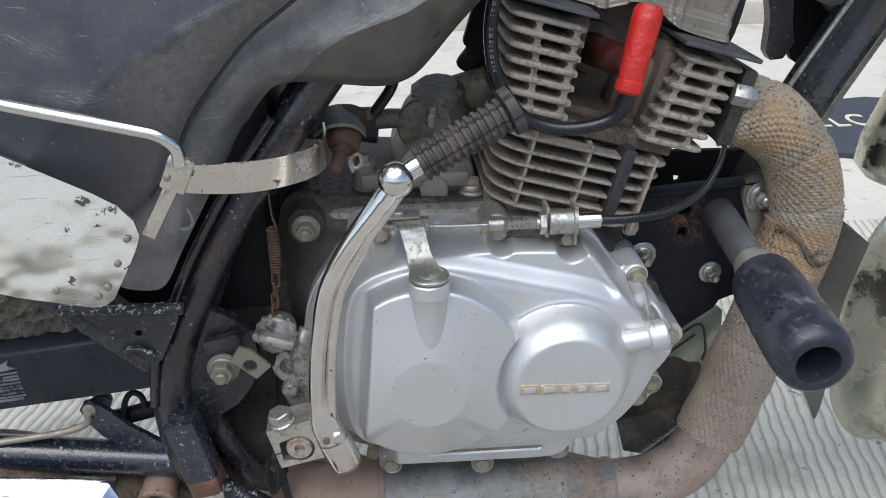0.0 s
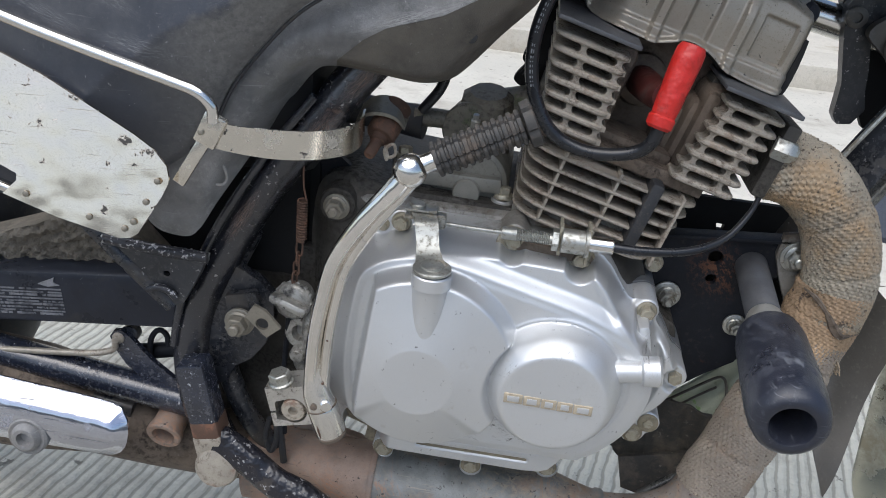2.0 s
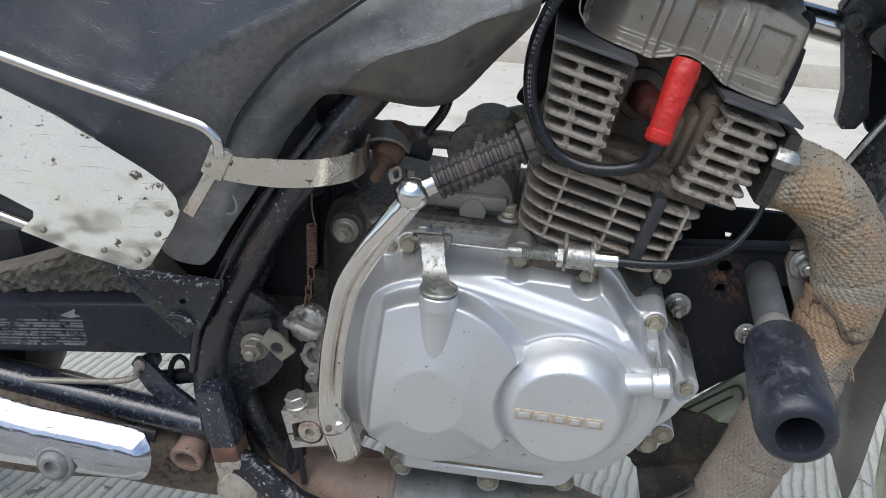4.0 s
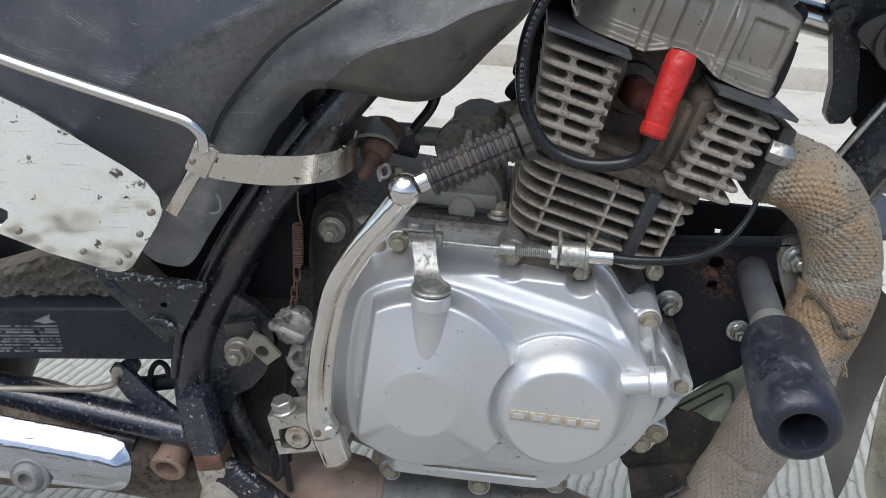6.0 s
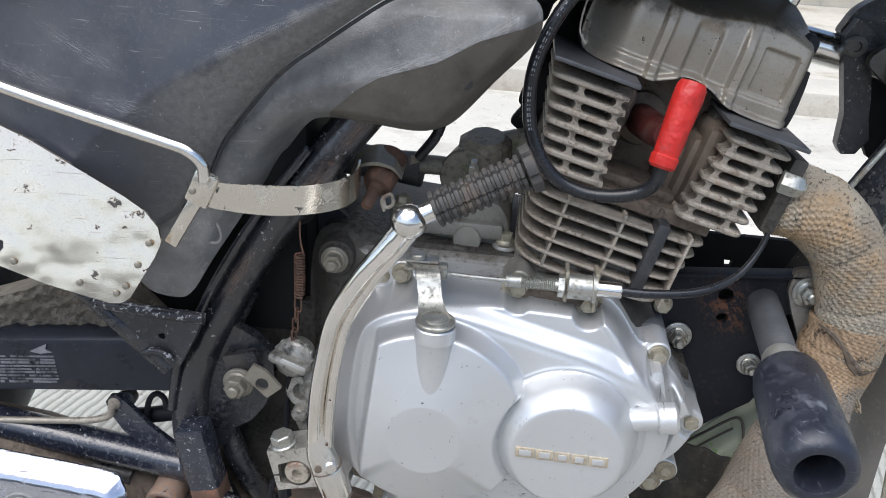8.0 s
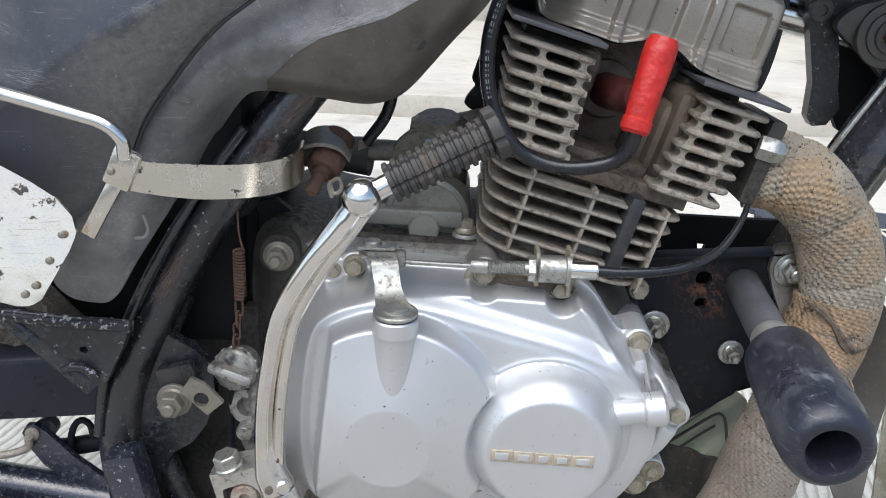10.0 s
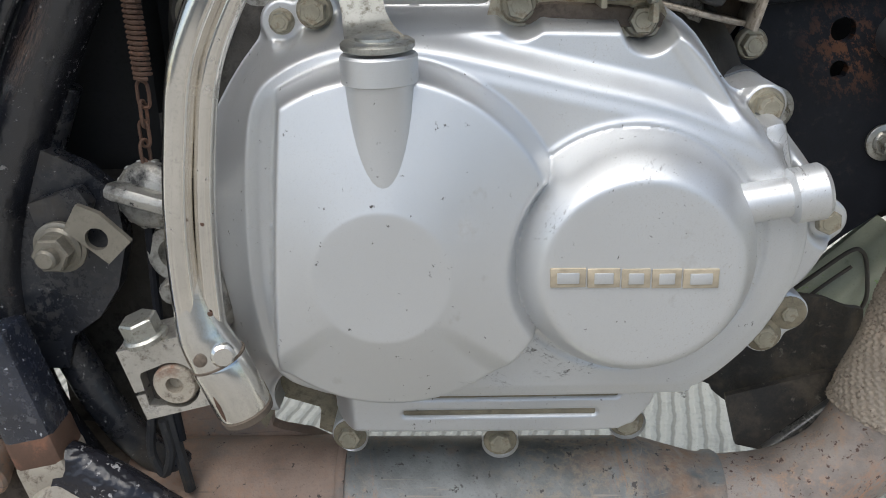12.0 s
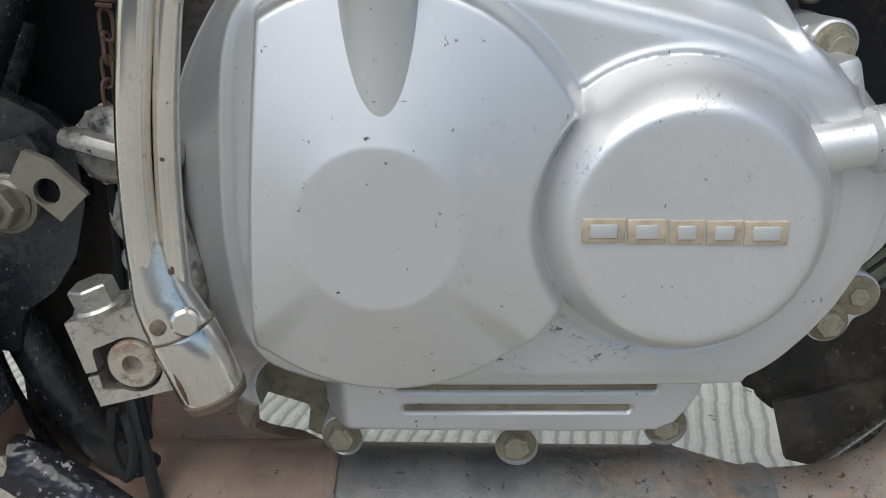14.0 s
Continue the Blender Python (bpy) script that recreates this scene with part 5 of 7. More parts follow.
        y = y + 0.0045 * smooth((0.0105 - np.abs(u + 0.0105)) / 0.004) * smooth((0.132 - w) / 0.01)
        y = y + 0.0042 * smooth((0.0128 - np.abs(u - 0.0410)) / 0.0020) * smooth((w - 0.0955) / 0.0020) * smooth((0.127 - w) / 0.0020)
        y = y - 0.0040 * smooth((0.004 + f(u, w)) / 0.003) * (w < 0.1)
        y = y - 0.0030 * smooth((0.0935 - w) / 0.003)
        return y

    s = Shape().sheet(f, yfun, (-0.095, 0.073, 0.076, 0.170), 0.0010, back=0.76, place=tilt)
    rc = part("rocker_cover", s, M_ROCKER, hd, "stained silver rocker cover with shade painted on its top", 50)
    g = poly_sdf(out - np.array((0, 0.0022)))
    part("gasket", Shape().sheet(g, lambda u, w: 0.6455 + 0 * u + 0.028 * smooth((-0.055 - u) / 0.035) ** 1.4, (-0.095, 0.073, 0.074, 0.12), 0.002, thick=0.05, place=tilt), M_GASKET, hd)
    # spark plug and its red cap
    cap = part("plug_cap", Shape().lathe([(0.0072, -0.003), (0.0091, -0.001), (0.0094, 0.005), (0.0083, 0.0064), (0.0086, 0.009), (0.0093, 0.020), (0.0091, 0.022), (0.0096, 0.030), (0.0101, 0.044), (0.0098, 0.0515), (0.0082, 0.0552), (0.003, 0.0560), (0, 0.0560)], (0.1445, 0.586, 0.4925), (0.0125, 0.010, 0.050), 32), M_RED, moto, "bright red rubber spark plug cap")
    part("boot", Shape().tube([(0.1465, 0.592, 0.510), (0.1420, 0.615, 0.507), (0.137, 0.665, 0.503)], [0.0098, 0.0108, 0.0120], 24), M_RED_SHADED, cap, "red plug boot with its shade painted dark")
    part("plug_seat", Shape().lathe([(0.021, 0), (0.019, 0.008), (0.015, 0.010), (0, 0.010)], (0.137, 0.672, 0.503), (0.1, -1, 0.1), 28), M_BROWN_CAST, hd)
    return hd


hd = head()


def ignition_lead():
    pts = [(0.1455, 0.586, 0.494), (0.1425, 0.587, 0.480), (0.134, 0.590, 0.4705), (0.115, 0.593, 0.4650), (0.094, 0.596, 0.4655), (0.0745, 0.598, 0.475), (0.060, 0.600, 0.497), (0.0545, 0.601, 0.521), (0.0560, 0.602, 0.548), (0.0660, 0.605, 0.576), (0.082, 0.610, 0.600), (0.100, 0.618, 0.622), (0.125, 0.640, 0.645)]
    lead = part("ignition_lead", Shape().tube(pts, 0.0047, 20), M_CABLE, moto, "thick black ignition lead with white print")
    path = catmull(pts, 30)
    a, n = 190, 0
    while a < 300:
        step = (3, 2, 3, 4)[n % 4]
        p, q = path[a], path[a + step - 1]
        t = (q - p) / np.linalg.norm(q - p)
        side = np.cross(t, (0, 1, 0))
        off = np.array((0, -0.00465, 0)) + side * 0.0003
        w = side * 0.0011
        part("print_mark", Shape().add([p + off - w, q + off - w, q + off + w, p + off + w, p + off - w + (0, .0006, 0), q + off - w + (0, .0006, 0), q + off + w + (0, .0006, 0), p + off + w + (0, .0006, 0)],
                                       [(0, 1, 2, 3), (0, 4, 5, 1), (1, 5, 6, 2), (2, 6, 7, 3), (3, 7, 4, 0)]), M_PRINT, lead)
        a += step + 1 + (6 if n % 9 == 8 else 0)
        n += 1


ignition_lead()


# -- exhaust --
def exhaust():
    def woven(points, r, rings, seg, mat, label, parent, lump=0.0012):
        path = catmull(points, 24)
        d = np.concatenate([[0], np.cumsum(np.linalg.norm(np.diff(path, axis=0), axis=1))])
        L = d[-1]
        s_ = np.linspace(0, L, rings)
        P = np.stack([np.interp(s_, d, path[:, k]) for k in range(3)], 1)
        T = np.gradient(P, axis=0)
        T /= np.linalg.norm(T, axis=1)[:, None]
        nrm = np.array((0., 1, 0))
        verts = []
        for i in range(rings):
            nrm = nrm - T[i] * (nrm @ T[i])
            nrm /= np.linalg.norm(nrm)
            bi = np.cross(T[i], nrm)
            for k in range(seg):
                a = 2 * math.pi * k / seg
                skew = s_[i] + 0.010 * math.sin(a)
                weave = math.sin(skew * 2 * math.pi / 0.0042) * math.sin(a * r * 2 * math.pi / 0.0042 + math.pi * math.floor(skew / 0.0042))
                wrapstep = ((skew + 0.05 * a / (2 * math.pi)) / 0.046) % 1
                q = Vector(P[i] * 34) + Vector((math.cos(a), math.sin(a), 0))
                rr = r + 0.0010 * weave + 0.0016 * smooth(wrapstep * 6) * (1 - 0.4 * wrapstep) + lump * noise.noise(q)
                verts.append(P[i] + rr * (math.cos(a) * nrm + math.sin(a) * bi))
        faces = [(i * seg + k, i * seg + (k + 1) % seg, (i + 1) * seg + (k + 1) % seg, (i + 1) * seg + k) for i in range(rings - 1) for k in range(seg)]
        faces += [tuple(range(seg - 1, -1, -1)), tuple((rings - 1) * seg + k for k in range(seg))]
        return part("wrap", Shape().add(verts, faces), mat, parent, label, 70)

    low = [(0.254, 0.622, 0.190), (0.247, 0.619, 0.170), (0.232, 0.616, 0.150), (0.205, 0.614, 0.1355), (0.175, 0.613, 0.1315), (0.150, 0.6135, 0.1315)]
    pipe = part("exhaust_pipe", Shape().tube(low, 0.0240, 36, 8), M_PIPE_PINK, moto, "rust-stained steel exhaust pipe with fabric wrap")
    s = Shape().lathe([(0.0242, -0.010), (0.0252, -0.008), (0.0252, -0.004), (0.0242, -0.002), (0.0245, 0.002), (0.0265, 0.010), (0.0325, 0.031), (0.0345, 0.034), (0.0345, 0.039), (0.0328, 0.042), (0.0326, 0.190), (0.0334, 0.1908)], (0.158, 0.6140, 0.1320), (-1, 0.004, 0.010), 48)
    part("silencer_inlet", s, M_PIPE, pipe)
    s = Shape().lathe([(0.0320, 0.188), (0.0338, 0.1905), (0.0342, 0.193), (0.0334, 0.1955), (0.0332, 0.25), (0.0335, 0.30), (0.030, 0.302)], (0.158, 0.6140, 0.1320), (-1, 0.004, 0.010), 48)
    sl = part("silencer_sleeve", s, M_PIPE_BROWN, pipe, "rust-browned silencer sleeve")
    part("weld_ring", Shape().lathe([(0.0342, 0.1865), (0.0349, 0.1880), (0.0349, 0.1896), (0.0342, 0.191)], (0.158, 0.6140, 0.1320), (-1, 0.004, 0.010), 48), M_PIPE_BROWN, sl)
    # hanger web welded on the sleeve
    s = Shape().plate([(-0.131, 0.150), (-0.123, 0.182), (-0.110, 0.200), (-0.070, 0.200), (-0.0715, 0.170), (-0.066, 0.1675), (-0.050, 0.1640), (-0.040, 0.158), (-0.050, 0.150)], 0.630, 0.008, 0.002)
    part("hanger_web", s, M_PIPE_BROWN, sl, "brown sheet hanger web")
    woven([(0.236, 0.648, 0.459), (0.250, 0.645, 0.4585), (0.272, 0.642, 0.4500), (0.295, 0.640, 0.4260), (0.3065, 0.639, 0.3980), (0.3110, 0.638, 0.3700), (0.3080, 0.636, 0.3440)], 0.0258, 300, 190, M_WRAP_GREY, "grey-brown woven exhaust wrap", pipe)
    woven([(0.3070, 0.6385, 0.372), (0.3068, 0.638, 0.358), (0.3045, 0.637, 0.338), (0.2995, 0.635, 0.316)], 0.0264, 100, 190, M_WRAP_TAN, "torn tan exhaust wrap", pipe, 0.0046)
    woven([(0.3025, 0.637, 0.328), (0.2960, 0.633, 0.303), (0.2830, 0.629, 0.262), (0.2675, 0.625, 0.220), (0.2520, 0.621, 0.176)], 0.0267, 300, 190, M_WRAP, "frayed orange-brown exhaust wrap", pipe, 0.0024)
    # loose strands where the wrap has torn
    rnd = random.Random(4)
    s = Shape()
    for _ in range(60):
        a = rnd.uniform(-2.6, 0.2)
        z = rnd.choice((rnd.gauss(0.322, 0.006), rnd.gauss(0.300, 0.014), rnd.gauss(0.338, 0.02)))
        base = Vector((0.304 + (z - 0.34) * 0.25 + 0.026 * math.cos(a), 0.640 + 0.026 * math.sin(a), z))
        d = Vector((math.cos(a) + rnd.uniform(-.8, .8), math.sin(a) + rnd.uniform(-.6, .6), rnd.uniform(-1.2, 0.5))) * rnd.uniform(0.003, 0.007)
        s.tube([base, base + d * 0.5 + Vector((0, 0, rnd.uniform(-.002, .002))), base + d], [0.0006, 0.0005, 0.0003], 5, 2)
    for _ in range(70):
        q = rnd.random()
        base = Vector((0.303 + 0.016 * q + rnd.gauss(0, 0.003), 0.6115 + rnd.uniform(0, 0.004) + 0.005 * q, 0.350 - 0.040 * q + rnd.gauss(0, 0.003)))
        d = Vector((rnd.uniform(-0.2, 0.8), rnd.uniform(-0.8, 0.1), rnd.uniform(-1.4, -0.3))) * rnd.uniform(0.003, 0.007)
        s.tube([base, base + d * 0.5 + Vector((0.001, 0, rnd.uniform(-.002, .002))), base + d], [0.0009, 0.0008, 0.0004], 5, 2)
    part("torn_edge", Shape().tube([(0.282, 0.6240, 0.3720), (0.290, 0.6150, 0.3690), (0.298, 0.6105, 0.3610), (0.306, 0.6085, 0.3500), (0.312, 0.6085, 0.3440), (0.319, 0.6115, 0.3430), (0.331, 0.6220, 0.3405)], [0.0006, 0.0018, 0.0014, 0.0034, 0.0028, 0.0014, 0.0005], 10, 6, squash=lambda v: 1 + 0.25 * math.cos(3 * v)), M_BROWN_CAST, pipe, "charred torn edge of the wrap")
    tagged(part("loose_strands", s, M_WRAP_GREY, pipe, "frayed loose strands"), "frayed loose strands of wrap", kind="stuff")
    s = Shape().lathe([(0.0082, 0), (0.0088, 0.001), (0.0088, 0.010), (0.0075, 0.0145), (0.004, 0.0175), (0, 0.0178)], (0.232, 0.622, 0.4785), (0.95, -0.20, -0.22), 6)
    part("acorn_nut", s, M_ZINC, pipe, "chrome acorn nut")
    s = Shape().box((0.228, 0.618, 0.440), (0.2395, 0.69, 0.497), 0.003, Matrix.Translation((0.23, 0, 0.46)) @ Matrix.Rotation(radians(15), 4, 'Y') @ Matrix.Translation((-0.23, 0, -0.46)))
    part("port_flange", s, M_OILY_SHADED, pipe)


exhaust()


# -- engine mounts and crash bobbin --
def mounts():
    out = [(0.176, 0.386), (0.240, 0.3915), (0.290, 0.396), (0.300, 0.372), (0.296, 0.340), (0.270, 0.300), (0.258, 0.278), (0.236, 0.262), (0.206, 0.236), (0.180, 0.225), (0.160, 0.330)]
    s = Shape().plate(out, 0.662, 0.006, 0.0025, holes=[(0.2225, 0.3705, 0.0062), (0.2230, 0.3510, 0.0048), (0.276, 0.347, 0.0135)])
    s.box((-0.062, -0.006, -0.002), (0.062, 0.010, 0.0015), 0.001, Matrix.Translation((0.2350, 0.662, 0.3905)) @ Matrix.Rotation(radians(-5), 4, 'Y'))
    pl = part("engine_mount_plate", s, M_DARK, moto, "dusty black engine mounting plate with rust round two holes")
    put("nut", NUT_SMALL, pl, Matrix.Translation((0.1905, 0.661, 0.3330)) @ Matrix.Scale(1.2, 4))
    put("nut", NUT_SMALL, pl, Matrix.Translation((0.250, 0.661, 0.314)) @ Matrix.Rotation(0.4, 4, 'Y'))
    s = Shape().plate([(0.268, 0.400), (0.282, 0.403), (0.300, 0.395), (0.312, 0.350), (0.306, 0.300), (0.294, 0.285), (0.282, 0.292), (0.288, 0.330), (0.272, 0.365), (0.266, 0.382)], 0.656, 0.005, 0.003)
    part("mount_tab", s, M_CAST, pl, "grey worn steel mounting tab")
    put("nut", NUT, pl, Matrix.Translation((0.281, 0.656, 0.383)))
    far = Shape().plate([(0.165, 0.30), (0.165, 0.402), (0.300, 0.401), (0.325, 0.36), (0.30, 0.26), (0.20, 0.22)], 0.716, 0.006, 0.004, holes=[(0.2330, 0.3770, 0.0042)])
    part("far_mount_plate", far, M_SHADED_BLACK, moto, "black far-side mounting plate")
    s = Shape().lathe([(0.017, 0), (0.017, 0.006), (0.014, 0.010), (0, 0.010)], (0.202, 0.735, 0.388), (0, -1, 0), 28)
    part("far_boss", s, M_CAST, moto)
    # crash bobbin on its steel spacer
    a, b = np.array((0.2510, 0.660, 0.3670)), np.array((0.2365, 0.4535, 0.3570))
    ax = b - a
    L = np.linalg.norm(ax)
    bob = part("crash_bobbin", Shape().lathe([(0.013, L - 0.106), (0.0185, L - 0.1055), (0.0222, L - 0.100), (0.0236, L - 0.090), (0.0246, L - 0.05), (0.0251, L - 0.026), (0.0244, L - 0.012), (0.0226, L - 0.004), (0.0190, L - 0.0006), (0.0155, L),
                                              (0.0138, L - 0.0006), (0.0128, L - 0.003), (0.0124, L - 0.03), (0.0120, L - 0.040), (0, L - 0.040)], a, ax, 48), M_BOBBIN, moto, "scuffed blue-black rubber crash bobbin with hollow end")
    part("spacer", Shape().lathe([(0.0128, -0.004), (0.0124, L - 0.126), (0.0110, L - 0.124), (0, L - 0.124)], a, ax, 36), M_SPACER, bob, "dull grey steel spacer")
    part("collar", Shape().lathe([(0.0126, L - 0.127), (0.0132, L - 0.1255), (0.0162, L - 0.112), (0.0162, L - 0.104), (0, L - 0.104)], a, ax, 36), M_ALLOY, bob, "pale grey flared collar")
    part("end_screw", Shape().lathe([(0.009, L - 0.0405), (0.009, L - 0.036), (0.007, L - 0.0345), (0, L - 0.0345)], a, ax, 6), M_BOLT, bob)


mounts()


# -- plastics --
def side_cover():
    out = catmull([(-0.0115, 0.6075), (-0.0135, 0.5985), (-0.031, 0.5905), (-0.0470, 0.5800), (-0.0740, 0.5600), (-0.0900, 0.5480), (-0.1085, 0.5290), (-0.134, 0.4960), (-0.148, 0.468), (-0.175, 0.435), (-0.25, 0.405), (-0.42, 0.400), (-0.46, 0.50), (-0.45, 0.66), (-0.33, 0.675), (-0.18, 0.650), (-0.060, 0.6185), (-0.030, 0.6130), (-0.0150, 0.6100)], 5, True)
    f = poly_sdf(out)

    # crease between the painted upper face and the grained lower one
    crease = np.array([(-0.4700, 0.3710), (-0.2290, 0.4710), (-0.2090, 0.4940), (-0.1840, 0.5130), (-0.1710, 0.5260), (-0.1530, 0.5370), (-0.1360, 0.5450), (-0.1190, 0.5550), (-0.1020, 0.5645), (-0.0850, 0.5725), (-0.0680, 0.5820), (-0.0520, 0.5915), (-0.0360, 0.5990), (-0.0110, 0.6080), (0.0200, 0.6190)])

    def ridge(x):
        return np.interp(x, crease[:, 0], crease[:, 1])

    def yfun(x, z):
        c = ridge(x)
        below = np.clip(c - z, 0, 0.2)
        above = np.clip(z - c, 0, 0.2)
        y = 0.516 + 0.55 * below * smooth((x + 0.16) / 0.05) + 0.30 * below * (1 - smooth((x + 0.16) / 0.05)) + 0.16 * above ** 1.05 + 0.9 * np.clip(x + 0.06, 0, 1) ** 1.2 * 0.25
        top = z - (0.581 + (x + 0.249) * 0.40 + 2.0 * (x + 0.249) ** 2 * (x < -0.15))
        y = y - 0.012 * smooth(top / 0.012) * smooth((-0.150 - x) / 0.03)
        edge = smooth(1 + f(x, z) / 0.006)
        return y + 0.004 * edge

    s = Shape().sheet(f, yfun, (-0.47, 0.0, 0.39, 0.69), 0.0022, thick=0.004)
    sc = part("side_cover", s, M_GUARD_PLASTIC, moto, "scratched dark blue-grey plastic side cover with a dusty lower edge", 60)
    def above(x, z):
        return z - (0.585 + (x + 0.249) * 0.40 + 2.0 * (x + 0.249) ** 2 * (x < -0.15))

    s = Shape().sheet(lambda x, z: np.maximum(np.maximum(f(x, z) + 0.001, 0.004 - above(x, z)), x + 0.15), lambda x, z: yfun(x, z) - 0.0015 - 0.004 * smooth(above(x, z) / 0.012), (-0.46, -0.14, 0.50, 0.69), 0.003, thick=0.004)
    part("upper_panel", s, M_SEAT, sc, "pale dusty grey upper panel", 60)
    # Black tube along the edge stands in for the dark seam gap.
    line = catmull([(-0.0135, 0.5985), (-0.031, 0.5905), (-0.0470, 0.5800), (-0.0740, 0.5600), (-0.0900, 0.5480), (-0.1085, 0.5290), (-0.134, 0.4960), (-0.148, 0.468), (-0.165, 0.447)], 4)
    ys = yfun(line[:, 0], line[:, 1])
    part("edge_seal", Shape().tube([(p[0] + 0.0012, y + 0.0015, p[1] - 0.0012) for p, y in zip(line, ys)], 0.0012, 10, 1), M_RUBBER, sc, "black line standing in for the dark seam gap")


side_cover()


def shroud():
    out = catmull([(-0.022, 0.5935), (0.000, 0.5920), (0.020, 0.5925), (0.043, 0.5935), (0.0565, 0.5845), (0.0545, 0.5640), (0.032, 0.5370), (0.010, 0.5105), (-0.003, 0.5015), (-0.020, 0.4985), (-0.048, 0.5025), (-0.078, 0.5055), (-0.092, 0.4980),
                   (-0.112, 0.4700), (-0.128, 0.4440), (-0.152, 0.4030), (-0.166, 0.3790), (-0.180, 0.3755), (-0.196, 0.3800), (-0.203, 0.3950), (-0.190, 0.430), (-0.165, 0.470), (-0.135, 0.515), (-0.105, 0.552), (-0.060, 0.585)], 5, True)
    f = poly_sdf(out)
    line = catmull([(-0.30, 0.36), (-0.175, 0.425), (-0.135, 0.490), (-0.097, 0.524), (-0.038, 0.541), (-0.003, 0.553), (0.021, 0.567), (0.048, 0.576), (0.10, 0.59)], 8)

    def yfun(x, z):
        d = z - np.interp(x, line[:, 0], line[:, 1])
        e = np.sqrt(d * d + 0.0022 ** 2)
        above, below = (e + d) / 2, (e - d) / 2
        wide = smooth((x + 0.17) / 0.07)
        d = z - np.interp(x, (-0.30, -0.112, -0.099, -0.066, -0.018, 0.010, 0.060), (0.39, 0.510, 0.532, 0.556, 0.580, 0.589, 0.600))
        crown = (np.sqrt(d * d + 0.004 ** 2) + d) / 2
        y = 0.545 + wide * (0.22 * above + 0.55 * crown + 0.50 * below) + 0.010 * smooth((x - 0.0) / 0.06) + 0.005 * (1 - wide)
        return y + (0.004 + 0.018 * wide) * smooth(1 + f(x, z) / 0.016) ** 2

    def under(x, z):
        return z - np.interp(x, edge_x, edge_z)

    edge_x = (-0.21, -0.082, -0.070, -0.052, -0.038, -0.003, 0.021, 0.048, 0.10)
    edge_z = (0.30, 0.495, 0.515, 0.532, 0.541, 0.553, 0.567, 0.576, 0.59)

    s = Shape().sheet(lambda x, z: np.maximum(f(x, z), -under(x, z)), yfun, (-0.21, 0.065, 0.37, 0.60), 0.0018, thick=0.004)
    ob = part("air_scoop", s, M_DUSTY_PLASTIC, moto, "dusty dark grey plastic air scoop", 60)
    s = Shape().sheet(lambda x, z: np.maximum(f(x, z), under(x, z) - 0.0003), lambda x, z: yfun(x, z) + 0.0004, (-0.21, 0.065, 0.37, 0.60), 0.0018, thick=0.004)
    part("under_face", s, M_MUDDY_SHADED, ob, "brown dirty underside of the scoop with painted shade", 60)
    s = Shape().lathe([(0.004, -0.004), (0.004, 0.0006), (0.0034, 0.001), (0, 0.001)], (0.0145, 0.5605, 0.5395), (0.1, -1, -0.2), 20)
    part("screw_recess", s, M_RUBBER, ob)
    s = Shape().tube([(-0.150, 0.556, 0.442), (-0.143, 0.556, 0.425), (-0.147, 0.556, 0.418), (-0.160, 0.556, 0.420)], 0.0012, 8)
    part("moulded_line", s, M_DUSTY_PLASTIC, ob)
    # near-black block added for the shaded inside behind the scoop and cover
    s = Shape().box((-0.235, 0.585, 0.415), (-0.088, 0.78, 0.60), 0.02)
    part("air_box", s, M_SHADED_BLACK, moto, "near-black block added to fill the dark behind the scoop")


shroud()


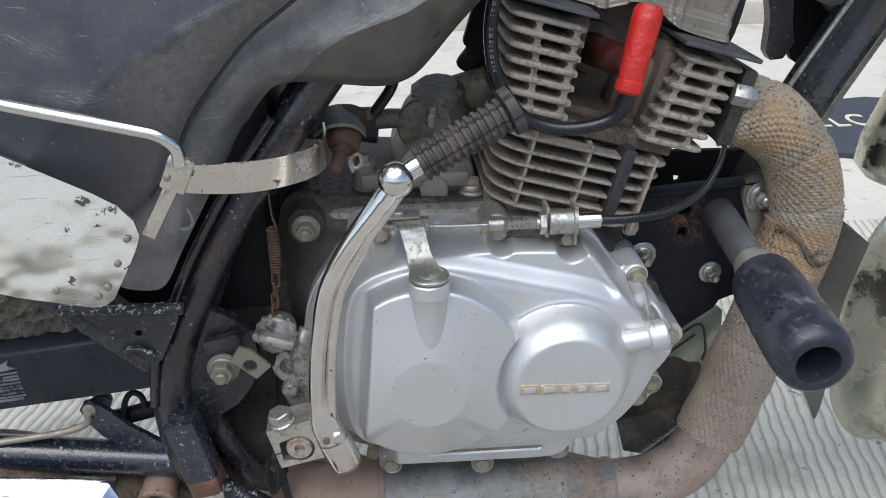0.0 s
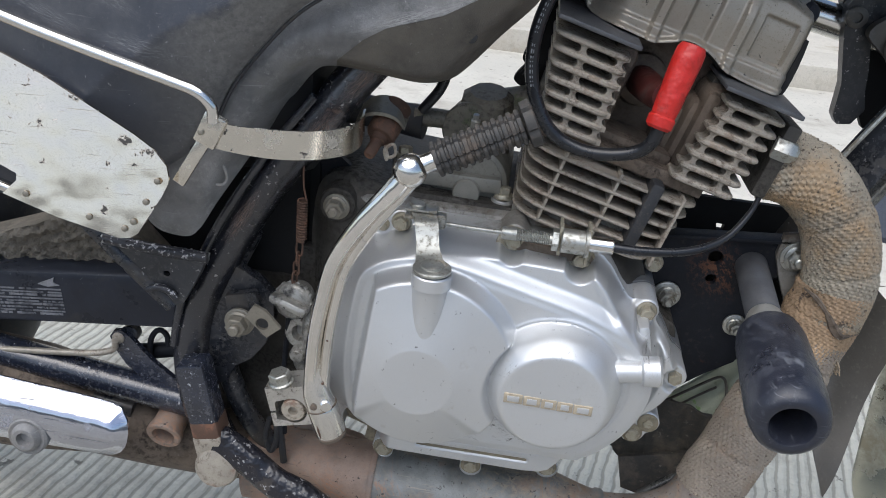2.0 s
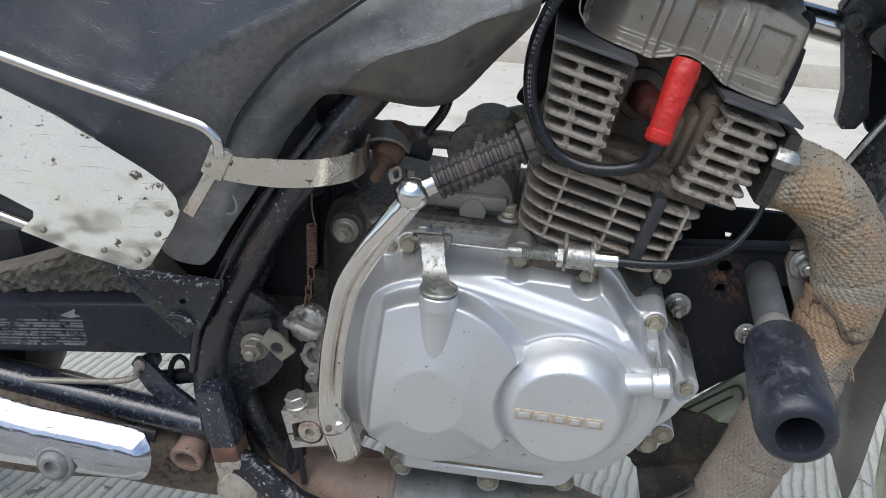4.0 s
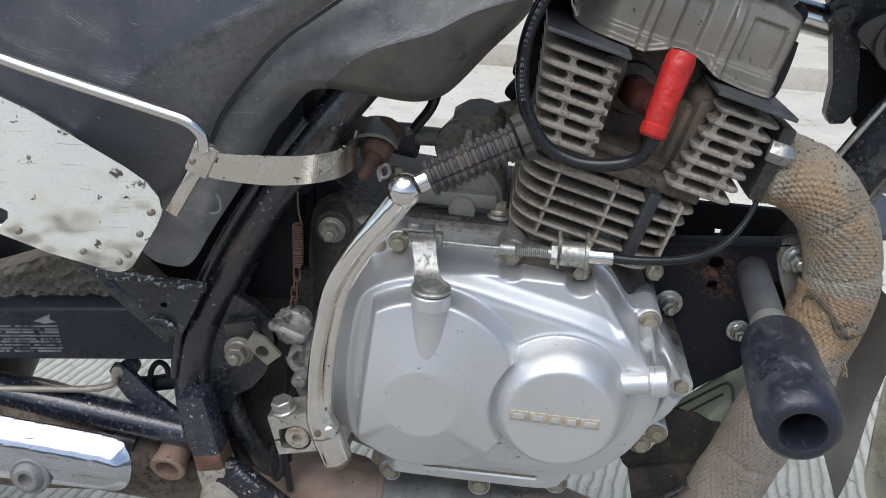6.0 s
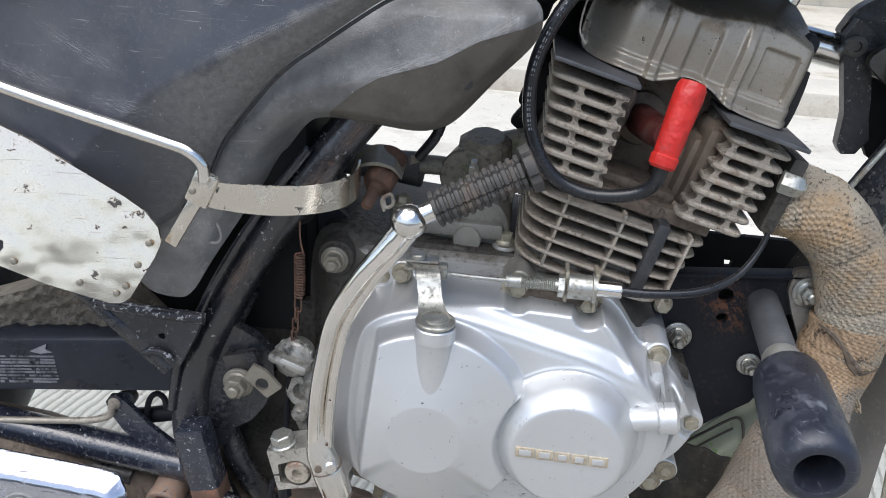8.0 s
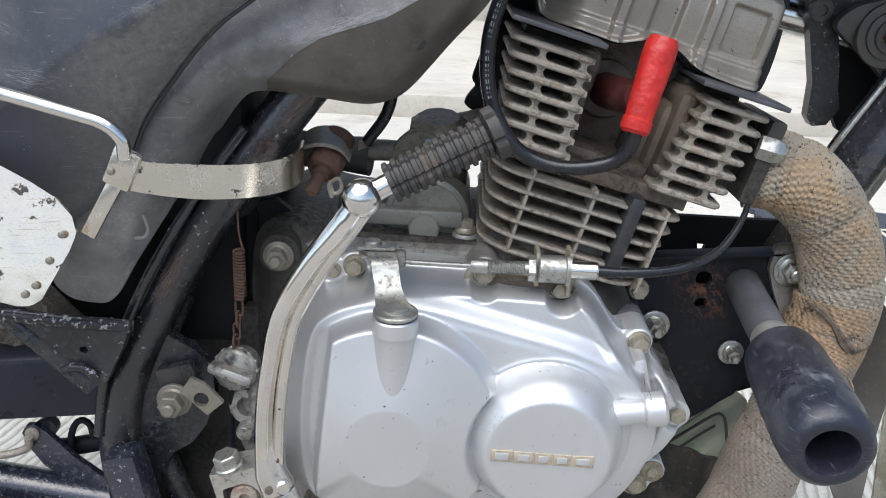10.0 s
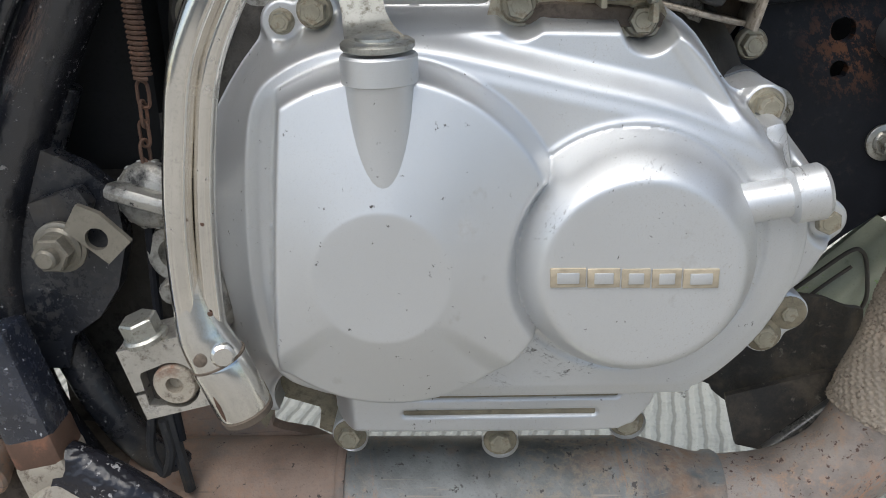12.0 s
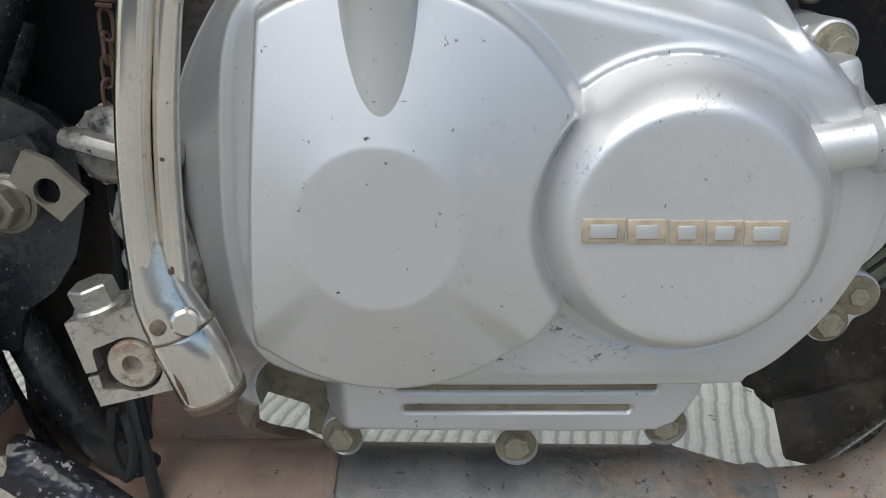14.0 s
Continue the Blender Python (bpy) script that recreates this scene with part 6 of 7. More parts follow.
def leg_guard():
    out = [(-0.4404, 0.5723), (-0.2896, 0.5112), (-0.2454, 0.4932), (-0.1863, 0.4632), (-0.1737, 0.4555), (-0.1649, 0.4462), (-0.1623, 0.4372), (-0.1656, 0.4285), (-0.1792, 0.4032), (-0.1844, 0.4000), (-0.1913, 0.3995),
           (-0.2308, 0.4089), (-0.2655, 0.4202), (-0.2548, 0.4317), (-0.2776, 0.4417), (-0.3221, 0.4591), (-0.4211, 0.4979)]
    s = Shape().plate(out, 0.5095, 0.0018, 0.003, yfun=lambda x, z: 0.5050 + 0.30 * (z - 0.455 + 0.35 * (x + 0.2)))
    g = part("leg_guard", s, M_POLISHED, moto, "polished dented steel leg guard plate with dark specks")
    part("rim_bar", Shape().tube([(-0.43, 0.505, 0.566), (-0.340, 0.505, 0.547), (-0.278, 0.505, 0.5325), (-0.242, 0.505, 0.5225), (-0.207, 0.505, 0.5135), (-0.158, 0.505, 0.5015), (-0.1430, 0.505, 0.4970), (-0.1350, 0.506, 0.4890), (-0.1345, 0.507, 0.4790)], 0.0037, 16), M_CHROME, g, "thin chrome bar")
    part("lower_bar", Shape().tube([(-0.43, 0.515, 0.455), (-0.33, 0.513, 0.428), (-0.268, 0.512, 0.411)], 0.004, 12), M_CHROME, g)
    # riveted bracket and strap that passes behind the frame tube
    m = Matrix.Translation((-0.1375, 0.5105, 0.472)) @ Matrix.Rotation(radians(24), 4, 'Y')
    part("bracket", Shape().box((-0.0075, -0.003, -0.010), (0.0075, 0.003, 0.012), 0.0015, m), M_STRAP, g, "riveted steel bracket")
    m = Matrix.Translation((-0.150, 0.5105, 0.450)) @ Matrix.Rotation(radians(30), 4, 'Y')
    part("stay", Shape().box((-0.0042, -0.0018, -0.018), (0.0042, 0.0018, 0.018), 0.001, m), M_STRAP, g)
    path = catmull([(-0.140, 0.513, 0.4705), (-0.125, 0.518, 0.4660), (-0.100, 0.530, 0.4620), (-0.078, 0.545, 0.4600), (-0.062, 0.562, 0.4600), (-0.0565, 0.580, 0.4610), (-0.0580, 0.602, 0.462)], 6)
    verts, faces, n = [], [], len(path)
    for i, p in enumerate(path):
        t = path[min(i + 1, n - 1)] - path[max(i - 1, 0)]
        nr = np.cross(t / np.linalg.norm(t), (0, 0, 1))
        hw = np.interp(i / n, (0, 0.15, 0.3, 1), (0.0095, 0.0088, 0.0098, 0.0100))
        for a, b in ((-1, -1), (1, -1), (1, 1), (-1, 1)):
            verts.append(p + nr * 0.0008 * b + np.array((0, 0, hw * a)))
    for i in range(n - 1):
        for k in range(4):
            q = (k + 1) % 4
            faces.append((4 * i + k, 4 * i + q, 4 * i + 4 + q, 4 * i + 4 + k))
    faces += [(0, 1, 2, 3), (4 * n - 4, 4 * n - 3, 4 * n - 2, 4 * n - 1)]
    part("strap", Shape().add(verts, faces), M_STRAP, g, "scratched bent steel strap")
    rv = Shape().lathe([(0.0022, 0), (0.002, 0.0009), (0.001, 0.0015), (0, 0.0015)], (0, 0, 0), (0, -1, 0), 12).mesh("rivet", M_TAB)
    for x, y, z in ((-0.1425, 0.5075, 0.4715), (-0.1325, 0.5115, 0.4725), (-0.1690, 0.5010, 0.4373), (-0.1755, 0.4975, 0.4235), (-0.1820, 0.4925, 0.4108), (-0.1875, 0.4910, 0.4060), (-0.2103, 0.4905, 0.4110), (-0.2506, 0.4890, 0.4215)):
        put("rivet", rv, g, Matrix.Translation((x, y, z)))


leg_guard()


# -- frame --
def frame_parts():
    tube = Shape().tube([(0.03, 0.640, 0.60), (-0.020, 0.615, 0.548), (-0.065, 0.601, 0.494), (-0.106, 0.598, 0.437), (-0.136, 0.597, 0.390), (-0.157, 0.596, 0.350), (-0.174, 0.594, 0.312), (-0.183, 0.592, 0.280), (-0.184, 0.590, 0.245), (-0.176, 0.588, 0.205), (-0.160, 0.590, 0.165)], 0.0165, 24, squash=lambda a: 1 + 0.10 * math.cos(2 * a))
    fr = part("frame_tube", tube, M_RUSTY, moto, "black frame tube with rust and chipped paint")
    s = Shape().tube([(-0.090, 0.583, 0.482), (-0.123, 0.581, 0.436), (-0.153, 0.579, 0.386), (-0.171, 0.578, 0.348), (-0.187, 0.577, 0.310), (-0.194, 0.576, 0.268)], 0.0036, 10)
    part("weld_seam", s, M_RUSTY, fr)
    s = Shape().tube([(-0.140, 0.604, 0.365), (-0.157, 0.602, 0.325), (-0.165, 0.600, 0.290), (-0.163, 0.599, 0.255), (-0.155, 0.60, 0.225), (-0.145, 0.60, 0.200), (-0.128, 0.605, 0.170), (-0.10, 0.61, 0.150)], 0.0090, 18)
    part("inner_tube", s, M_BLACK, fr)
    # gusset with its weld beads
    gs = part("gusset", Shape().plate([(-0.236, 0.361), (-0.160, 0.358), (-0.166, 0.342), (-0.178, 0.318), (-0.190, 0.312), (-0.204, 0.326)], 0.5585, 0.009, 0.0020, holes=[(-0.1905, 0.3405, 0.0028)]), M_GUSSET, fr, "chipped dusty black gusset plate")
    part("rolled_lip", Shape().tube([(-0.238, 0.5580, 0.3625), (-0.200, 0.5570, 0.3605), (-0.158, 0.5570, 0.3590)], 0.0042, 14), M_WELD, gs, "chipped rolled lip")
    part("cross_weld", Shape().tube([(-0.204, 0.5560, 0.3265), (-0.196, 0.5550, 0.3300), (-0.188, 0.5550, 0.3285), (-0.183, 0.5560, 0.3225)], 0.0028, 12), M_WELD, gs, "rough weld")
    rnd = random.Random(7)
    s = Shape()
    for i in range(26):
        x = -0.227 + i * 0.0024
        s.lathe([(0.0015, -0.002), (0.0024 + rnd.uniform(0, .001), 0), (0.0015, 0.0022), (0, 0.003)], (x, 0.560, 0.3595 + rnd.uniform(-.0008, .0008)), (0, -1, 0.3), 8)
    part("weld_bead", s, M_WELD, gs)
    s = Shape().tube([(-0.285, 0.572, 0.398), (-0.250, 0.567, 0.370), (-0.215, 0.565, 0.338), (-0.188, 0.566, 0.312)], 0.0085, 16, squash=lambda a: 1 + 0.12 * math.cos(2 * a))
    part("diagonal_strut", s, M_BLACK, fr)
    # pivot plate behind the tube
    s = Shape().plate([(-0.178, 0.345), (-0.150, 0.340), (-0.130, 0.330), (-0.118, 0.318), (-0.117, 0.295), (-0.124, 0.273), (-0.135, 0.258), (-0.150, 0.248), (-0.155, 0.231), (-0.178, 0.232)], 0.588, 0.010, 0.004)
    pp = part("pivot_plate", s, M_BLACK, fr, "black pivot plate")
    s = Shape().plate([(-0.135, 0.410), (-0.085, 0.420), (-0.060, 0.400), (-0.062, 0.375), (-0.085, 0.365), (-0.10, 0.385), (-0.125, 0.39)], 0.646, 0.006, 0.004)
    part("rear_mount_plate", s, M_DARK, fr, "black rear mounting plate")
    put("nut", NUT_DULL, pp, Matrix.Translation((-0.1405, 0.576, 0.2985)) @ Matrix.Scale(1.15, 4))
    part("washer", Shape().lathe([(0.0105, -0.002), (0.0105, 0.0012), (0.0098, 0.0018), (0.005, 0.0018)], (-0.1405, 0.5775, 0.2985), (0, -1, 0), 28), M_BOLT, pp)
    s = Shape().plate([(-0.153, 0.3175), (-0.130, 0.3240), (-0.126, 0.3160), (-0.136, 0.2950), (-0.150, 0.2970)], 0.578, 0.008, 0.002)
    part("bolt_tab", s, M_BLACK, pp)
    s = Shape().plate([(-0.126, 0.3210), (-0.117, 0.3170), (-0.1050, 0.3040), (-0.1160, 0.2940), (-0.1330, 0.3100)], 0.565, 0.003, 0.0016, holes=[(-0.1195, 0.3055, 0.0050)])
    part("worn_tab", s, M_TAB, pp, "worn bare steel tab with a hole")
    s = Shape().plate([(-0.180, 0.345), (-0.085, 0.345), (-0.085, 0.215), (-0.118, 0.192), (-0.128, 0.155), (-0.180, 0.140)], 0.640, 0.010, 0.004, yfun=lambda x, z: 0.628 + 0.003 * np.sin(x * 90) * np.sin(z * 70))
    part("frame_web", s, M_OILY_SHADED, fr, "dark oily frame web")
    # Near-black block added where the frame's inside lies in shade.
    part("battery_tray", Shape().box((-0.27, 0.625, 0.316), (-0.105, 0.73, 0.46), 0.008), M_SHADED_BLACK, moto, "near-black block added to fill the dark frame gap")
    # brake light spring on its chain
    pts = [(-0.0975 + 0.0034 * math.cos(a * 0.9), 0.588 + 0.0034 * math.sin(a * 0.9), 0.402 - a * 0.9 / (2 * math.pi) * 0.0021) for a in range(0, 112)]
    sp = part("return_spring", Shape().tube(pts, 0.0009, 6, 1), M_RUST_DARK, moto, "thin rusty return spring")
    part("spring_wire", Shape().tube([(-0.0975, 0.588, 0.440), (-0.0970, 0.588, 0.415), (-0.0945, 0.588, 0.402)], 0.0007, 6), M_RUST_DARK, sp)
    for k in range(5):
        s = Shape()
        z = 0.362 - k * 0.0085
        a = k * 1.4
        dx, dy = 0.0022 * math.cos(a), 0.0022 * math.sin(a)
        x = -0.0985 - k * 0.0010
        s.tube([(x - dx, .588 - dy, z + 0.004), (x - dx, .588 - dy, z - 0.004), (x + dx * .3, .588 + dy * .3, z - 0.0058), (x + dx, .588 + dy, z - 0.004), (x + dx, .588 + dy, z + 0.004), (x - dx * .3, .588 - dy * .3, z + 0.0058), (x - dx, .588 - dy, z + 0.004)], 0.0008, 6, 3)
        part("chain_link", s, M_RUST_DARK, sp)
    s = Shape().tube([(-0.1035, 0.588, 0.325), (-0.106, 0.588, 0.29), (-0.108, 0.588, 0.24), (-0.106, 0.588, 0.19)], 0.0022, 8)
    part("pull_rod", s, M_DARK, sp)
    # footrest hanger, its bolt, the lower bar
    m = Matrix.Translation((-0.1655, 0.560, 0.224)) @ Matrix.Rotation(radians(-12), 4, 'Y')
    hg = part("footrest_hanger", Shape().box((-0.0115, -0.007, -0.052), (0.0115, 0.016, 0.042), 0.003, m), M_STAY, moto, "rusty black footrest hanger with worn bare end")
    part("rust_band", Shape().box((-0.0118, -0.0074, -0.0300), (0.0118, 0.0163, -0.0090), 0.003, m), M_RUST_DARK, hg, "red-brown rust band")
    part("bare_patch", Shape().box((-0.0122, -0.0078, -0.0525), (0.0122, 0.0166, -0.0230), 0.003, m), M_BARE, hg, "bare worn lower end")
    s = Shape().lathe([(0.0185, -0.012), (0.0180, 0.004), (0.0160, 0.0075), (0.012, 0.0085), (0, 0.0085)], (-0.1515, 0.556, 0.173), (0.1, -1, 0.2), 28)
    part("worn_end", s, M_BARE, hg, "worn bare steel pivot end")
    s = Shape().tube([(-0.153, 0.564, 0.193), (-0.140, 0.562, 0.188), (-0.126, 0.560, 0.180), (-0.104, 0.556, 0.166), (-0.082, 0.553, 0.158), (-0.058, 0.551, 0.146), (-0.030, 0.549, 0.138), (-0.012, 0.548, 0.118)], [0.013, 0.0125, 0.0125, 0.0125, 0.014, 0.0125, 0.0145, 0.014], 20, squash=lambda a: 1 + 0.10 * math.cos(3 * a + 0.6))
    part("lower_bar", s, M_LUMPY, hg, "glossy chipped black footrest bar")
    s = Shape().lathe([(0.014, -0.01), (0.0135, 0.004), (0.011, 0.006), (0, 0.006)], (-0.058, 0.539, 0.142), (0.1, -1, 0.35), 24)
    part("bar_bolt", s, M_CAST, hg)
    s = Shape().tube([(-0.118, 0.585, 0.205), (-0.121, 0.585, 0.185), (-0.1165, 0.585, 0.172), (-0.1115, 0.585, 0.185), (-0.113, 0.585, 0.203)], 0.0024, 8)
    s.tube([(-0.113, 0.588, 0.245), (-0.110, 0.588, 0.20), (-0.106, 0.588, 0.160)], 0.003, 8)
    part("hanging_wire", s, M_RUBBER, moto, "black wires hanging under the engine")
    # brake pedal pad
    pd = Shape().lathe([(0.016, -0.010), (0.0190, -0.002), (0.0190, 0.0005), (0.0180, 0.0015), (0, 0.0015)], (0.0705, 0.5, 0.1905), (0, -0.25, 1), 32)
    ped = part("brake_pedal", pd, M_ZINC, moto, "knurled bright metal brake pedal pad")
    kn = Shape()
    for i in range(-5, 6):
        for j in range(-5, 6):
            x, y = (i + 0.5 * (j % 2)) * 0.0038, j * 0.0029
            if math.hypot(x, y) < 0.0168:
                kn.lathe([(0.0020, 0), (0.0007, 0.0016), (0, 0.0016)], (0.0705 + x, 0.5 + y - 0.0004, 0.1918 + y * 0.25), (0, -0.25, 1), 4)
    part("knurling", kn, M_CHROME, ped)
    part("pedal_arm", Shape().tube([(0.0705, 0.503, 0.183), (0.050, 0.520, 0.120), (0.010, 0.545, 0.100), (-0.050, 0.560, 0.110), (-0.12, 0.575, 0.16)], 0.007, 12), M_BLACK, ped)


frame_parts()


# -- swing arm, muffler and rear linkage --
def rear():
    m = Matrix.Translation((-0.32, 0.60, 0.288)) @ Matrix.Rotation(radians(-6.5), 4, 'Y')
    sw = part("swing_arm", Shape().box((-0.16, -0.020, -0.0235), (0.130, 0.020, 0.0235), 0.006, m), M_SWING, moto, "black box-section swing arm with worn white label")
    rnd = random.Random(3)
    for k in range(9):
        x = -0.060
        while x < 0.032:
            q = min(rnd.choice((rnd.uniform(0.002, 0.006), rnd.uniform(0.012, 0.04))), 0.034 - x)
            part("label_bar", Shape().box((x, -0.0206, 0.0078 - k * 0.0028), (x + q, -0.0196, 0.0092 - k * 0.0028 + 0.0006 * (k % 3 == 2)), 0.0001, m), M_LABEL, sw)
            x += q + rnd.choice((0.001, 0.001, 0.004))
    wing = Shape().plate([(0.016, 0.0135), (0.031, 0.0195), (0.029, 0.0150), (0.034, 0.0125), (0.024, 0.0112)], -0.0212, 0.001, 0.0008, place=lambda x, y, z: m @ Vector((x, y, z)))
    part("label_mark", wing, M_PRINT, sw)
    mud = catmull([(-0.46, 0.300), (-0.40, 0.312), (-0.34, 0.333), (-0.285, 0.356), (-0.255, 0.366), (-0.225, 0.340), (-0.215, 0.318), (-0.30, 0.308), (-0.46, 0.285)], 4, True)
    f = poly_sdf(mud)

    def yfun(x, z):
        return 0.604 + 0.004 * np.sin(x * 210 + 3 * np.sin(z * 160)) * np.sin(z * 240) + 0.002 * np.sin(x * 700) * np.sin(z * 610)

    part("chain_case", Shape().sheet(f, yfun, (-0.47, -0.2, 0.28, 0.375), 0.002, back=0.64), M_MUD, moto, "mud-caked chain case")
    part("lower_stay", Shape().tube([(-0.24, 0.597, 0.184), (-0.30, 0.597, 0.193), (-0.40, 0.597, 0.207), (-0.48, 0.597, 0.218)], 0.009, 16), M_BLACK, moto, "black lower tube beside the muffler")
    part("rear_stay", Shape().tube([(-0.175, 0.593, 0.2020), (-0.28, 0.593, 0.2160), (-0.38, 0.593, 0.2290), (-0.48, 0.593, 0.2425)], 0.0135, 20), M_STAY, moto, "glossy black tube with chipped paint")
    part("subframe_tube", Shape().tube([(-0.46, 0.57, 0.372), (-0.36, 0.575, 0.400), (-0.27, 0.58, 0.43)], 0.014, 18), M_BLACK, moto, "black rear subframe tube")
    # muffler with chrome heat shield
    mf = part("muffler", Shape().tube([(-0.46, 0.600, 0.185), (-0.33, 0.605, 0.176), (-0.275, 0.612, 0.163), (-0.205, 0.622, 0.148), (-0.14, 0.637, 0.136)], [0.050, 0.046, 0.036, 0.034, 0.0335], 40), M_BROWN_CAST, moto, "brown-stained muffler with chrome heat shield")
    o = catmull([(-0.47, 0.153), (-0.33, 0.160), (-0.255, 0.165), (-0.236, 0.171), (-0.2255, 0.184), (-0.2230, 0.199), (-0.2280, 0.2105), (-0.243, 0.2175), (-0.33, 0.2250), (-0.47, 0.238)], 5, True)
    f = poly_sdf(o)

    def shield(x, z):
        c = 0.186 - (x + 0.22) * 0.07
        return 0.541 - 0.06 * (z - c) + 13.0 * (z - c) ** 2 + 0.006 * smooth(1 + f(x, z) / 0.018) ** 2

    sh = part("heat_shield", Shape().sheet(f, shield, (-0.48, -0.205, 0.140, 0.250), 0.0016, thick=0.002), M_SHIELD, mf, "chrome heat shield", 60)
    part("shield_screw", Shape().lathe([(0.0165, -0.004), (0.0165, 0.001), (0.0150, 0.0025), (0.0125, 0.0020), (0.0115, 0.005), (0.0090, 0.007), (0.0062, 0.007), (0.0055, 0.001), (0, 0.001)], (-0.3040, 0.5410, 0.1840), (0, -1, 0.1), 32), M_DUSTY_PLASTIC, sh, "grey rubber-mounted screw")
    # rusty open tube end
    part("tube_boss", Shape().lathe([(0.0125, -0.05), (0.0135, -0.006), (0.0150, 0.0), (0.0150, 0.004), (0.0135, 0.0055), (0.0098, 0.0050), (0.0092, 0.001), (0.009, -0.012), (0, -0.012)], (-0.2050, 0.578, 0.1800), (-0.05, -1, -0.30), 32), M_PIPE_BROWN, moto, "rusty open tube end")
    # brake rod and lever
    rod = part("brake_rod", Shape().tube([(-0.46, 0.585, 0.218), (-0.348, 0.585, 0.232), (-0.277, 0.585, 0.2405), (-0.256, 0.585, 0.2455), (-0.248, 0.584, 0.2510), (-0.2455, 0.581, 0.2600)], 0.0028, 12), M_BARE, moto, "bare steel brake rod hooked into its lever")
    s = Shape().plate([(-0.2535, 0.259), (-0.2500, 0.2645), (-0.2430, 0.2655), (-0.2360, 0.260), (-0.2190, 0.2415), (-0.197, 0.2240), (-0.198, 0.215), (-0.228, 0.2240), (-0.240, 0.2330), (-0.2480, 0.2450)], 0.588, 0.005, 0.0014)
    lv = part("brake_lever", s, M_STAY, rod, "black forged brake lever")
    part("clevis_pin", Shape().lathe([(0.0050, -0.004), (0.0050, 0.001), (0.0042, 0.002), (0, 0.002)], (-0.2462, 0.588, 0.2585), (0, -1, 0.1), 20), M_BARE, lv)
    part("lever_boss", Shape().lathe([(0.0075, -0.004), (0.0078, 0.004), (0.0068, 0.005), (0, 0.005)], (-0.2400, 0.598, 0.2590), (0, -1, 0), 24), M_BLACK, lv)
    s = Shape().tube([(-0.2260, 0.60, 0.232), (-0.2250, 0.60, 0.250), (-0.2210, 0.60, 0.2605), (-0.2155, 0.60, 0.2640), (-0.2105, 0.60, 0.2600), (-0.2090, 0.60, 0.2500)], 0.0024, 10)
    s.tube([(-0.244, 0.610, 0.233), (-0.225, 0.610, 0.2370), (-0.195, 0.610, 0.2445)], 0.0068, 14)
    part("hook", s, M_DARK, rod)
    # near-black fills added for the shaded inside beyond the swing arm
    part("inner_mudguard", Shape().box((-0.50, 0.735, 0.315), (-0.12, 0.75, 0.64), 0.01), M_SHADED_BLACK, moto, "near-black sheet added to fill the dark beyond")
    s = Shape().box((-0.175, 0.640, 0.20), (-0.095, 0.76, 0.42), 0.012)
    part("swing_pivot_block", s, M_SHADED_BLACK, moto, "near-black block added to fill the dark round the pivot")


rear()


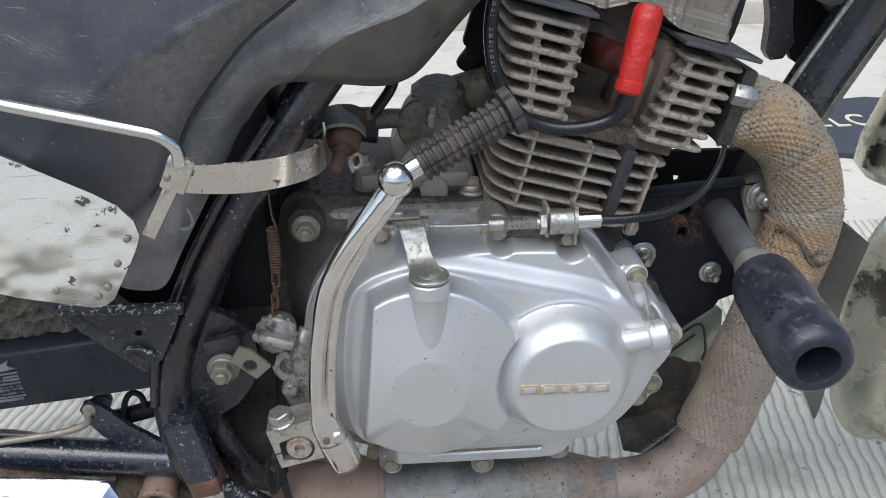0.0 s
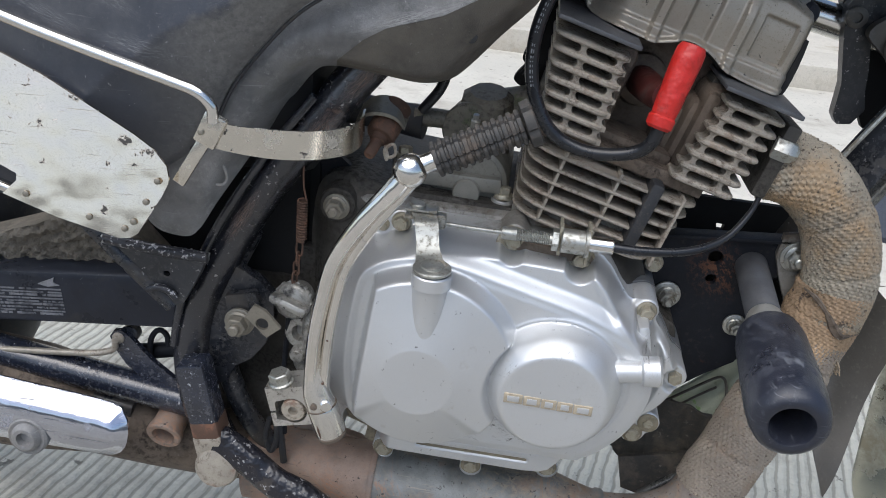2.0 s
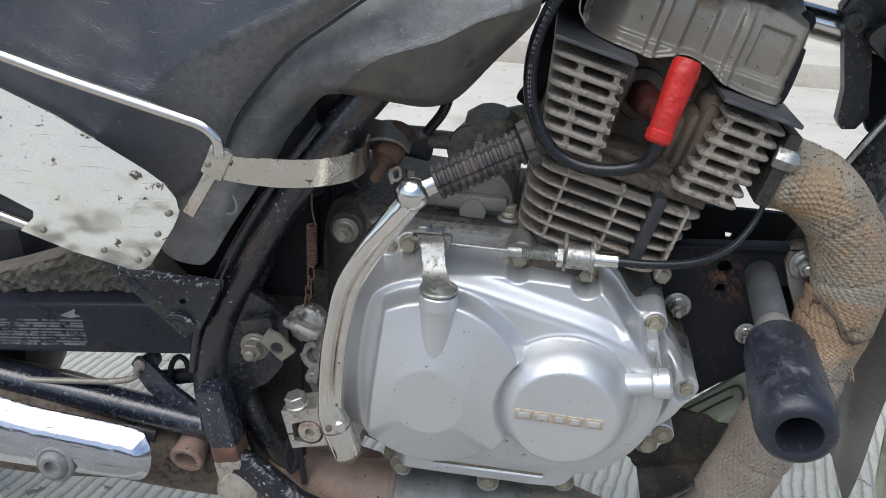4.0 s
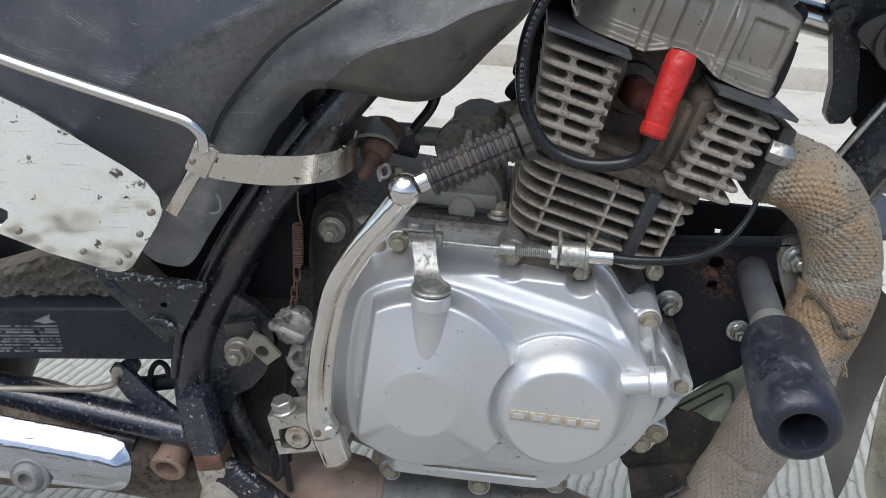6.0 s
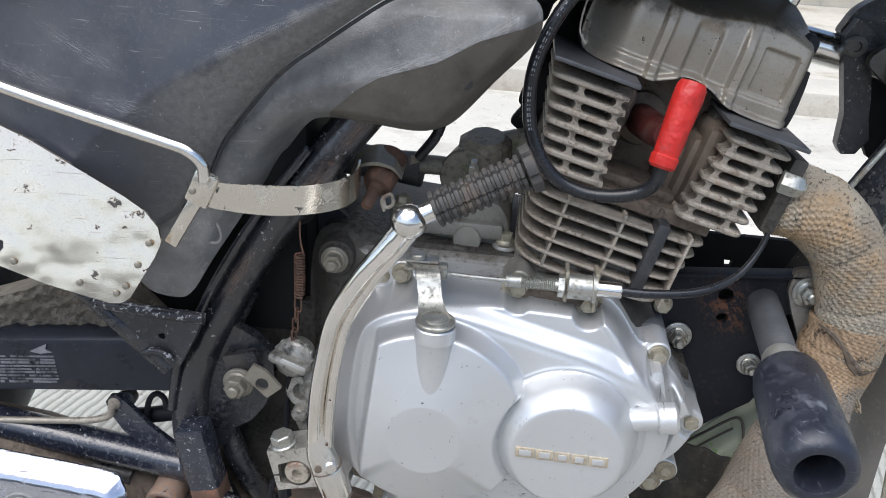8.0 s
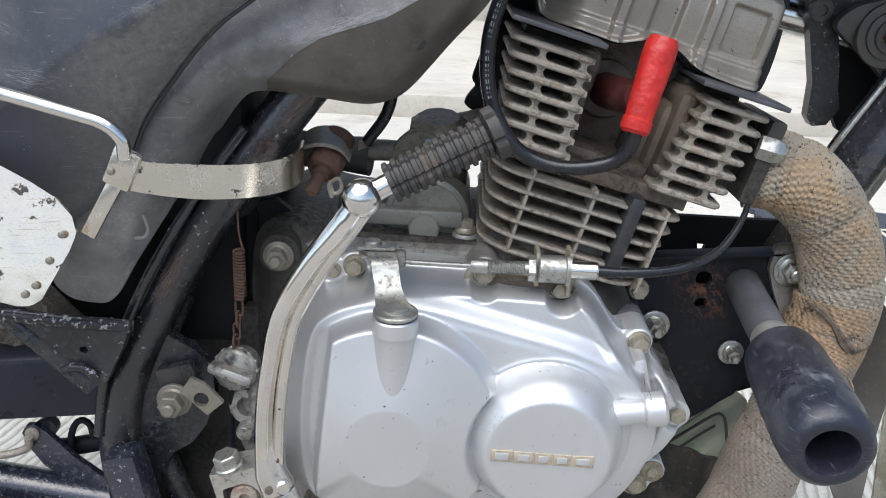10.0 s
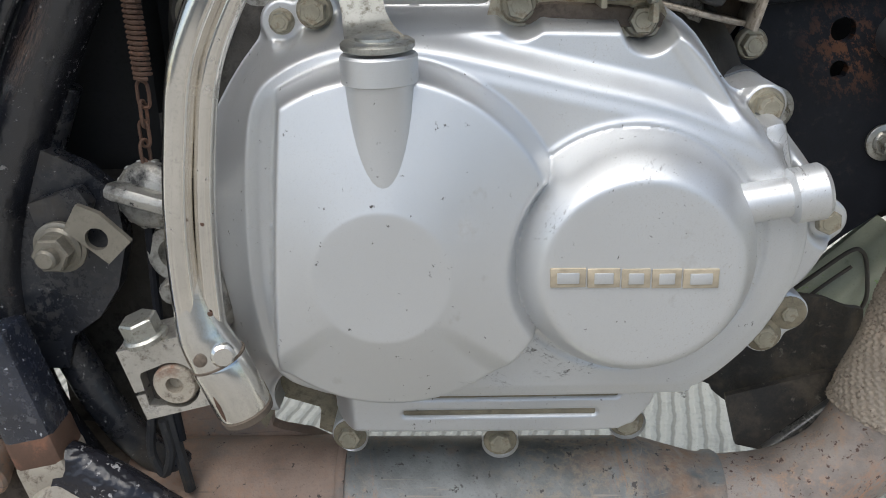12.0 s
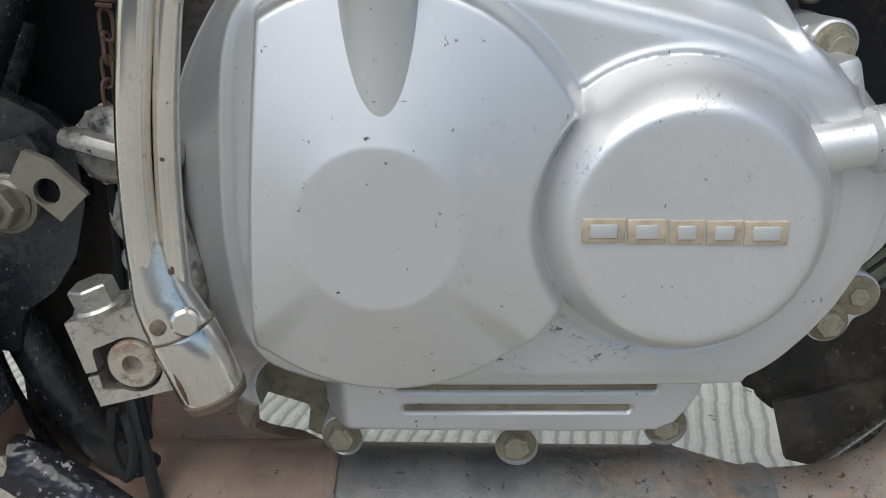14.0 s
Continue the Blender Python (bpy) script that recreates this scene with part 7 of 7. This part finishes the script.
# -- starter motor and carburettor --
def intake():
    st = part("starter_motor", Shape().lathe([(0.031, -0.09), (0.031, 0.0), (0.0295, 0.004), (0.026, 0.006), (0.0255, 0.0045), (0, 0.0045)], (0.0195, 0.652, 0.4105), (0, -1, 0), 48), M_BAR, moto, "dull cast starter motor")
    s = Shape().box((-0.036, 0.640, 0.4065), (0.045, 0.654, 0.4185), 0.002)
    s.lathe([(0.0108, -0.012), (0.0108, 0.004), (0.0098, 0.0052), (0, 0.0052)], (0.0185, 0.642, 0.4055), (0, -1, 0), 32)
    s.lathe([(0.010, -0.02), (0.0095, 0.004), (0.0085, 0.005), (0, 0.005)], (-0.033, 0.652, 0.4185), (0, 0, 1), 20)
    part("mount_bar", s, M_BAR, st)
    bolt(st, 0, 0, 0, BOLT, m=Matrix.Translation((-0.033, 0.652, 0.424)) @ Matrix.Rotation(radians(-90), 4, 'X'))
    cb = part("carburettor", Shape().lathe([(0.022, -0.03), (0.0235, 0.0), (0.0255, 0.004), (0.0255, 0.010), (0.0225, 0.014), (0.021, 0.026), (0.015, 0.031), (0, 0.031)], (0.025, 0.684, 0.4470), (0, -0.25, 1), 10), M_CARB, moto, "grimy carburettor with a green stain")
    s = Shape().lathe([(0.020, -0.02), (0.0215, 0.012), (0.020, 0.014), (0, 0.014)], (0.015, 0.672, 0.449), (-0.1, -1, 0), 32)
    s.tube([(-0.03, 0.668, 0.452), (-0.012, 0.668, 0.453), (0.005, 0.668, 0.452)], 0.0075, 14)
    s.tube([(0.03, 0.70, 0.455), (0.065, 0.70, 0.465), (0.085, 0.70, 0.475)], 0.018, 20)
    part("carburettor_body", s, M_CARB, cb)
    s = Shape().lathe([(0.004, 0), (0.004, 0.009), (0.0026, 0.010), (0.0026, 0.014), (0, 0.014)], (0.019, 0.650, 0.4520), (0, -0.2, 1), 6)
    part("idle_screw", s, M_ZINC, cb)
    part("throttle_cable", Shape().tube([(-0.024, 0.66, 0.46), (-0.010, 0.655, 0.482), (-0.004, 0.65, 0.51)], 0.0042, 10), M_CABLE, cb)
    # intake rubber
    part("intake_rubber", Shape().tube([(-0.09, 0.68, 0.4500), (-0.05, 0.675, 0.4480), (-0.022, 0.672, 0.4470)], [0.0135, 0.0120, 0.0140], 24), M_RUBBER, moto, "black intake rubber")
    # rusty clip assembly hanging beside the frame tube
    arch = catmull([(-0.066, 0.612, 0.4600), (-0.058, 0.606, 0.4675), (-0.047, 0.604, 0.4705), (-0.036, 0.606, 0.4675), (-0.030, 0.612, 0.4590)], 5)
    strap = Shape()
    k = len(arch)
    strap.add([p + np.array((0, dy, dz)) for p in arch for dy, dz in ((0, 0), (0.026, 0.006), (0.026, 0.0035), (0, -0.0025))],
              [(4 * i + j, 4 * i + (j + 1) % 4, 4 * i + 4 + (j + 1) % 4, 4 * i + 4 + j) for i in range(k - 1) for j in range(4)] + [(0, 1, 2, 3), (4 * k - 1, 4 * k - 2, 4 * k - 3, 4 * k - 4)])
    cl = part("switch_bracket", strap, M_TAB, moto, "bent steel strap over a rusty switch beside the frame")
    s = Shape().lathe([(0.0110, -0.026), (0.0115, -0.006), (0.0113, 0.002), (0.0098, 0.0045), (0.0066, 0.0050), (0.0062, 0.0085), (0.0046, 0.0092), (0.0042, 0.022), (0.0030, 0.0235), (0, 0.0235)], (-0.046, 0.612, 0.4535), (-0.25, -0.75, -0.55), 28)
    part("pin", s, M_RUST_DARK, cl, "rusty brown switch body and pin")
    s = Shape().tube([(-0.042, 0.606, 0.446), (-0.039, 0.604, 0.438), (-0.034, 0.604, 0.441), (-0.036, 0.604, 0.448), (-0.042, 0.604, 0.443), (-0.040, 0.604, 0.435)], 0.0013, 8)
    part("split_pin", s, M_BARE, cl)


intake()


# -- tank, front frame, fork and mudguard --
def front():
    # lower edge of the tank: a black box-like pan with a pale trim strip
    low = catmull([(-0.060, 0.600, 0.610), (-0.030, 0.598, 0.597), (-0.007, 0.598, 0.5870), (0.010, 0.599, 0.5920), (0.026, 0.600, 0.6020), (0.042, 0.600, 0.6110), (0.058, 0.600, 0.6180), (0.082, 0.600, 0.6240), (0.114, 0.600, 0.6265), (0.184, 0.600, 0.6315), (0.275, 0.600, 0.6380), (0.40, 0.61, 0.646)], 6)
    verts, faces, n = [], [], len(low)
    prof = [(0.000, 0.000), (-0.003, 0.006), (-0.006, 0.013), (-0.004, 0.018), (-0.014, 0.028), (-0.034, 0.048), (-0.055, 0.085), (-0.055, 0.120), (-0.030, 0.155), (0.02, 0.180), (0.09, 0.190)]
    k = len(prof)
    for p in low:
        verts += [(p[0], p[1] + dy + 0.004, p[2] + 0.004 + dz) for dy, dz in prof]
    for i in range(n - 1):
        for j in range(k - 1):
            faces.append((i * k + j, (i + 1) * k + j, (i + 1) * k + j + 1, i * k + j + 1))
    base = len(verts)
    for i, p in enumerate(low):
        verts.append((p[0], 0.78, p[2] + 0.012))
    for i in range(n - 1):
        faces.append((i * k, base + i, base + i + 1, (i + 1) * k))
        faces.append((i * k + k - 1, (i + 1) * k + k - 1, base + i + 1, base + i))
    faces.append(tuple([j for j in range(k)] + [base]))
    faces.append(tuple([(n - 1) * k + j for j in range(k - 1, -1, -1)] + [base + n - 1]))
    tk = part("fuel_tank", Shape().add(verts, faces), M_TANK, moto, "glossy black fuel tank edge with pale pink trim")
    part("trim_strip", Shape().tube([tuple(q) for q in low[12::3]], [0.0014, 0.0026, 0.0032, 0.0034, 0.0036, 0.0038, 0.0040, 0.0042], 14, 3, squash=lambda a: 1 + 0.15 * math.cos(2 * a)), M_TRIM, tk, "pale pink trim strip")
    part("tank_badge_panel", Shape().box((-0.16, 0.585, 0.640), (0.015, 0.60, 0.70), 0.006, Matrix.Translation((0, -0.002, 0)) @ Matrix.Rotation(radians(6), 4, 'Y') @ Matrix.Translation((0, 0, 0.0))), M_DUSTY_PLASTIC, tk, "grey knee panel")
    # frame backbone and hardware under the tank
    s = Shape().tube([(-0.12, 0.69, 0.58), (0.05, 0.69, 0.625), (0.20, 0.69, 0.645), (0.40, 0.69, 0.66)], 0.022, 20)
    s.box((0.100, 0.655, 0.605), (0.185, 0.72, 0.638), 0.006)
    s.box((0.055, 0.64, 0.585), (0.095, 0.70, 0.632), 0.006)
    part("backbone", s, M_SHADED_BLACK, moto, "black frame backbone under the tank")
    # hanger plate from the backbone down behind the head
    s = Shape().plate(catmull([(0.064, 0.561), (0.072, 0.580), (0.082, 0.612), (0.130, 0.615), (0.118, 0.578), (0.104, 0.556), (0.092, 0.533), (0.080, 0.505), (0.074, 0.478), (0.054, 0.476), (0.043, 0.481), (0.044, 0.487), (0.050, 0.496), (0.047, 0.501), (0.052, 0.518)], 3, True), 0.705, 0.008, 0.0015, yfun=lambda x, z: 0.705 + 0.0025 * np.sin(x * 190) * np.sin(z * 120))
    hanger = part("engine_hanger", s, M_SHADED_BLACK, moto, "black engine hanger plate behind the head")
    part("hanger_bolt", Shape().lathe([(0.0075, 0), (0.0075, 0.002), (0.0052, 0.0025), (0.0050, 0.007), (0, 0.0075)], (0.054, 0.7035, 0.4885), (0, -1, 0), 6), M_SHADED_BLACK, hanger)
    # Plate added in near-black for the shaded gap below the backbone.
    web = [(-0.0120, 0.5720), (0.0150, 0.585), (0.0460, 0.6120), (0.0960, 0.6200), (0.0790, 0.5910), (0.0660, 0.5750), (0.0630, 0.5650), (0.0560, 0.5590), (0.0400, 0.5560), (0.0270, 0.5600)]
    part("backbone_web", Shape().plate(web, 0.700, 0.008, 0.002, yfun=lambda x, z: 0.700 + 0.003 * np.sin(x * 170) * np.sin(z * 140)), M_SHADED_BLACK, moto, "near-black plate added to fill the dark under the backbone")
    part("fuel_tap_boss", Shape().lathe([(0.009, 0), (0.0095, 0.004), (0.0095, 0.020), (0.007, 0.022), (0.0062, 0.036), (0, 0.036)], (0.088, 0.628, 0.6165), (-1, 0.1, -0.12), 20), M_TRIM, moto, "faded pink fuel tap sleeve")
    part("cable_tie", Shape().tube([(0.0905, 0.606, 0.610), (0.0975, 0.603, 0.604), (0.1030, 0.609, 0.5995)], 0.0020, 8), M_CABLE, moto, "black cable tie on the ignition lead")
    part("earth_wire", Shape().tube([(0.093, 0.62, 0.603), (0.086, 0.62, 0.590), (0.083, 0.62, 0.570), (0.088, 0.62, 0.560)], 0.0007, 6), M_BARE, moto, "thin bare wire")
    part("breather_hose", Shape().tube([(0.228, 0.70, 0.575), (0.2350, 0.70, 0.588), (0.2395, 0.70, 0.601), (0.2405, 0.70, 0.614), (0.2360, 0.70, 0.630)], 0.0056, 14), M_CHROME, moto, "bent shiny breather pipe")
    s = Shape().lathe([(0.006, 0), (0.0075, 0.004), (0.005, 0.007), (0, 0.007)], (0.241, 0.660, 0.566), (0.5, -0.8, 0.3), 20)
    part("tappet_screw", s, M_DARK, hd)
    # chrome crash bar from behind the head to the front bracket
    part("crash_bar", Shape().tube([(0.225, 0.765, 0.562), (0.289, 0.760, 0.5505), (0.340, 0.757, 0.540)], 0.0135, 24), M_CHROME, moto, "chrome crash bar")
    leg = [(0.2920, 0.5650), (0.2950, 0.5440), (0.3040, 0.5050), (0.3045, 0.4790), (0.3090, 0.4725), (0.3200, 0.4735), (0.3285, 0.4860), (0.3240, 0.5020), (0.3220, 0.5190), (0.3100, 0.5705), (0.2990, 0.5780)]
    br = part("front_bracket", Shape().plate(leg, 0.735, 0.012, 0.0025, holes=[(0.3110, 0.5165, 0.0022)], yfun=lambda x, z: 0.735 + 0.10 * np.abs(x - 0.308 - 0.10 * (0.52 - z))), M_GUSSET, moto, "black front bracket")
    part("bracket_boss", Shape().lathe([(0.0085, -0.002), (0.0085, 0.003), (0.0060, 0.0045), (0.0040, 0.0045), (0.0036, 0.002), (0, 0.002)], (0.3000, 0.735, 0.5580), (0, -1, 0), 24), M_FLAP, br)
    arm = catmull([(0.2935, 0.5630), (0.2945, 0.5720), (0.3010, 0.5830), (0.3140, 0.5920), (0.3300, 0.5980), (0.3700, 0.6060), (0.41, 0.602), (0.41, 0.545), (0.36, 0.540), (0.3180, 0.5460)], 3, True)
    part("upper_arm", Shape().plate(arm, 0.750, 0.014, 0.003, yfun=lambda x, z: 0.750 + 0.22 * np.clip(z - 0.578, 0, 1)), M_GUSSET, br, "black curved upper arm")
    # Plate added in near-black for the shaded inside of the bracket.
    web = [(0.3080, 0.5720), (0.41, 0.576), (0.41, 0.500), (0.362, 0.452), (0.336, 0.468), (0.3270, 0.4840), (0.3215, 0.5050)]
    part("inner_web", Shape().plate(web, 0.752, 0.008, 0.003), M_SHADED_BLACK, br, "near-black plate added to fill the dark inside the bracket")
    part("arm_tab", Shape().plate([(0.3190, 0.5960), (0.3270, 0.6065), (0.3360, 0.6030), (0.352, 0.606), (0.352, 0.595)], 0.742, 0.004, 0.003), M_FLAP, br)
    o = catmull([(0.3085, 0.5480), (0.3110, 0.5545), (0.3190, 0.5615), (0.3300, 0.5655), (0.3500, 0.5690), (0.395, 0.570), (0.405, 0.520), (0.385, 0.480), (0.3600, 0.5030), (0.3350, 0.5250), (0.3130, 0.5420)], 4, True)
    hp = part("horn_bracket", Shape().plate(o, 0.720, 0.010, 0.003, yfun=lambda x, z: 0.720 + 0.002 * np.sin(x * 130) * np.sin(z * 150)), M_FLAP, moto, "brown-grey steel horn bracket")
    part("washer", Shape().lathe([(0.0235, 0), (0.0230, 0.003), (0.0175, 0.0038), (0.0170, 0.006), (0.0125, 0.007), (0.0120, 0.0095), (0, 0.0095)], (0.3450, 0.719, 0.5430), (0, -1, 0), 36), M_FLAP, hp)
    part("rusty_bolt", Shape().lathe([(0.0078, 0.008), (0.0078, 0.014), (0.0066, 0.0155), (0, 0.0155)], (0.3450, 0.719, 0.5430), (0, -1, 0), 6), M_RUST_DARK, hp, "rusty bolt head")
    cowl = [(0.2550, 0.6290), (0.2580, 0.6170), (0.2650, 0.6150), (0.2720, 0.6090), (0.2830, 0.6060), (0.3010, 0.5980), (0.3130, 0.6090), (0.36, 0.612), (0.40, 0.645), (0.2556, 0.638)]
    part("under_tank_cowl", Shape().plate(cowl, 0.700, 0.010, 0.003), M_SHADED_BLACK, moto, "black cowl under the tank front")
    # front down tube with a narrow bright edge
    dt = part("down_tube", Shape().tube([(0.430, 0.72, 0.62), (0.385, 0.72, 0.530), (0.345, 0.72, 0.455), (0.315, 0.72, 0.395), (0.290, 0.72, 0.340)], 0.0235, 20, squash=lambda a: 1 + 0.15 * math.cos(4 * a)), M_BLACK, moto, "black front down tube")
    part("bright_edge", Shape().tube([(0.352, 0.696, 0.535), (0.322, 0.696, 0.483), (0.296, 0.696, 0.435)], 0.0022, 8), M_ZINC, dt)
    # plastic guard behind the pipe
    s = Shape().plate([(0.330, 0.385), (0.358, 0.356), (0.386, 0.333), (0.375, 0.270), (0.351, 0.178), (0.339, 0.212), (0.318, 0.228), (0.300, 0.245), (0.295, 0.30)], 0.684, 0.004, 0.004, yfun=lambda x, z: 0.684 - 0.046 * smooth((0.285 - z) / 0.11) - 0.7 * np.clip(x - 0.352 - 0.10 * (z - 0.3), 0, 1))
    part("splash_guard", s, M_FLAP, moto, "grey-brown plastic splash guard")
    # black flap below the engine and its torn edge
    rnd = random.Random(2)
    torn = [(0.1735 + rnd.uniform(-.004, .004), 0.166 + k * 0.0026) for k in range(7)]
    s = Shape().plate([*torn, (0.199, 0.226), (0.225, 0.226), (0.258, 0.215), (0.264, 0.176), (0.225, 0.162), (0.185, 0.160)], 0.668, 0.004, 0.0015, yfun=lambda x, z: 0.668 + 0.002 * np.sin(x * 300))
    fl = part("rubber_flap", s, M_FLAP_RUBBER, moto, "torn black rubber flap under the engine")
    s = Shape().plate([(0.180, 0.172), (0.247, 0.188), (0.252, 0.176), (0.226, 0.157), (0.203, 0.139), (0.187, 0.143)], 0.652, 0.004, 0.0025, yfun=lambda x, z: 0.652 - 0.15 * (0.18 - z))
    fold = part("lower_fold", s, M_FLAP_RUBBER, fl)
    part("fold_edge", Shape().tube([(0.2035, 0.6445, 0.1395), (0.226, 0.647, 0.1575), (0.251, 0.650, 0.1765)], 0.0040, 12), M_FOLD, fold, "shiny folded edge")
    s = Shape().plate([(0.212, 0.2010), (0.2730, 0.2600), (0.2860, 0.2500), (0.2850, 0.205), (0.262, 0.180), (0.240, 0.188)], 0.704, 0.004, 0.0025, yfun=lambda x, z: 0.704 - 0.0025 * np.sin((x - z) * 160))
    gp = part("green_panel", s, M_GREEN, moto, "plastic panel with a pale green reflection painted in")
    part("moulded_edge", Shape().tube([(0.2170, 0.7000, 0.2035), (0.2400, 0.6995, 0.2230), (0.2590, 0.6990, 0.2385), (0.2660, 0.6990, 0.2385), (0.2700, 0.6990, 0.2300), (0.2735, 0.7000, 0.2100), (0.2715, 0.7005, 0.2000)], 0.0013, 10), M_FLAP, gp, "dark moulded edge line")
    part("moulded_slot", Shape().tube([(0.2300, 0.7000, 0.2010), (0.2460, 0.6995, 0.2160), (0.2615, 0.6990, 0.2290)], 0.0011, 10), M_FLAP, gp, "dark moulded slot")
    # chrome front mudguard
    o = catmull([(0.398, 0.188), (0.404, 0.148), (0.424, 0.114), (0.456, 0.100), (0.52, 0.12), (0.58, 0.22), (0.60, 0.36), (0.50, 0.39), (0.425, 0.352), (0.399, 0.300), (0.393, 0.262)], 5, True)
    f = poly_sdf(o)
    mg = part("front_mudguard", Shape().sheet(f, lambda x, z: 0.648 + 0.045 * smooth(1 + f(x, z) / 0.045) ** 2, (0.39, 0.62, 0.09, 0.41), 0.004, thick=0.003), M_FENDER, moto, "chrome front mudguard with grey haze", 60)
    part("stay_wire", Shape().tube([(0.43, 0.648, 0.325), (0.446, 0.644, 0.280), (0.485, 0.643, 0.250), (0.56, 0.643, 0.245)], 0.005, 12), M_FENDER, mg)
    part("fork_leg", Shape().lathe([(0.012, 0), (0.026, 0.008), (0.031, 0.03), (0.031, 0.30)], (0.408, 0.705, 0.372), (0.35, 0.0, 1), 32), M_FENDER, moto, "chrome fork leg")


front()


# -- wheels --
def wheel(name, x, width, label):
    r = 0.300
    prof = [(r - 0.075, -width * 0.42), (r - 0.045, -width * 0.5), (r - 0.018, -width * 0.46), (r - 0.004, -width * 0.28), (r, 0), (r - 0.004, width * 0.28), (r - 0.018, width * 0.46), (r - 0.045, width * 0.5), (r - 0.075, width * 0.42), (r - 0.08, 0), (r - 0.075, -width * 0.42)]
    s = Shape()
    n, k = 72, len(prof)
    verts = [(x + q * math.cos(2 * math.pi * i / n), 0.69 + h, 0.301 + q * math.sin(2 * math.pi * i / n)) for i in range(n) for q, h in prof]
    faces = [(i * k + j, i * k + j + 1, ((i + 1) % n) * k + j + 1, ((i + 1) % n) * k + j) for i in range(n) for j in range(k - 1)]
    w = part(name, s.add(verts, faces), M_RUBBER, moto, label)
    prof2 = [(0.222, -0.030), (0.228, -0.034), (0.226, -0.026), (0.212, -0.012), (0.212, 0.012), (0.226, 0.026), (0.228, 0.034), (0.222, 0.030), (0.205, 0.0), (0.222, -0.030)]
    k = len(prof2)
    verts = [(x + q * math.cos(2 * math.pi * i / n), 0.69 + h, 0.301 + q * math.sin(2 * math.pi * i / n)) for i in range(n) for q, h in prof2]
    faces = [(i * k + j, i * k + j + 1, ((i + 1) % n) * k + j + 1, ((i + 1) % n) * k + j) for i in range(n) for j in range(k - 1)]
    part("rim", Shape().add(verts, faces), M_ZINC, w, "dull chrome rim")
    hub = part("hub", Shape().lathe([(0.035, -0.055), (0.055, -0.050), (0.055, 0.050), (0.035, 0.055), (0, 0.055)], (x, 0.69, 0.301), (0, 1, 0), 36), M_CAST, w)
    sp = Shape().tube([(0, 0, 0.05), (0, 0, 0.21)], 0.002, 6, 1).mesh("spoke", M_ZINC)
    for i in range(28):
        m = Matrix.Translation((x, 0.69 + (0.03 if i % 2 else -0.03), 0.301)) @ Matrix.Rotation(2 * math.pi * i / 28, 4, 'Y') @ Matrix.Rotation(radians(-8 if i % 2 else 8) * -1, 4, 'X')
        put("spoke", sp, w, m)


wheel("front_wheel", 0.80, 0.075, "black front tyre on a spoked rim")
wheel("rear_wheel", -0.66, 0.085, "black rear tyre on a spoked rim")
